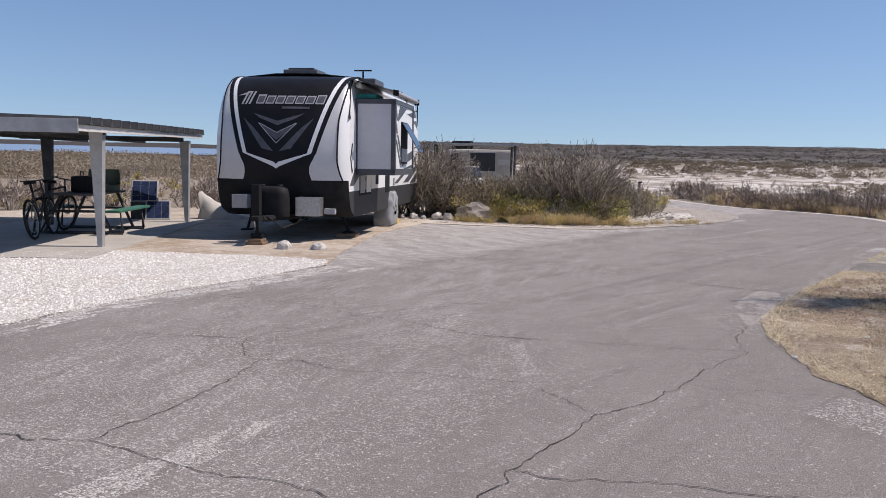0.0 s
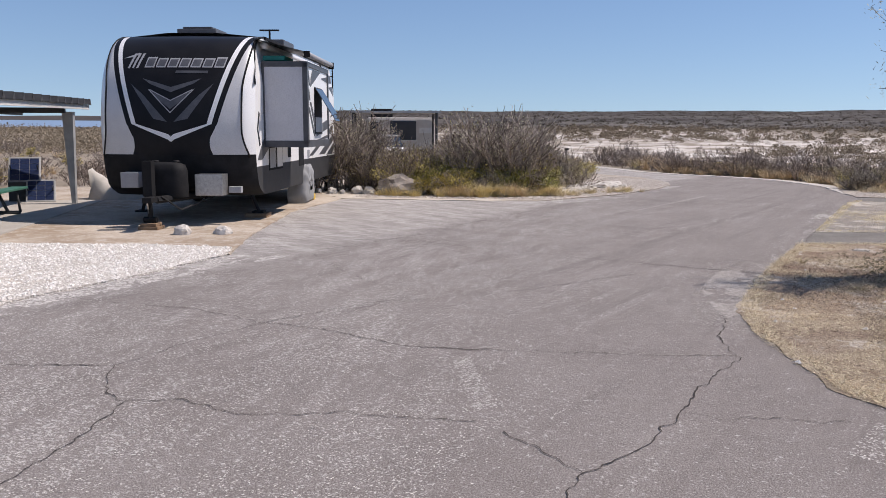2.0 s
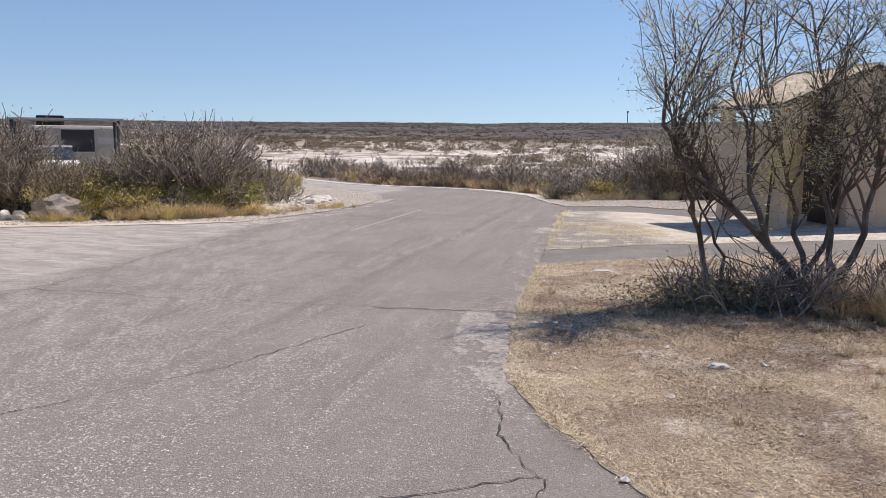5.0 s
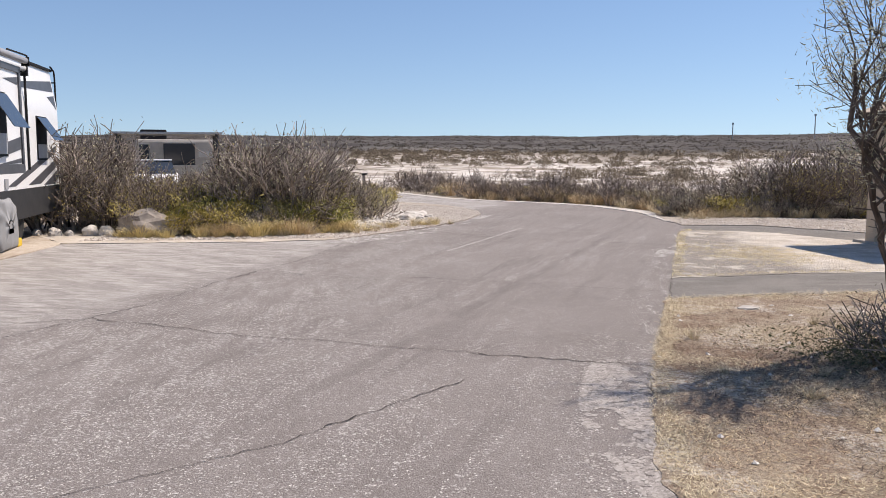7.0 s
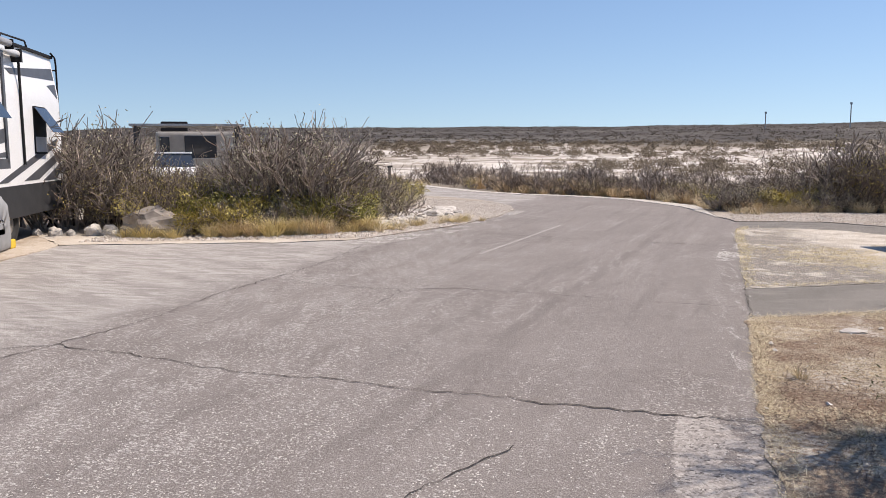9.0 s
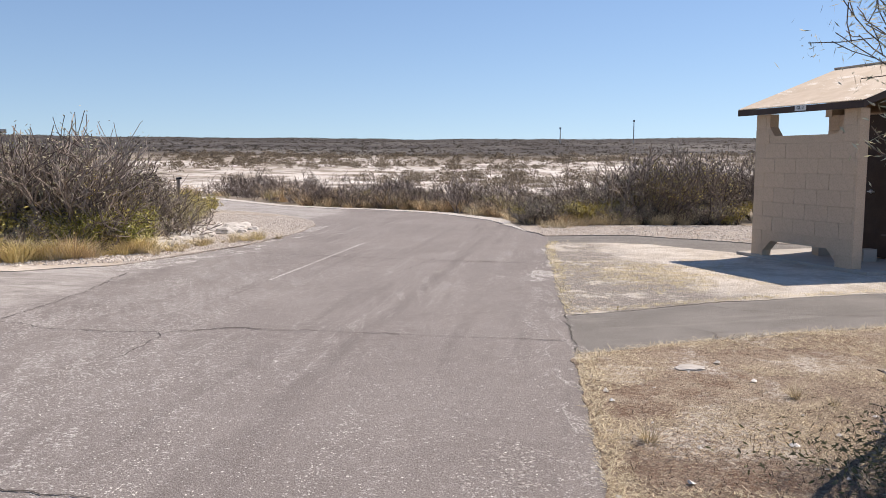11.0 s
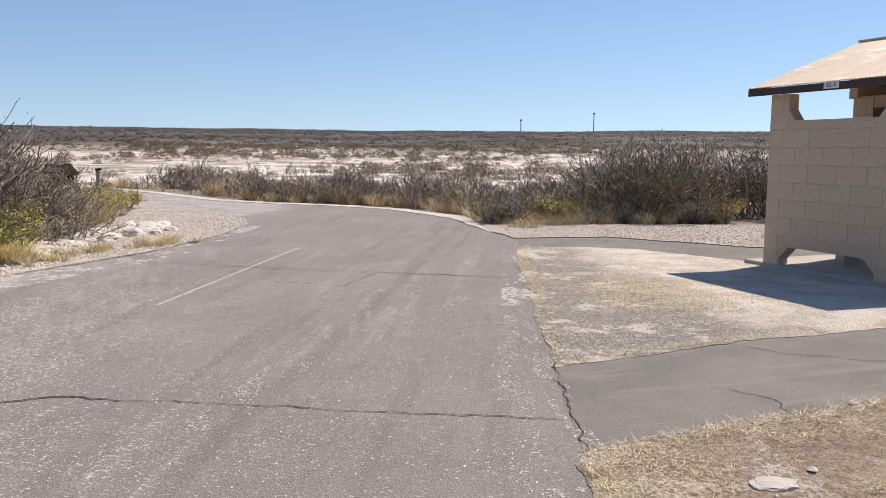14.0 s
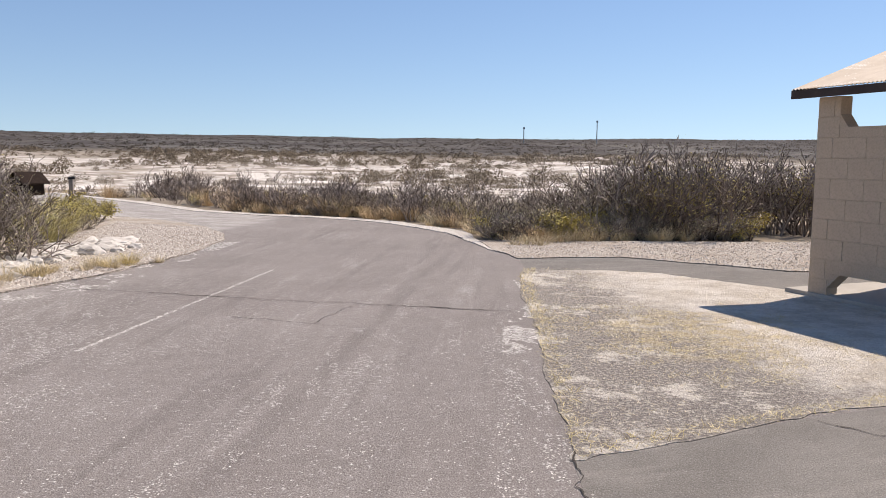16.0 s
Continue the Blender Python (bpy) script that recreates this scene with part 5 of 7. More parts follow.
def tussock(seed, height, width, blades, mat):
    rnd = random.Random(seed)
    g = Geo()
    for _ in range(blades):
        a, r = rnd.uniform(0, 6.283), width * 0.5 * math.sqrt(rnd.random())
        p = Vector((math.cos(a) * r * 0.6, math.sin(a) * r * 0.6, 0))
        lean = Vector((math.cos(a), math.sin(a), 0)) * rnd.uniform(0.2, 1.9) + Vector((rnd.gauss(0, 0.35), rnd.gauss(0, 0.35), 0))
        h = height * rnd.uniform(0.25, 1.15)
        w = Vector((-math.sin(a), math.cos(a), 0)) * rnd.uniform(0.003, 0.007)
        m = p + lean * h * 0.4 + Vector((0, 0, h * 0.65))
        e = p + lean * h * 0.95 + Vector((0, 0, h * 0.95))
        g.quad(p - w, p + w, m + w * 0.7, m - w * 0.7)
        g.quad(m - w * 0.7, m + w * 0.7, e)
    return g.mesh("tuft", mat)


KINDS = {}
for i in range(4):
    KINDS["bare", i] = shrub(100 + i, 2.0, 1.7, 13, (5, 4), TWIG, GREYLEAF, 0.020, 1, 0.3, 0.0055, 0.0, 0.014)
    KINDS["dark", i] = shrub(140 + i, 1.7, 2.2, 14, (5, 4), DARKTWIG, OLIVELEAF, 0.024, 1, 0.3, 0.0055, 0.0, 0.014)
for i in range(3):
    KINDS["green", i] = shrub(200 + i, 0.95, 1.4, 10, (5, 4), TWIG, GREENLEAF, 0.036, 4, 0.9)
    KINDS["olive", i] = shrub(240 + i, 0.85, 1.4, 10, (5, 4), TWIG, OLIVELEAF, 0.034, 3, 0.8)
    KINDS["low", i] = shrub(280 + i, 1.0, 2.0, 13, (5, 4), TWIG, GREYLEAF, 0.02, 1, 0.2, 0.0065)
    KINDS["yellow", i] = (tussock(300 + i, 0.36, 0.6, 150, YELLOWGRASS), None)
    KINDS["reddish", i] = (tussock(340 + i, 0.5, 0.6, 140, REDGRASS), None)
    KINDS["stalks", i] = (tussock(400 + i, 0.8, 0.75, 170, OLIVEGRASS), None)
    KINDS["pale", i] = (tussock(360 + i, 0.38, 0.5, 130, STRAW), None)
THIN = {}
for i in range(3):
    THIN["bare", i] = shrub(500 + i, 2.0, 1.9, 9, (4, 3), TWIG, None, 0.022, 1, 0.3, 0.0085, 0.0, 0.015)
    THIN["dark", i] = shrub(520 + i, 1.7, 2.3, 10, (4, 3), DARKTWIG, None, 0.026, 1, 0.3, 0.0085, 0.0, 0.015)
    THIN["low", i] = shrub(540 + i, 1.0, 2.0, 11, (4, 3), TWIG, None, 0.022, 1, 0.2, 0.009)
    THIN["olive", i] = shrub(560 + i, 0.85, 1.4, 9, (4, 3), TWIG, OLIVELEAF, 0.036, 3, 0.8, 0.007)
    THIN["green", i] = THIN["olive", i]
LABELS = {"bare": ("shrub", "bare grey many-stemmed desert shrub", "shrub"), "dark": ("shrub", "dark twiggy shrub with few olive leaves", "shrub"), "green": ("bush", "low green leafy bush", "bush"),
          "olive": ("bush", "low olive yellow leafy bush", "bush"), "low": ("shrub", "low grey twiggy shrub", "shrub"), "yellow": ("grass_clump", "clump of yellow dry grass", "grass"),
          "reddish": ("grass_clump", "clump of reddish brown dry grass", "grass"), "stalks": ("grass_clump", "tall upright clump of olive green grass", "grass"), "pale": ("grass_clump", "clump of pale straw grass", "grass")}
prand = random.Random(77)
FAR_TUFTS, FAR_SHRUBS = [], []


def plant(kind, x, y, size=1.0, z=0.0, group=""):
    name, label, cat = LABELS[kind]
    branch, leaf = KINDS[kind, prand.randrange(4 if kind in ("bare", "dark") else 3)]
    if leaf is None and y > 22.5:
        FAR_TUFTS.append((branch, pose(x, y, z, 0, 0, prand.uniform(0, 360)) @ Matrix.Scale(size, 4)))
        return None
    if leaf is not None and group in ("roadside scrub", "lakeside shrubs", "shrubs behind the trailer") or (group == "hedge shrubs" and (x < 3.6 or y > 23.6)):
        m = pose(x, y, z, 0, 0, prand.uniform(0, 360)) @ Matrix.Scale(size, 4)
        FAR_SHRUBS.append((THIN[kind, prand.randrange(3)], m))
        return None
    ob = thing(name, pose(x, y, z, 0, 0, prand.uniform(0, 360)), label, cat, group)
    ob.scale = (size * prand.uniform(0.9, 1.1), size * prand.uniform(0.9, 1.1), size * prand.uniform(0.9, 1.12))
    part("tuft" if leaf is None else "stem_frame", branch, None, ob)
    if leaf is not None:
        part("foliage", leaf, None, ob)
    return ob


# island between drive and road
ISLE = [(-8.9, 16.9), (-6.9, 16.6), (-4.4, 17.0), (-3.3, 18.6), (-4.2, 21.0), (-5.2, 24.0), (-6.4, 27.0), (-8.5, 29.5), (-11.5, 24)]
count = 0
while count < 74:
    x, y = prand.uniform(-12, -3), prand.uniform(16.5, 30)
    if inside((x, y), ISLE):
        far_back = smooth(y, 17, 27)
        if -2.0 < x + 5.7 + 0.48 * (y - 17.5) < 1.0:
            far_back = 2.0
        plant(prand.choice(("bare", "bare", "dark")), x, y, prand.uniform(0.95, 1.3) * (1 - 0.24 * far_back), group="island shrubs")
        count += 1
for x, y, s in ((-9.6, 17.6, 1.4), (-8.5, 17.2, 1.45), (-8.85, 17.0, 1.3), (-8.1, 17.5, 1.25), (-8.9, 18.0, 1.4), (-5.6, 18.2, 1.2), (-5.1, 17.8, 1.3), (-4.7, 18.3, 1.35), (-4.3, 18.0, 1.15), (-4.2, 19.0, 1.15), (-5.0, 19.3, 1.3)):
    plant("bare", x, y, s, group="island shrubs")
for k in range(34):
    plant(prand.choice(("bare", "dark", "dark")), prand.uniform(-8.0, -5.6), prand.uniform(17.0, 19.2), prand.uniform(0.68, 0.92), group="island shrubs")
for k in range(14):
    plant(prand.choice(("bare", "dark")), prand.uniform(-4.6, -3.4), prand.uniform(18.4, 22.5), prand.uniform(0.6, 0.92), group="island shrubs")
for k in range(11):
    plant(prand.choice(("bare", "dark")), -4.95 - 0.19 * k + prand.uniform(-0.4, 0.3), 21.6 + 0.55 * k, prand.uniform(0.72, 0.92), group="island shrubs")
for k in range(58):
    t = prand.random()
    x, y = -7.0 + 3.9 * t + prand.uniform(-0.2, 0.4), 16.45 + 1.9 * t * t + abs(prand.gauss(0, 0.5))
    plant(prand.choice(("green", "olive", "olive", "low")), x, y, prand.uniform(0.6, 0.95), group="island bushes")
for k in range(34):
    y = prand.uniform(18.5, 27.5)
    x = -3.3 - 0.16 * (y - 18.5) - prand.uniform(0.0, 1.6)
    plant(prand.choice(("olive", "green", "low", "olive", "stalks")), x, y, prand.uniform(0.55, 0.95), group="island bushes")
for k in range(40):
    y = prand.uniform(19.6, 27.0)
    plant(prand.choice(("olive", "olive", "stalks", "stalks", "low")), -3.35 - 0.10 * (y - 20.5) + prand.uniform(-0.6, 0.1), y, prand.uniform(0.5, 0.9), group="island bushes")
for k in range(70):
    t = (0.22, 0.36, 0.55, 0.66, 0.88)[k % 5] + prand.gauss(0, 0.05)
    plant(prand.choice(("yellow", "yellow", "yellow", "reddish", "pale")), -6.0 + 3.0 * t + prand.uniform(-0.2, 0.2), 16.12 + 1.35 * max(0.0, t) ** 2 + abs(prand.gauss(0, 0.3)), prand.uniform(0.35, 0.95), group="yellow grass")
for k in range(24):
    t = prand.random()
    plant(prand.choice(("olive", "green", "olive")), -7.2 + 4.0 * t, 17.2 + 1.8 * t * t + prand.uniform(0, 0.7), prand.uniform(0.8, 1.2), group="island bushes")
for k in range(16):
    plant(prand.choice(("bare", "dark", "olive")), prand.uniform(-8.0, -6.3), prand.uniform(26.6, 29.6), prand.uniform(0.85, 1.25), group="island shrubs")
for k in range(26):
    x, y = prand.uniform(-10.5, -3.5), prand.uniform(36.5, 43.0)
    if x > -4.0 - 0.78 * (y - 34.5) + 1.5:
        plant(prand.choice(("bare", "dark", "low")), x, y, prand.uniform(0.7, 1.0), land(x, y), group="roadside scrub")
for k in range(24):
    plant(prand.choice(("bare", "dark", "low")), prand.uniform(-17, -10.5), prand.uniform(17.5, 26), prand.uniform(0.7, 1.0), land(-12, 20), group="shrubs behind the trailer")

# hedge beyond the bend and behind the hut
for k in range(270):
    t = prand.random()
    a = -20 + 46 * t
    r = prand.uniform(0, 1)
    if a > 9:
        x, y = 3.9 + (a - 9) * 0.62, 22.4 + prand.uniform(0.1, 3.5)
    else:
        ang = radians(a)
        base = OUTER[1:7]
        u = (9 - a) / 29 * (len(base) - 1)
        i = min(len(base) - 2, int(u))
        bx = base[i][0] + (base[i + 1][0] - base[i][0]) * (u - i)
        by = base[i][1] + (base[i + 1][1] - base[i][1]) * (u - i)
        x, y = bx + 0.7 + r * 1.7, by + 0.7 + r * 2.3
    big = smooth(x, 5.2, 7.5)
    plant(prand.choice(("low", "low", "dark", "bare", "low", "stalks")) if big < 0.5 else prand.choice(("dark", "dark", "bare")), x, y, prand.uniform(0.42, 0.72) + big * prand.uniform(0.40, 0.72), land(x, y), group="hedge shrubs")
for k in range(44):
    x = prand.uniform(3.7, 9.0)
    plant(prand.choice(("low", "low", "olive")), x, 22.25 + prand.uniform(0, 0.8), prand.uniform(0.55, 0.95), land(x, 22.6), group="hedge front")
plant("bare", 5.9, 22.9, 1.35, land(5.9, 22.9), group="hedge shrubs")
for k in range(190):
    u = prand.uniform(0, 4.999)
    base = OUTER[0:7]
    i = int(u)
    bx = base[i][0] + (base[i + 1][0] - base[i][0]) * (u - i)
    by = base[i][1] + (base[i + 1][1] - base[i][1]) * (u - i)
    plant(prand.choice(("reddish", "pale", "pale")) if u < 2 else prand.choice(("reddish", "reddish", "pale")), bx + 0.4 + prand.uniform(0, 1.3), by + 0.4 + prand.uniform(0, 1.3), prand.uniform(0.3, 0.8), land(bx, by), group="roadside grass")
EXIT = [(0.9, 28.6), (-0.65, 29.5), (-2.0, 31.2), (-3.9, 34.6), (-8.4, 41.2), (-13.0, 47.0)]
for k in range(95):
    u = prand.uniform(0, 4.999)
    i = int(u)
    bx = EXIT[i][0] + (EXIT[i + 1][0] - EXIT[i][0]) * (u - i)
    by = EXIT[i][1] + (EXIT[i + 1][1] - EXIT[i][1]) * (u - i)
    away = prand.random()
    kind = prand.choice(("reddish", "reddish", "pale")) if away < 0.3 else prand.choice(("low", "low", "bare", "reddish", "olive"))
    plant(kind, bx + 0.3 + away * 3.2, by + 0.2 + away * 2.2, prand.uniform(0.5, 0.8) if kind != "reddish" else prand.uniform(0.7, 1.3), land(bx + 0.3 + away * 3.2, by + 0.2 + away * 2.2), group="roadside scrub")
for k in range(30):
    plant("pale", prand.uniform(3.8, 7.5), prand.uniform(22.0, 22.6), prand.uniform(0.5, 0.9), land(5, 22), group="roadside grass")

for k in range(56):
    t = prand.random()
    x, y = (-19.6 + 4.3 * t, 9.2 + 9.3 * t) if t < 0.6 else (-17.0 + 7.5 * (t - 0.6) / 0.4, 14.9 + 3.6 * (t - 0.6) / 0.4)
    x, y = x - prand.uniform(0, 2.4), y + prand.uniform(0, 1.6)
    plant(prand.choice(("bare", "low", "olive", "bare", "dark")), x, y, prand.uniform(0.5, 0.8), land(x, y), group="shrubs behind the trailer")
for k in range(60):
    a, r = prand.uniform(-76, -34), prand.uniform(21, 47)
    x, y = r * math.sin(radians(a)), 8 + r * math.cos(radians(a))
    if x < -9.5 and not inside((x, y), [(-16, 3), (-20, 9), (-15.5, 18), (-9, 17.5), (-9, 3)]):
        plant(prand.choice(("bare", "low", "low", "olive", "reddish")), x, y, prand.uniform(0.6, 1.0), land(x, y), group="lakeside shrubs")

for k in range(34):
    t = prand.random()
    plant(prand.choice(("pale", "yellow", "pale")), -3.3 + 1.6 * t + prand.gauss(0, 0.2), 16.9 + 2.2 * t + prand.uniform(0, 0.6), prand.uniform(0.2, 0.55), group="island edge grass")

# the farther grass clumps, joined
g = Geo()
for me, m in FAR_TUFTS:
    k = len(g.v)
    g.v += [tuple(m @ v.co) for v in me.vertices]
    for p in me.polygons:
        g.f.append(tuple(k + i for i in p.vertices))
        g.m.append({"yellow_grass": 0, "red_brown_grass": 1, "straw": 2, "olive_grass": 3}[me.materials[0].name])
tagged(part("roadside_grass", g, [YELLOWGRASS, REDGRASS, STRAW, OLIVEGRASS]), "tan and orange dry grass along the far road edge", "grass", "", "stuff")

# the farther shrubs, joined
g = Geo()
for meshes, m in FAR_SHRUBS:
    for me in [q for q in meshes if q]:
        k = len(g.v)
        g.v += [tuple(m @ v.co) for v in me.vertices]
        slot = {"grey_twigs": 0, "dark_twigs": 1, "grey_green_leaves": 2, "olive_leaves": 3}[me.materials[0].name]
        for p in me.polygons:
            g.f.append(tuple(k + i for i in p.vertices))
            g.m.append(slot)
tagged(part("far_thicket", g, [TWIG, DARKTWIG, GREYLEAF, OLIVELEAF]), "bare grey brown thicket beyond the road", "scrub", "", "stuff")

# far scrub: countless clumps
frand = random.Random(5)


def clump(g, x, y, z, w, h, bits, fine=1.0, rise=0.5):
    for _ in range(bits):
        a, e = frand.uniform(0, 6.283), math.sqrt(frand.random())
        c = Vector((x + math.cos(a) * e * w * 0.5, y + math.sin(a) * e * w * 0.5, z + h * frand.uniform(0.05, 1.0) * math.sqrt(max(0.05, 1 - e * e * 0.8))))
        d = Vector((frand.gauss(0, 0.6), frand.gauss(0, 0.6), frand.gauss(rise, 0.6 * max(0.3, rise)))).normalized()
        s = w * frand.uniform(0.10, 0.22) * fine
        b = d.orthogonal().normalized() * s * frand.uniform(0.35, 0.8)
        g.quad(c - d * s, c + b, c + d * s, c - b)


g = Geo()
for k in range(5600):
    a = frand.uniform(-34, 50)
    r = 34 + 196 * frand.random() ** 0.8
    x, y = r * math.sin(radians(a)), 8 + r * math.cos(radians(a))
    if noise.noise((x * 0.03, y * 0.03, 9)) + frand.gauss(0, 0.25) < (0.05 if r < 165 else -0.15):
        continue
    s = (frand.uniform(0.6, 1.3) if frand.random() < 0.6 else frand.uniform(1.3, 2.8)) if r > 60 else frand.uniform(0.6, 1.3)
    clump(g, x, y, land(x, y) - 0.1, s, s * frand.uniform(0.4, 0.7), 260 if r < 90 else 150 if r < 140 else 60, 0.20 if r < 90 else 0.29 if r < 140 else 0.48)
tagged(part("slope_scrub", g, FARBUSH), "dull brown scrub on the white slope", "scrub", "", "stuff")
g = Geo()
for k in range(9000):
    a = frand.uniform(-40, 52)
    r = 215 + 345 * frand.random()
    x, y = r * math.sin(radians(a)), 8 + r * math.cos(radians(a))
    s = frand.uniform(1.0, 3.2)
    clump(g, x, y, land(x, y) - 0.3, s, s * frand.uniform(0.22, 0.42), 12, 0.7, 0.15)
tagged(part("hill_scrub", g, HILLBUSH), "dark scrub covering the far hill", "scrub", "", "stuff")
g = Geo()
for k in range(5200):
    a = frand.uniform(-76, -22)
    r = 46 + 250 * frand.random() ** 1.25
    x, y = r * math.sin(radians(a)), 8 + r * math.cos(radians(a))
    if r < 34 and inside((x, y), [(-19, 44), (-8.5, 32.5), (-3.6, 27.7), (-2, 30), (-9, 41), (-15, 48)]):
        continue
    s = frand.uniform(0.9, 2.2)
    clump(g, x, y, land(x, y) - 0.1, s, s * frand.uniform(0.5, 0.8), 120 if r < 90 else 44 if r < 160 else 16, 0.19 if r < 90 else 0.36 if r < 160 else 0.6)
tagged(part("lakeside_scrub", g, leafy("lakeside_bushes", (0.22, 0.175, 0.12), (0.40, 0.33, 0.24), 0.95)), "brown scrub stretching to the lake", "scrub", "", "stuff")

# leaning desert tree on the verge
trnd = random.Random(21)
tree = thing("tree", pose(3.4, 8.65, 0.02), "leaning many-trunked desert tree with sparse grey-green leaves", "tree")
g, tips = Geo(), []
TRUNKS = [
    ([(-0.34, 0.2, 0), (-0.42, 0.22, 0.45), (-0.62, 0.0, 0.9), (-0.88, -0.33, 1.35), (-0.90, -0.42, 1.7), (-0.75, -0.5, 2.3)], 0.05),
    ([(-0.26, 0.18, 0), (-0.2, 0.2, 0.35), (-0.45, 0.1, 0.75), (-0.6, -0.05, 1.05)], 0.035),
    ([(0.45, -0.2, 0), (0.12, -0.05, 0.5), (-0.38, -0.15, 0.95), (-0.80, -0.33, 1.25), (-1.0, -0.43, 1.6), (-1.05, -0.5, 2.0)], 0.07),
    ([(0.12, -0.05, 0.5), (-0.1, -0.1, 1.0), (-0.2, -0.25, 1.5), (-0.4, -0.35, 2.0), (-0.3, -0.4, 2.7)], 0.045),
    ([(0.55, -0.1, 0), (0.4, 0.0, 0.6), (0.3, 0.05, 1.2), (0.1, 0.05, 1.8), (0.0, 0.1, 2.6)], 0.05),
    ([(0.6, -0.2, 0), (0.7, -0.1, 0.6), (0.55, 0.0, 1.2), (0.6, 0.0, 1.9), (0.4, 0.0, 2.7)], 0.05),
    ([(0.7, -0.15, 0), (1.0, -0.1, 0.6), (1.15, 0.0, 1.2), (1.1, 0.0, 1.9), (1.3, 0.0, 2.6)], 0.06),
    ([(0.75, -0.25, 0), (1.3, -0.3, 0.5), (1.7, -0.3, 1.0), (1.9, -0.3, 1.7), (2.0, -0.2, 2.3)], 0.055),
    ([(0.5, 0.1, 0), (0.9, 0.3, 0.7), (1.2, 0.4, 1.4), (1.5, 0.5, 2.2)], 0.05),
]
for pts, r in TRUNKS:
    fine = [Vector(pts[0])]
    for p, q in zip(pts, pts[1:]):
        p, q = Vector(p), Vector(q)
        fine += [p.lerp(q, t) + Vector((trnd.gauss(0, 0.015), trnd.gauss(0, 0.015), 0)) for t in (0.33, 0.67, 1.0)]
    k = len(fine)
    radii = [r * (1 - 0.72 * i / (k - 1)) for i in range(k)]
    g.tube(fine, [q * 0.64 for q in radii], 7)
    for i in range(3, k):
        # extra twigs on the mostly unseen right side, added to shade the base
        for _ in range(4 if fine[i].x > 0.45 and fine[i].z > 0.9 else 2 if fine[i].z > 0.9 else 1):
            d = (fine[i] - fine[i - 1]).normalized()
            away = Vector((trnd.gauss(0.1, 1), trnd.gauss(-0.45, 0.9), trnd.gauss(0.45, 0.5))).normalized()
            reach = trnd.uniform(0.5, 0.9)
            end = fine[i] + (d * 0.6 + away * 0.8).normalized() * reach * 1.5 + Vector((3.4, 8.65, 0))
            if end.x < max(0.17 + 0.285 * (end.y - 2.0), 0.38 + 0.80 * (end.y - 6.2)):
                continue
            grow(g, fine[i], d * 0.6 + away * 0.8, reach, max(0.008, radii[i] * 0.36), 2 if fine[i].z > 0.7 else 1, trnd, tips, 0.0028, (3, 3), 0.3, 0.12)
part("trunk", g, BARK, tree, "dark furrowed leaning trunks")
high = [t for t in tips if t.z > 1.2 and trnd.random() < 0.7]
part("crown", leaves(high, 0.024, 15, 0.055, trnd, 0.16), GREYLEAF, tree, "sparse feathery grey-green leaves")
clump_leaves = [Vector((trnd.gauss(0.2, 0.16), trnd.gauss(0, 0.18), trnd.gauss(1.25, 0.26))) for _ in range(330)]
part("inner_foliage", leaves(clump_leaves, 0.026, 4, 0.05, trnd, 0.25), OLIVELEAF, tree, "olive yellow leaves among the trunks")
g, tips = Geo(), []
for i in range(210):
    a = trnd.uniform(0, 6.283)
    grow(g, (0.35 + max(-1.2, trnd.gauss(0, 0.7)), -0.5 + max(-0.5, trnd.gauss(0, 0.3)), 0), (math.cos(a), math.sin(a), 0.9), trnd.uniform(0.22, 0.5), 0.007, 1, trnd, tips, 0.004, (5, 4), 0.4, 0.02)
under = thing("undergrowth", pose(3.4, 8.65, 0.02), "tangle of dry twigs and dark weeds under the tree", "shrub")
part("stem_frame", g, TWIG, under)
dark = [Vector((trnd.gauss(-0.55, 0.4), trnd.gauss(-0.5, 0.2), abs(trnd.gauss(0, 0.13)))) for _ in range(1100)]
part("foliage", leaves(dark, 0.016, 6, 0.05, trnd, 0.3), leafy("dark_weeds", (0.06, 0.07, 0.03), (0.17, 0.15, 0.085)), under)

for k in range(16):
    plant(prand.choice(("pale", "reddish")), 3.35 + prand.uniform(0, 1.5), 7.75 + prand.uniform(-0.4, 0.7), prand.uniform(0.5, 0.95), group="grass round the tree")
for k in range(26):
    plant("pale", prand.uniform(1.5, 4.2), prand.uniform(4.2, 9.8), prand.uniform(0.15, 0.3), group="grass round the tree")

# dry grass and litter lying on the verges
def strewn(name, poly, box, count, mat, size, z, label, flat=0.3, keep=lambda x, y: True, seed=1):
    rnd = random.Random(seed)
    g = Geo()
    made = 0
    while made < count:
        x, y = rnd.uniform(box[0], box[1]), rnd.uniform(box[2], box[3])
        if not inside((x, y), poly) or not keep(x, y):
            continue
        made += 1
        a = rnd.uniform(0, 6.283)
        s = size * rnd.uniform(0.5, 1.5)
        d = Vector((math.cos(a), math.sin(a), abs(rnd.gauss(0, flat)))).normalized() * s
        w = Vector((-math.sin(a), math.cos(a), rnd.gauss(0, 0.3))) * rnd.uniform(0.0008, 0.0019)
        p = Vector((x, y, z + rnd.uniform(0, 0.012)))
        g.quad(p - w, p + w, p + d + w * 0.5, p + d - w * 0.5)
    return tagged(part(name, g, mat), label, "grass", "", "stuff")


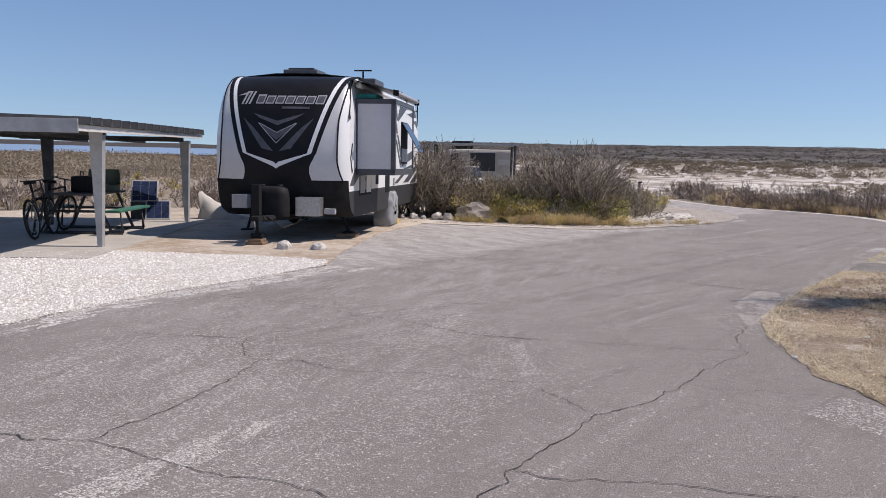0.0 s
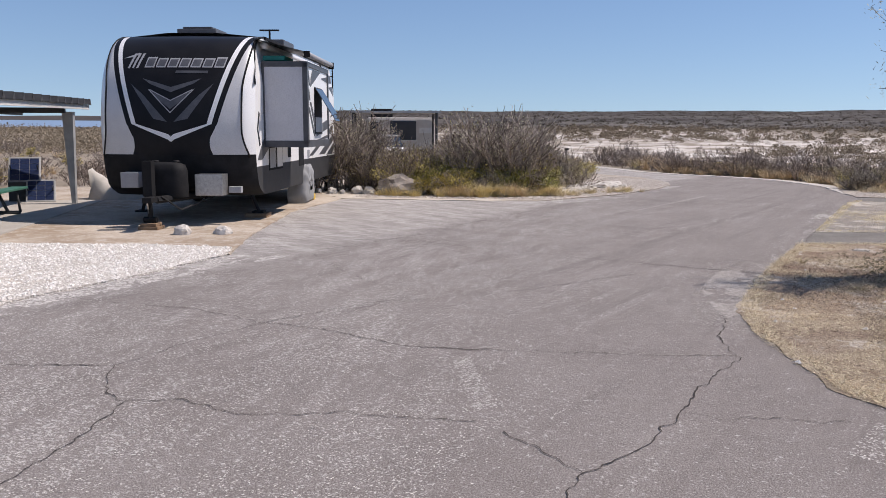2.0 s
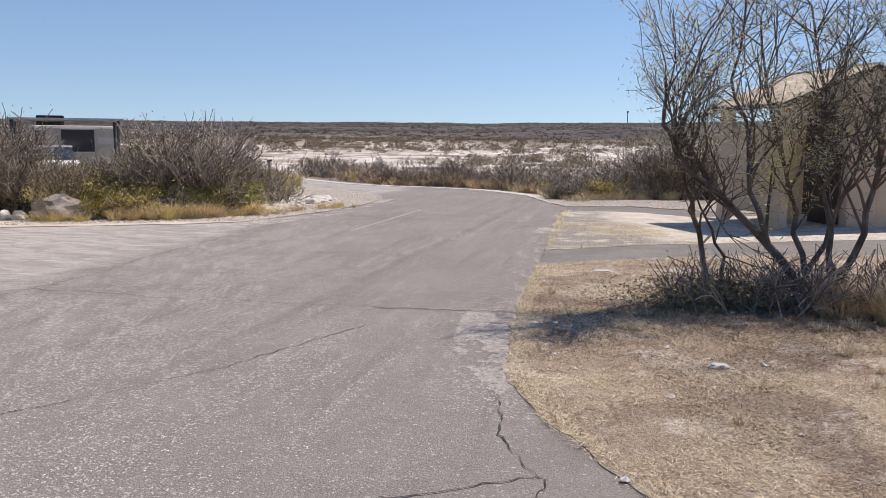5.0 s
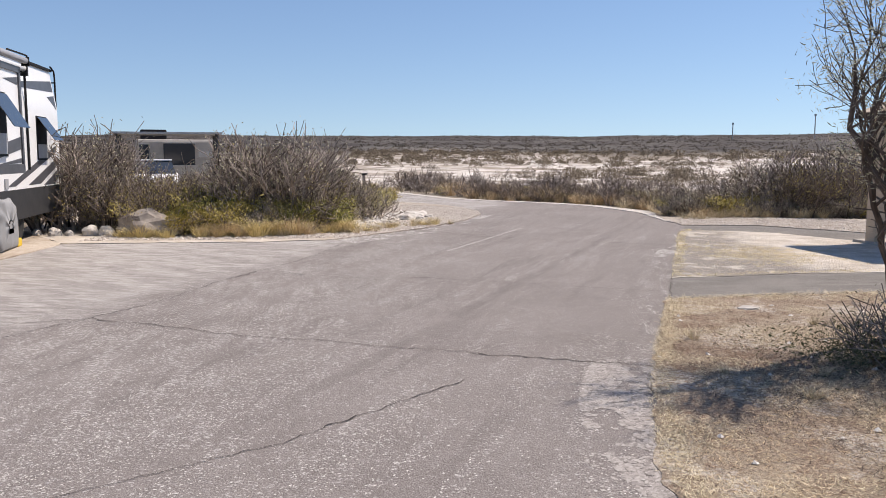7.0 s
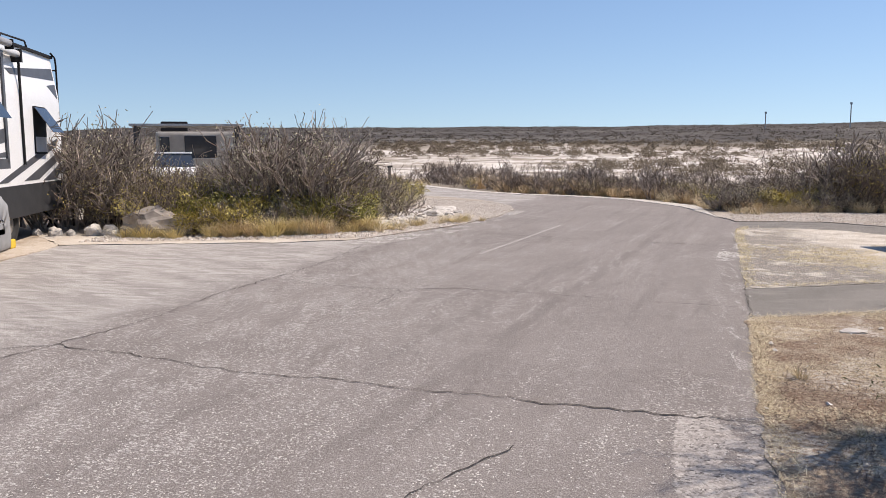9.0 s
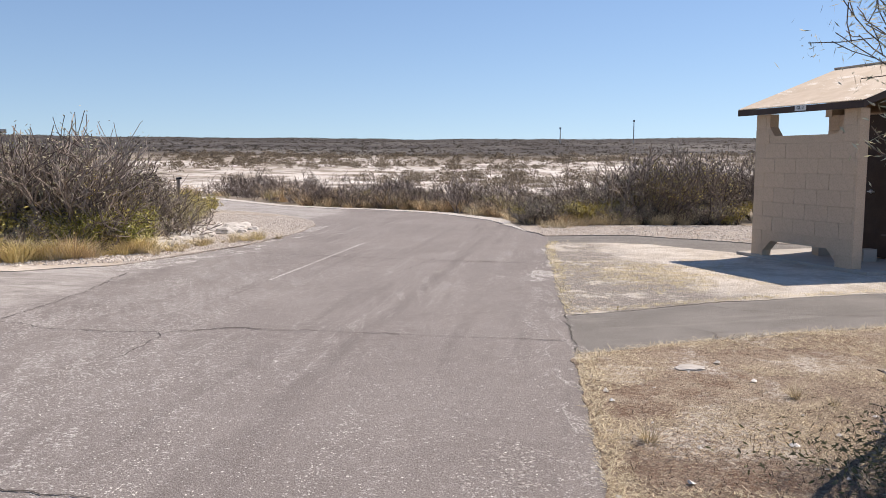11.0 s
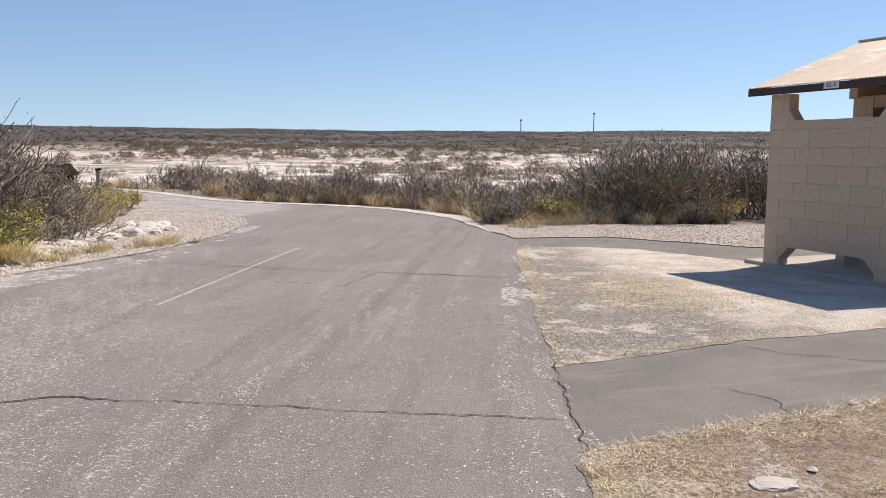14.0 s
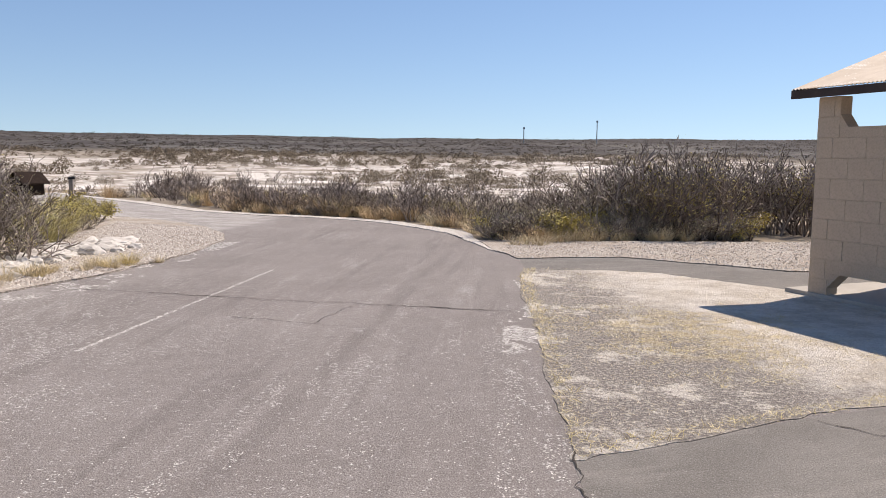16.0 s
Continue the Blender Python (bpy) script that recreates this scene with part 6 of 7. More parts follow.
NEAR = ROAD_RIGHT + PATH_NEAR + [(30, 13), (30, -14)]
TRI = PATH_FAR + TRI_LEFT + PATH2_NEAR + [(13, 16.2)]
patchy = lambda lo, k, s: (lambda x, y: noise.noise((x * k, y * k, s)) > lo)
strewn("dry_grass", NEAR, (0.7, 5.5, 2.5, 12), 76000, STRAW, 0.025, 0.008, "short dry straw lying on the verge", 0.35, patchy(-0.02, 1.5, 2), 1)
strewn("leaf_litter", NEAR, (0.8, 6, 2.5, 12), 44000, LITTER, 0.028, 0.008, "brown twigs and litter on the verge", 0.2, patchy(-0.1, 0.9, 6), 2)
strewn("dry_grass", TRI, (1.9, 7, 12, 18.6), 4000, STRAW, 0.035, 0.008, "thin dry straw on chalky ground", 0.35, patchy(0.0, 0.8, 12), 3)
gilded = lambda x, y: math.hypot(x - 3.6, (y - 14.6) * 0.7) + 0.7 * noise.noise((x * 2, y * 2, 40)) + 0.9 * noise.noise((x * 6, y * 6, 41)) < 0.75
strewn("dry_grass", TRI, (2, 6, 12.5, 17.5), 3400, YELLOWGRASS, 0.035, 0.008, "golden dry grass on chalky ground", 0.5, gilded, 13)
strewn("rust_grass", NEAR, (1, 6, 3, 9), 20000, REDGRASS, 0.026, 0.008, "reddish dry grass on the verge", 0.4, patchy(0.05, 0.7, 16), 4)

# mulch laid thicker and darker, partly in place of the tree's shade
strewn("leaf_litter", NEAR, (1.7, 5.0, 3.6, 7.4), 26000, SHADELITTER, 0.03, 0.008, "dark mulch of twigs and painted tree shade on the verge", 0.25, patchy(-0.05, 1.2, 31), 14)
FRINGE = ROAD_RIGHT[3:] + PATH_NEAR[:4] + PATH_FAR[1:] + TRI_LEFT
near_edge = lambda x, y: min(math.dist((x, y), (p[0] + (q[0] - p[0]) * t, p[1] + (q[1] - p[1]) * t)) for p, q in zip(FRINGE, FRINGE[1:]) for t in (0, 0.1, 0.2, 0.3, 0.4, 0.5, 0.6, 0.7, 0.8, 0.9)) < 0.15
# litter gathered round the trunks, its dark colour partly the crown's shade
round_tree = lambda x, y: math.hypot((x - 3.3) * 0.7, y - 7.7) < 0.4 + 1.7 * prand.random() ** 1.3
strewn("leaf_litter", NEAR, (1.2, 5.6, 5, 10.5), 34000, SHADELITTER, 0.032, 0.008, "dark brown leaf litter and painted shade round the tree", 0.45, round_tree, 8)
strewn("edge_grass", NEAR, (0.7, 5.5, 3, 12), 5200, STRAW, 0.05, 0.006, "pale dry grass fringe along the asphalt", 0.5, near_edge, 6)
strewn("edge_grass", TRI, (1.9, 6.5, 12, 18.6), 2600, YELLOWGRASS, 0.04, 0.006, "pale dry grass fringe along the path", 0.5, near_edge, 7)


# loose stones
def stones(name, poly, box, count, lo, hi, z, label, seed, keep=lambda x, y: True, mat=STONE):
    rnd = random.Random(seed)
    g = Geo()
    made = 0
    while made < count:
        x, y = rnd.uniform(box[0], box[1]), rnd.uniform(box[2], box[3])
        if not inside((x, y), poly) or not keep(x, y):
            continue
        made += 1
        s = rnd.uniform(lo, hi)
        k = len(g.v)
        t = rnd.uniform(0, 6.283)
        for i in range(5):
            w = t + i * 1.2566
            e = s * rnd.uniform(0.7, 1.2)
            g.v.append((x + math.cos(w) * e, y + math.sin(w) * e, z + s * rnd.uniform(0.0, 0.3)))
        g.v.append((x + rnd.gauss(0, s * 0.2), y + rnd.gauss(0, s * 0.2), z + s * rnd.uniform(0.6, 1.0)))
        for i in range(5):
            g.f.append((k + i, k + (i + 1) % 5, k + 5))
            g.m.append(0)
    return tagged(part(name, g, mat), label, "stones", "", "stuff")


GPOLY = DRIVE_LEFT[2:6] + [(-5.3, -3), (-16, -3), (-16, 3.5), (-9.67, 5.64), (-8.79, 6.71), (-6.43, 7.43), (-5.25, 7.63)]
stones("gravel_stones", GPOLY, (-11, -4.8, 1.0, 7.7), 16000, 0.008, 0.023, 0.018, "loose white limestone gravel", 1)
stones("gravel_stones", INNER[5:11] + [(-2.2, 18.6), (-3.3, 20.5), (-3.5, 23.5), (-3.4, 26.2)], (-4, -0.7, 18, 27), 9000, 0.008, 0.026, 0.018, "loose pale gravel on the island tip", 2, mat=TANSTONE)
stones("gravel_stones", PATH2_FAR + [(3.38, 20.7), (4.2, 22.0), (8.3, 21.6), (14, 21.5)], (3, 10, 17.5, 22), 5000, 0.010, 0.027, 0.013, "loose pale gravel beside the path", 3, mat=TANSTONE)
stones("gravel_stones", [(-7.3, 15.3), (-3.0, 16.3), (-1.8, 18.6), (-2.4, 19.2), (-3.6, 17.3), (-7.3, 16.3)], (-7.5, -1.5, 15, 19.5), 2600, 0.009, 0.035, 0.012, "loose pale stones along the island edge", 5, mat=TANSTONE)
stones("verge_stones", NEAR, (0.9, 5, 3, 11.5), 90, 0.01, 0.03, 0.010, "scattered small pale stones", 4)


def boulder(x, y, w, d, h, seed, label="pale limestone rock beside the drive", turn=0.0, mat=ROCK):
    bm = bmesh.new()
    bmesh.ops.create_icosphere(bm, subdivisions=3, radius=1.0)
    for v in bm.verts:
        q = v.co * (1 + 0.28 * noise.noise(v.co * 1.6 + Vector((seed, 0, 0))) + 0.10 * noise.noise(v.co * 5 + Vector((0, seed, 0))))
        v.co = Vector((q.x * w / 2, q.y * d / 2, max(-0.1, q.z * h * 0.62 + h * 0.30)))
    me = bpy.data.meshes.new("rock")
    bm.to_mesh(me)
    bm.free()
    me.materials.append(mat)
    ob = new("rock", me)
    ob.matrix_basis = pose(x, y, 0.0, 0, 0, turn)
    return tagged(ob, label, "rock", "island rocks")


boulder(-6.55, 16.4, 1.2, 0.7, 0.50, 1, "large grey limestone boulder in dry grass", mat=plain("grey_rock", (0.24, 0.205, 0.175), (0.36, 0.32, 0.28), 4, 0.95, bump=1.0, fine=14))
for k in range(9):
    plant("yellow", -6.9 + 0.11 * k, 16.05 + prand.uniform(-0.05, 0.1), prand.uniform(0.4, 0.75), group="yellow grass")
srnd = random.Random(9)
for x, y, s in ((-8.2, 16.2, 0.2), (-7.95, 16.25, 0.14), (-7.6, 16.35, 0.26), (-7.3, 16.35, 0.24), (-8.6, 16.3, 0.16), (-5.6, 16.5, 0.2), (-7.15, 16.2, 0.15)):
    boulder(x, y, s * 1.2, s, s * 0.85, srnd.random() * 9, turn=srnd.uniform(0, 180))
for k in range(85):
    t = srnd.random()
    boulder(-3.25 + 0.75 * t + srnd.gauss(0, 0.2), 18.2 + 3.4 * t + srnd.gauss(0, 0.35), *[srnd.uniform(0.15, 0.6), srnd.uniform(0.12, 0.4), srnd.uniform(0.07, 0.17)], srnd.random() * 9, "white broken limestone rock at the island edge", srnd.uniform(0, 180))
boulder(-6.66, 8.5, 0.26, 0.2, 0.16, 3.3, "white stone on the pad")
boulder(-6.15, 8.75, 0.26, 0.2, 0.14, 5.1, "white stone on the pad")
boulder(2.2, 6.2, 0.13, 0.09, 0.04, 2.0, "pale flat stone in the dry grass")
boulder(2.3, 10.2, 0.2, 0.14, 0.03, 4.0, "pale flat stone in the dry grass")


# ---- picnic shelter and what stands under it ----
GALV = plain("galvanised_steel", (0.36, 0.36, 0.36), (0.48, 0.48, 0.47), 4, 0.55, 0.35, bump=0.1)
WHITESTEEL = plain("weathered_white_steel", (0.58, 0.57, 0.54), (0.68, 0.67, 0.64), 4, 0.6)
DARKSTEEL = plain("dark_painted_steel", (0.045, 0.045, 0.047), (0.075, 0.075, 0.075), 4, 0.6)
GREENPAINT = plain("green_bench_paint", (0.035, 0.13, 0.085), (0.055, 0.17, 0.115), 5, 0.5)
CANVAS = plain("grey_canvas", (0.42, 0.40, 0.36), (0.52, 0.49, 0.45), 5, 0.9, bump=0.4)
SOLAR = plain("solar_cells", (0.02, 0.03, 0.075), (0.03, 0.045, 0.10), 14, 0.15, spec=0.6)
GREENCASE = plain("olive_green_case", (0.08, 0.105, 0.075), (0.11, 0.135, 0.10), 6, 0.5)

SHED = Matrix.Translation((-9.09, 7.0, 0.0)) @ Matrix.Rotation(math.atan2(0.475, 0.88), 4, "Z")
shelter = thing("picnic_shelter", SHED, "open picnic shelter with grey posts and a ribbed metal roof", "shelter")
for x, y in ((0.0, 0.0), (0.0, 5.37), (-2.47, 4.1), (-2.47, -1.0)):
    g = Geo()
    k = len(g.v)
    for z, w, d in ((0.0, 0.05, 0.06), (1.84, 0.135, 0.08)):
        g.v += [(x - w, y - d, z), (x + w * 0.55, y - d, z), (x + w * 0.55, y + d, z), (x - w, y + d, z)]
    for i in range(4):
        g.f.append((i, (i + 1) % 4, 4 + (i + 1) % 4, 4 + i))
    g.f += [(3, 2, 1, 0), (4, 5, 6, 7)]
    g.m = [0] * 6
    part("post", g, GALV if x > -1 else DARKSTEEL, shelter, bevel=0.006)
X0, X1, Y0, Y1 = -3.3, 0.16, -1.25, 6.2


def pitch(x, y):
    return 1.86 + 0.012 * y - 0.02 * x


g = Geo()
g.box(X1 - 0.05, Y0, 1.83, X1, Y1, 1.92)
for i in range(0, len(g.v)):
    x, y, z = g.v[i]
    g.v[i] = (x, y, z + 0.012 * y)
part("edge_beam", g, WHITESTEEL, shelter, "pale steel edge beam", bevel=0.004)
g = Geo()
g.box(X0, Y0 - 0.03, 1.79, X1, Y0, 1.99)
part("end_fascia", g, GALV, shelter, "grey end fascia", bevel=0.004)
for x in (-2.5, -1.2):
    g = Geo()
    g.box(x, Y0, 1.78, x + 0.06, Y1, 1.88)
    part("purlin", g, DARKSTEEL, shelter)
for y in (0.0, 4.7):
    g = Geo()
    g.box(X0, y - 0.04, 1.80, X1 - 0.06, y + 0.04, 1.90)
    part("rafter", g, DARKSTEEL, shelter)
g = Geo()
ribs = 17
step = (Y1 - Y0) / ribs
for i in range(ribs):
    y = Y0 + i * step
    line = [(y, 0.0), (y + step * 0.70, 0.0), (y + step * 0.83, 0.115), (y + step * 0.87, 0.115), (y + step, 0.0)]
    for (a, p), (b, q) in zip(line, line[1:]):
        for d, flip in ((0.075, False), (0.069, True)):
            f = [(X0, a, pitch(X0, a) + p + d), (X1 + 0.04, a, pitch(X1, a) + p + d), (X1 + 0.04, b, pitch(X1, b) + q + d), (X0, b, pitch(X0, b) + q + d)]
            # sloping rib sides take the dark colour for the shade on them
            g.quad(*(f[::-1] if flip else f), mat=1 if p or q else 0)
# dark end pieces stand for the shadow inside the open ribs
for i in range(ribs):
    y = Y0 + i * step
    z = pitch(X1, y) + 0.07
    g.quad((X1 + 0.045, y + step * 0.70, z), (X1 + 0.045, y + step, z), (X1 + 0.045, y + step * 0.87, z + 0.115), (X1 + 0.045, y + step * 0.83, z + 0.115), mat=1)
part("roof_sheet", g, [GALV, DARKSTEEL], shelter, "ribbed galvanised roof sheet, rib shade in dark colour")
sheet("shelter_slab", [tuple((SHED @ Vector(p)).xy) for p in ((-3.4, -1.5, 0), (0.35, -1.5, 0), (0.35, 6.2, 0), (-3.4, 6.2, 0))], 0.03, CONCRETE, 0.3, 0.02, 60.0, 0.06, "worn concrete slab under the shelter")


def at_shed(x, y, turn=0.0, z=0.03):
    return SHED @ pose(x, y, z, 0, 0, turn)


table = thing("picnic_table", at_shed(-1.15, 2.7), "steel picnic table with green benches", "table")
g = Geo()
g.box(-0.37, -0.92, 0.72, 0.37, 0.92, 0.76)
part("tabletop", g, DARKSTEEL, table, "dark slatted tabletop", bevel=0.008)
for s in (-1, 1):
    g = Geo()
    g.box(s * 0.72 - 0.13, -0.92, 0.42, s * 0.72 + 0.13, 0.92, 0.46)
    part("bench", g, GREENPAINT, table, "green bench board", bevel=0.008)
    g = Geo()
    g.tube([(-0.80, s * 0.62, 0.03), (-0.60, s * 0.62, 0.03), (-0.30, s * 0.62, 0.72)], 0.028, 8)
    g.tube([(0.80, s * 0.62, 0.03), (0.60, s * 0.62, 0.03), (0.30, s * 0.62, 0.72)], 0.028, 8)
    g.tube([(-0.80, s * 0.62, 0.03), (0.80, s * 0.62, 0.03)], 0.028, 8)
    g.tube([(-0.80, s * 0.62, 0.03), (-0.76, s * 0.62, 0.42), (0.76, s * 0.62, 0.42), (0.80, s * 0.62, 0.03)], 0.026, 8)
    part("leg_frame", g, DARKSTEEL, table, smooth=True)
stove = thing("camp_stove", at_shed(-1.05, 3.2, 20, 0.79), "open olive green camp stove on the table", "stove")
g = Geo()
g.box(-0.28, -0.18, 0, 0.28, 0.18, 0.12)
part("case", g, GREENCASE, stove, bevel=0.012)
g = Geo()
g.box(-0.28, 0.16, 0.12, 0.28, 0.19, 0.42)
g.box(-0.29, -0.02, 0.12, -0.27, 0.19, 0.36)
g.box(0.27, -0.02, 0.12, 0.29, 0.19, 0.36)
part("lid", g, GREENCASE, stove, bevel=0.006)
bag = thing("bag", at_shed(-1.2, 2.45, 8, 0.79), "dark soft bag on the table", "bag")
g = Geo()
g.box(-0.16, -0.22, 0, 0.16, 0.22, 0.30)
part("pouch", g, MATTE, bag, bevel=0.05)
g = Geo()
g.tube([(0, -0.12, 0.29), (0, -0.10, 0.38), (0, 0.10, 0.38), (0, 0.12, 0.29)], 0.012, 6)
part("strap", g, DARKSTEEL, bag)


def bicycle(m, label):
    """x is along the bicycle, z up."""
    bike = thing("bicycle", m, label, "bicycle", "parked bicycles")
    for x in (-0.53, 0.53):
        g = Geo()
        g.ring((x, 0, 0.345), (0, 1, 0), 0.325, 0.024, 32, 8)
        wheel = part("wheel", g, RUBBER, bike, "black tyre", smooth=True)
        g = Geo()
        g.ring((x, 0, 0.345), (0, 1, 0), 0.295, 0.010, 28, 6)
        g.tube([(x, -0.04, 0.345), (x, 0.04, 0.345)], 0.02, 8)
        for i in range(12):
            w = i * math.pi / 6
            g.tube([(x, 0.02 * (-1) ** i, 0.345), (x + 0.29 * math.cos(w), 0, 0.345 + 0.29 * math.sin(w))], 0.0018, 3)
        part("rim", g, GALV, wheel)
    g = Geo()
    crank, seat, head, lower = (-0.08, 0, 0.30), (-0.22, 0, 0.80), (0.33, 0, 0.86), (0.37, 0, 0.74)
    for a, b, r in ((crank, seat, 0.016), (seat, head, 0.018), (crank, lower, 0.022), (head, lower, 0.02), (crank, (-0.53, 0, 0.345), 0.011), (seat, (-0.53, 0, 0.345), 0.010)):
        g.tube([a, b], r, 8)
    part("frame", g, DARKSTEEL, bike, smooth=True)
    g = Geo()
    for s in (-0.05, 0.05):
        g.tube([(0.37, s, 0.74), (0.53, s, 0.345)], 0.012, 6)
    part("fork", g, DARKSTEEL, bike)
    g = Geo()
    g.tube([(0.33, 0, 0.86), (0.29, 0, 1.0)], 0.014, 6)
    g.tube([(0.24, -0.32, 1.02), (0.31, -0.1, 1.0), (0.31, 0.1, 1.0), (0.24, 0.32, 1.02)], 0.013, 6)
    part("handlebar", g, DARKSTEEL, bike, smooth=True)
    g = Geo()
    g.tube([(-0.22, 0, 0.8), (-0.25, 0, 0.95)], 0.013, 6)
    g.box(-0.38, -0.07, 0.94, -0.12, 0.07, 1.0)
    part("saddle", g, MATTE, bike, bevel=0.025)
    g = Geo()
    g.ring((-0.08, 0.03, 0.30), (0, 1, 0), 0.09, 0.008, 20, 5)
    g.tube([(-0.08, 0.06, 0.30), (0.02, 0.06, 0.16)], 0.012, 5)
    g.tube([(-0.08, -0.06, 0.30), (-0.18, -0.06, 0.44)], 0.012, 5)
    part("crank", g, DARKSTEEL, bike)
    return bike


bicycle(at_shed(-1.75, 2.3, 84) @ pose(0, 0, 0, 9, 0, 0), "dark mountain bicycle leaning beside the picnic table")
bicycle(at_shed(-1.5, 1.5, 96) @ pose(0, 0, 0, -9, 0, 0), "second dark bicycle standing beside the first")


def solar_panel(m, w, h, tilt, label):
    panel = thing("solar_panel", m, label, "solar panel", "portable solar panels")
    lean = Matrix.Rotation(radians(tilt), 4, "X")
    g = Geo()
    g.box(-w / 2, -0.015, 0, w / 2, 0.015, h)
    frame_part = part("panel_frame", g, GALV, panel, "aluminium frame", bevel=0.004, at=lean)
    g = Geo()
    for i in range(3):
        for j in range(4):
            a, b = -w / 2 + 0.03 + (w - 0.06) * i / 3, 0.03 + (h - 0.06) * j / 4
            g.box(a + 0.004, -0.020, b + 0.004, a + (w - 0.06) / 3 - 0.004, -0.0165, b + (h - 0.06) / 4 - 0.004)
    part("cell_sheet", g, SOLAR, frame_part, "dark blue solar cells")
    g = Geo()
    for s in (-1, 1):
        g.tube([(s * w * 0.42, 0.0, h * 0.7 * math.cos(radians(tilt))), (s * w * 0.42, -h * 0.7 * math.sin(radians(tilt)) + 0.0 if tilt > 0 else h * 0.9, 0.0)], 0.014, 6)
        g.tube([(s * w * 0.42, 0.0, 0.02), (s * w * 0.42, h * 0.85, 0.02), (s * w * 0.42, h * 0.4, h * 0.55)], 0.014, 6)
    part("prop", g, DARKSTEEL, panel)
    return panel


face = pose(0, 0, 0, 0, 0, 40)
solar_panel(Matrix.Translation((-13.0, 11.8, 0.42)) @ face, 0.6, 0.6, -35, "tilted portable solar panel on a dark stand")
g = Geo()
g.box(-0.3, -0.05, -0.4, 0.3, 0.45, 0.0)
tagged(part("crate", g, DARKSTEEL, bevel=0.01, at=Matrix.Translation((-13.0, 11.8, 0.42)) @ face), "dark crate under the solar panel", "crate")
solar_panel(Matrix.Translation((-12.55, 11.75, 0.03)) @ face, 0.55, 0.5, -30, "small portable solar panel leaning on the ground")
g = Geo()
rows = []
for i in range(13):
    t = i / 12
    w = 0.30 * math.sin(math.pi * min(1, 0.12 + t * 0.95)) + 0.05
    h = 0.62 * (1 - t) ** 1.3 + 0.05
    rows.append([(t * 1.15 + 0.04 * math.sin(j * 2.1 + i), math.cos(math.pi * j / 8) * w, math.sin(math.pi * j / 8) * h) for j in range(9)])
for a, b in zip(rows, rows[1:]):
    for j in range(8):
        g.quad(a[j], a[j + 1], b[j + 1], b[j])
g.quad(*rows[0])
g.quad(*rows[-1][::-1])
tagged(part("tarp", g, CANVAS, smooth=True, at=pose(-12.3, 12.9, 0.01, 0, 0, 25)), "slumped pale grey canvas tarp on the ground", "tarp")

# ---- farther things ----
far_shelter = thing("picnic_shelter", pose(-14.2, 34.7, -0.1, 0, 0, 24), "distant open shelter with a flat grey roof", "shelter")
g = Geo()
g.box(-2.2, -1.3, 2.42, 2.0, 1.3, 2.50)
part("roof_sheet", g, GALV, far_shelter, "flat ribbed grey roof")
for x in (-2.0, 1.8):
    for y in (-1.1, 1.1):
        g = Geo()
        g.tube([(x, y, 0), (x, y, 2.43)], [0.05, 0.07], 8)
        part("post", g, DARKSTEEL, far_shelter)
VANPAINT = plain("beige_van_paint", (0.50, 0.46, 0.41), (0.58, 0.54, 0.485), 3, 0.5)
camper = thing("camper_van", pose(-15.2, 37.6, 0.05, 0, 0, 24), "pale beige camper parked behind the far shelter", "camper")
g = Geo()
g.box(-1.7, -1.0, 0.45, 1.7, 1.0, 2.12)
part("body", g, VANPAINT, camper, bevel=0.12)
g = Geo()
g.box(-1.5, -0.4, 2.12, -0.4, 0.4, 2.56)
part("air_conditioner", g, MATTE, camper, "black roof air conditioner", bevel=0.06)
for x0, x1, z0, z1 in ((-1.55, -1.15, 1.0, 1.9), (-0.55, 0.75, 1.0, 1.95)):
    g = Geo()
    g.box(x0, -1.03, z0, x1, -1.005, z1)
    window_part = part("window", g, TINT, camper, bevel=0.02)
    for z in (z0 - 0.04, z1):
        g = Geo()
        g.box(x0 - 0.04, -1.035, z, x1 + 0.04, -1.004, z + 0.04)
        part("window_frame", g, WHITESTEEL, window_part)
g = Geo()
g.box(0.9, -1.02, 1.35, 1.55, -1.004, 1.62)
part("side_stripe", g, WHITESTEEL, camper, "white band")
for x in (-1.0, 1.0):
    g = Geo()
    g.ring((x, -0.9, 0.32), (0, 1, 0), 0.22, 0.10, 24, 8)
    part("wheel", g, RUBBER, camper, smooth=True)

car = thing("car", pose(-13.3, 31.2, -0.1, 0, 0, 24), "white car parked behind the shrubs", "car")
rows = []
for y, z0, z1, w in ((-2.1, 0.3, 0.62, 0.72), (-1.95, 0.25, 0.80, 0.84), (-0.9, 0.25, 0.92, 0.88), (1.6, 0.25, 0.95, 0.88), (2.1, 0.3, 0.82, 0.80)):
    rows.append([(-w, y, z0), (w, y, z0), (w, y, z1 - 0.1), (w - 0.12, y, z1), (-w + 0.12, y, z1), (-w, y, z1 - 0.1)])
g = Geo()
for p, q in zip(rows, rows[1:]):
    for j in range(6):
        k = (j + 1) % 6
        g.quad(p[j], p[k], q[k], q[j])
g.quad(*rows[0][::-1])
g.quad(*rows[-1])
part("body", g, WHITE, car, bevel=0.03)
g = Geo()
foot = [(-0.78, -0.95), (0.78, -0.95), (0.78, 1.75), (-0.78, 1.75)]
top = [(-0.60, -0.25), (0.60, -0.25), (0.60, 1.2), (-0.60, 1.2)]
for j in range(4):
    k = (j + 1) % 4
    g.quad((*foot[j], 0.9), (*foot[k], 0.9), (*top[k], 1.38), (*top[j], 1.38))
part("glasshouse", g, TINT, car, "dark car windows")
g = Geo()
g.box(-0.64, -0.32, 1.37, 0.64, 1.26, 1.43)
part("roof", g, WHITE, car, bevel=0.025)
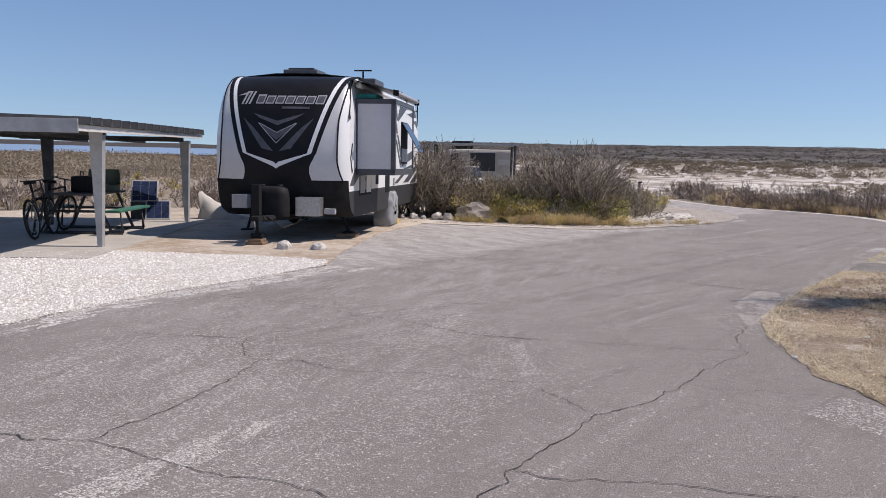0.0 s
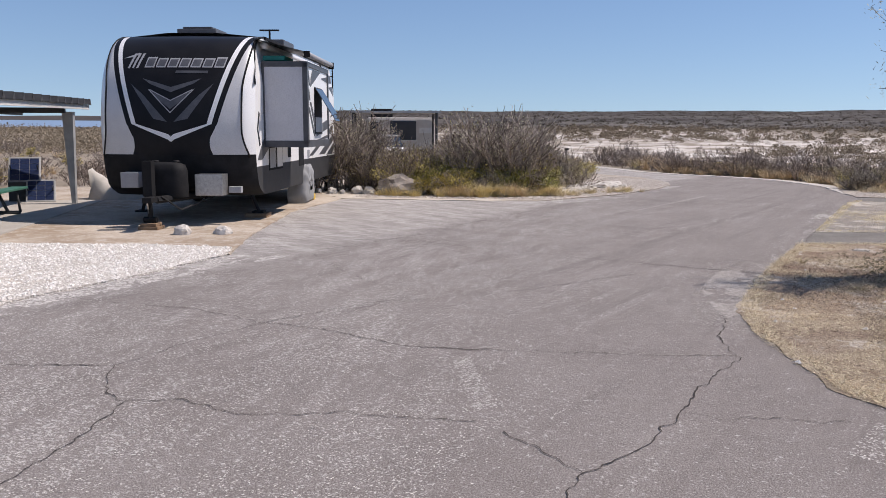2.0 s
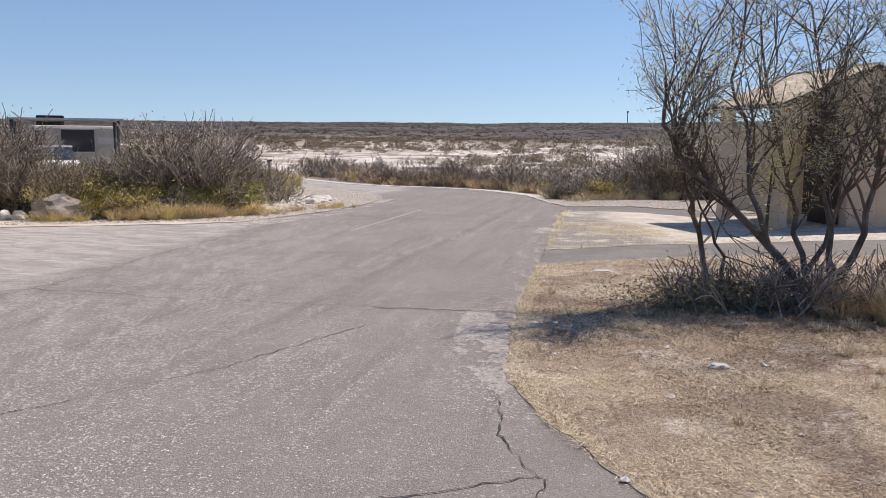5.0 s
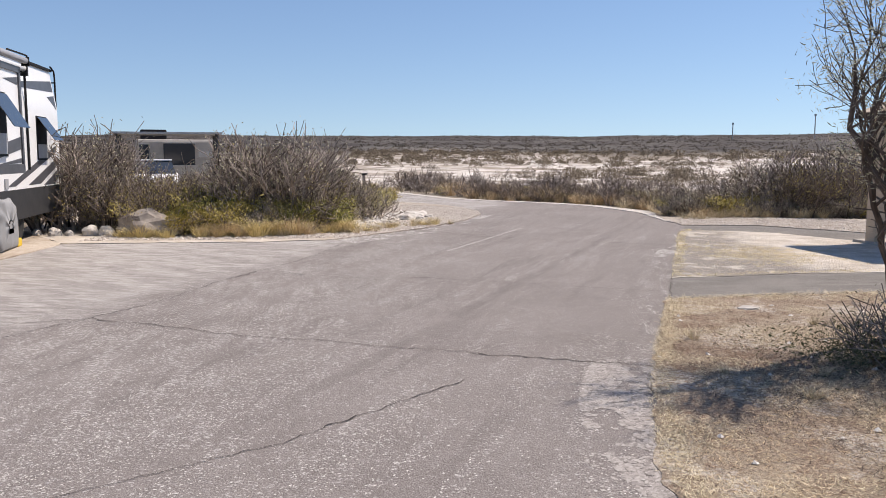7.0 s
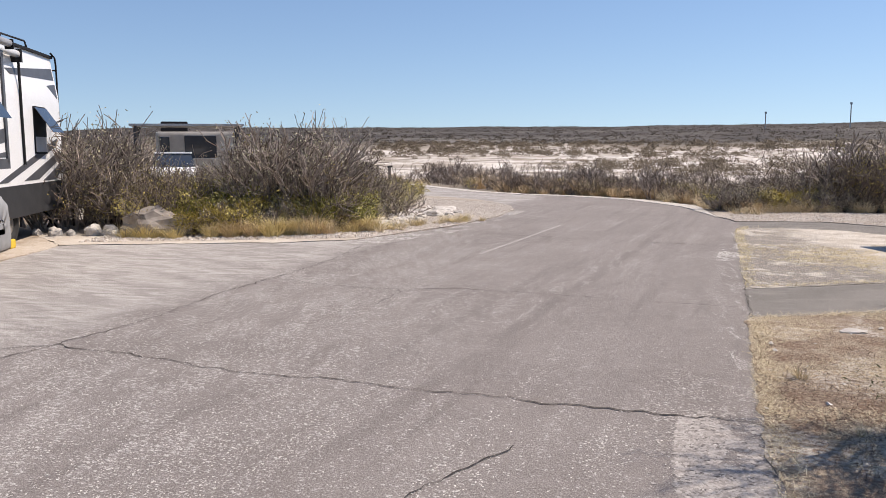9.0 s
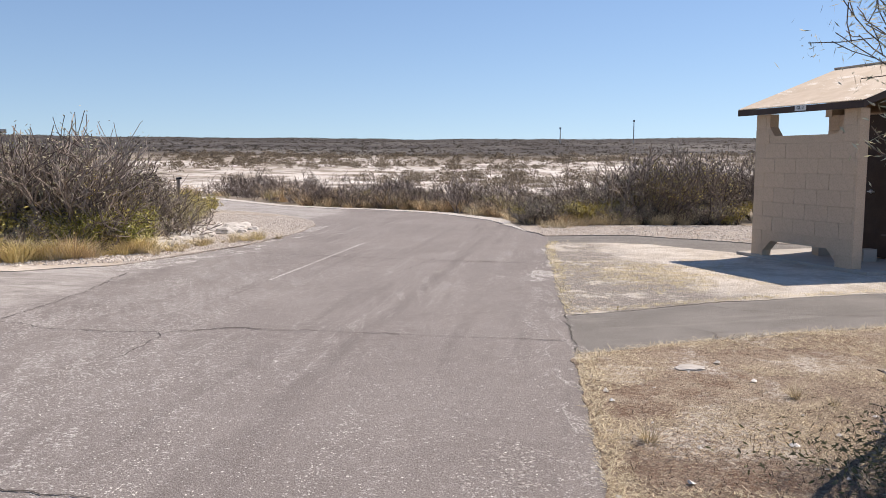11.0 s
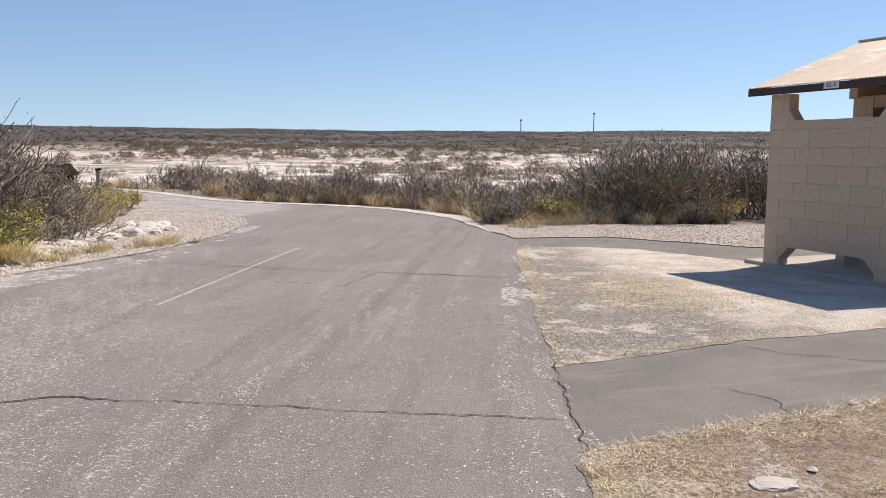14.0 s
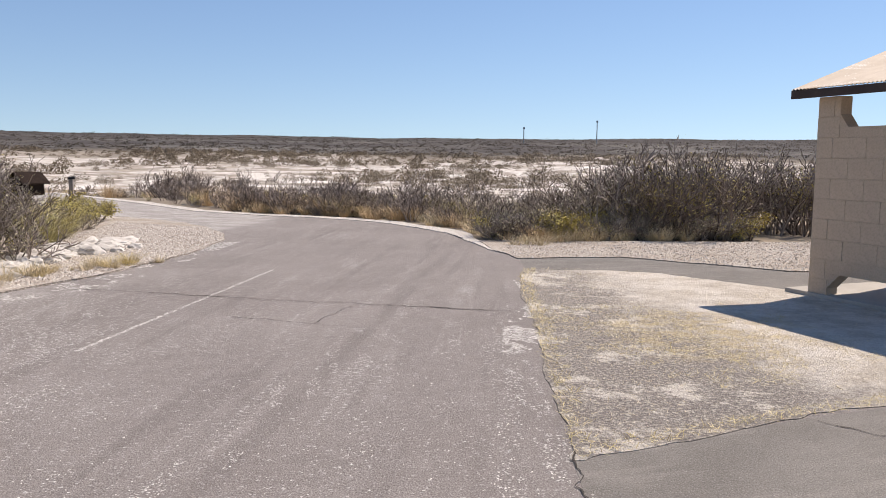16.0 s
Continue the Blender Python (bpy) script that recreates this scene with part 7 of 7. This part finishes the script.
for x in (-0.78, 0.78):
    for y in (-1.3, 1.35):
        g = Geo()
        g.ring((x, y, 0.31), (1, 0, 0), 0.21, 0.10, 24, 8)
        part("wheel", g, RUBBER, car, smooth=True)
for x in (-0.55, 0.55):
    g = Geo()
    g.box(x - 0.16, -2.06, 0.58, x + 0.16, -1.96, 0.70)
    part("headlight", g, LIGHTGREY, car, bevel=0.02)

NOTICE = plain("weathered_dark_brown_wood", (0.020, 0.013, 0.010), (0.034, 0.022, 0.017), 6, 0.9, spec=0.1)
board = thing("notice_board", pose(-5.6, 27.6, 0.1, 0, 0, 68) @ Matrix.Diagonal((1, 1, 1.12, 1)), "small dark brown roofed notice board in bushes", "notice board")
g = Geo()
g.box(-0.05, -0.04, -0.1, 0.05, 0.04, 0.55)
part("post", g, NOTICE, board)
g = Geo()
g.box(-0.32, -0.16, 0.36, 0.32, 0.16, 0.62)
part("panel", g, NOTICE, board, bevel=0.006)
g = Geo()
for s in (-1, 1):
    q = [(-0.42, s * 0.24, 0.60), (0.42, s * 0.24, 0.60), (0.42, 0, 0.82), (-0.42, 0, 0.82)]
    g.quad(*(q if s < 0 else q[::-1]))
    q = [(p[0], p[1], p[2] - 0.02) for p in q]
    g.quad(*(q[::-1] if s < 0 else q))
part("roof", g, NOTICE, board)
marker = thing("marker_post", pose(-4.9, 28.3, 0.0), "grey wooden marker post with a dark cap", "post")
g = Geo()
g.box(-0.045, -0.045, 0, 0.045, 0.045, 0.84)
part("post", g, plain("grey_wood", (0.22, 0.19, 0.165), (0.33, 0.29, 0.26), 8, 0.9, bump=0.5), marker, bevel=0.006)
g = Geo()
g.tube([(-0.06, 0, 0.86), (0.09, 0, 0.88)], [0.035, 0.03], 8)
part("cap", g, INK, marker)
for x, y, z0, z1 in ((97.5, 392, 8, 17.0), (131, 383, 8, 20.3)):
    mast = thing("radio_mast", pose(x, y, z0), "thin pale mast on the far hill", "mast", "far masts")
    g = Geo()
    g.tube([(0, 0, 0), (0, 0, z1 - z0)], [0.28, 0.2], 6)
    part("pole", g, GALV, mast)
    g = Geo()
    g.box(-0.4, -0.3, z1 - z0 - 0.9, 0.4, 0.3, z1 - z0)
    part("aerial", g, GALV, mast)
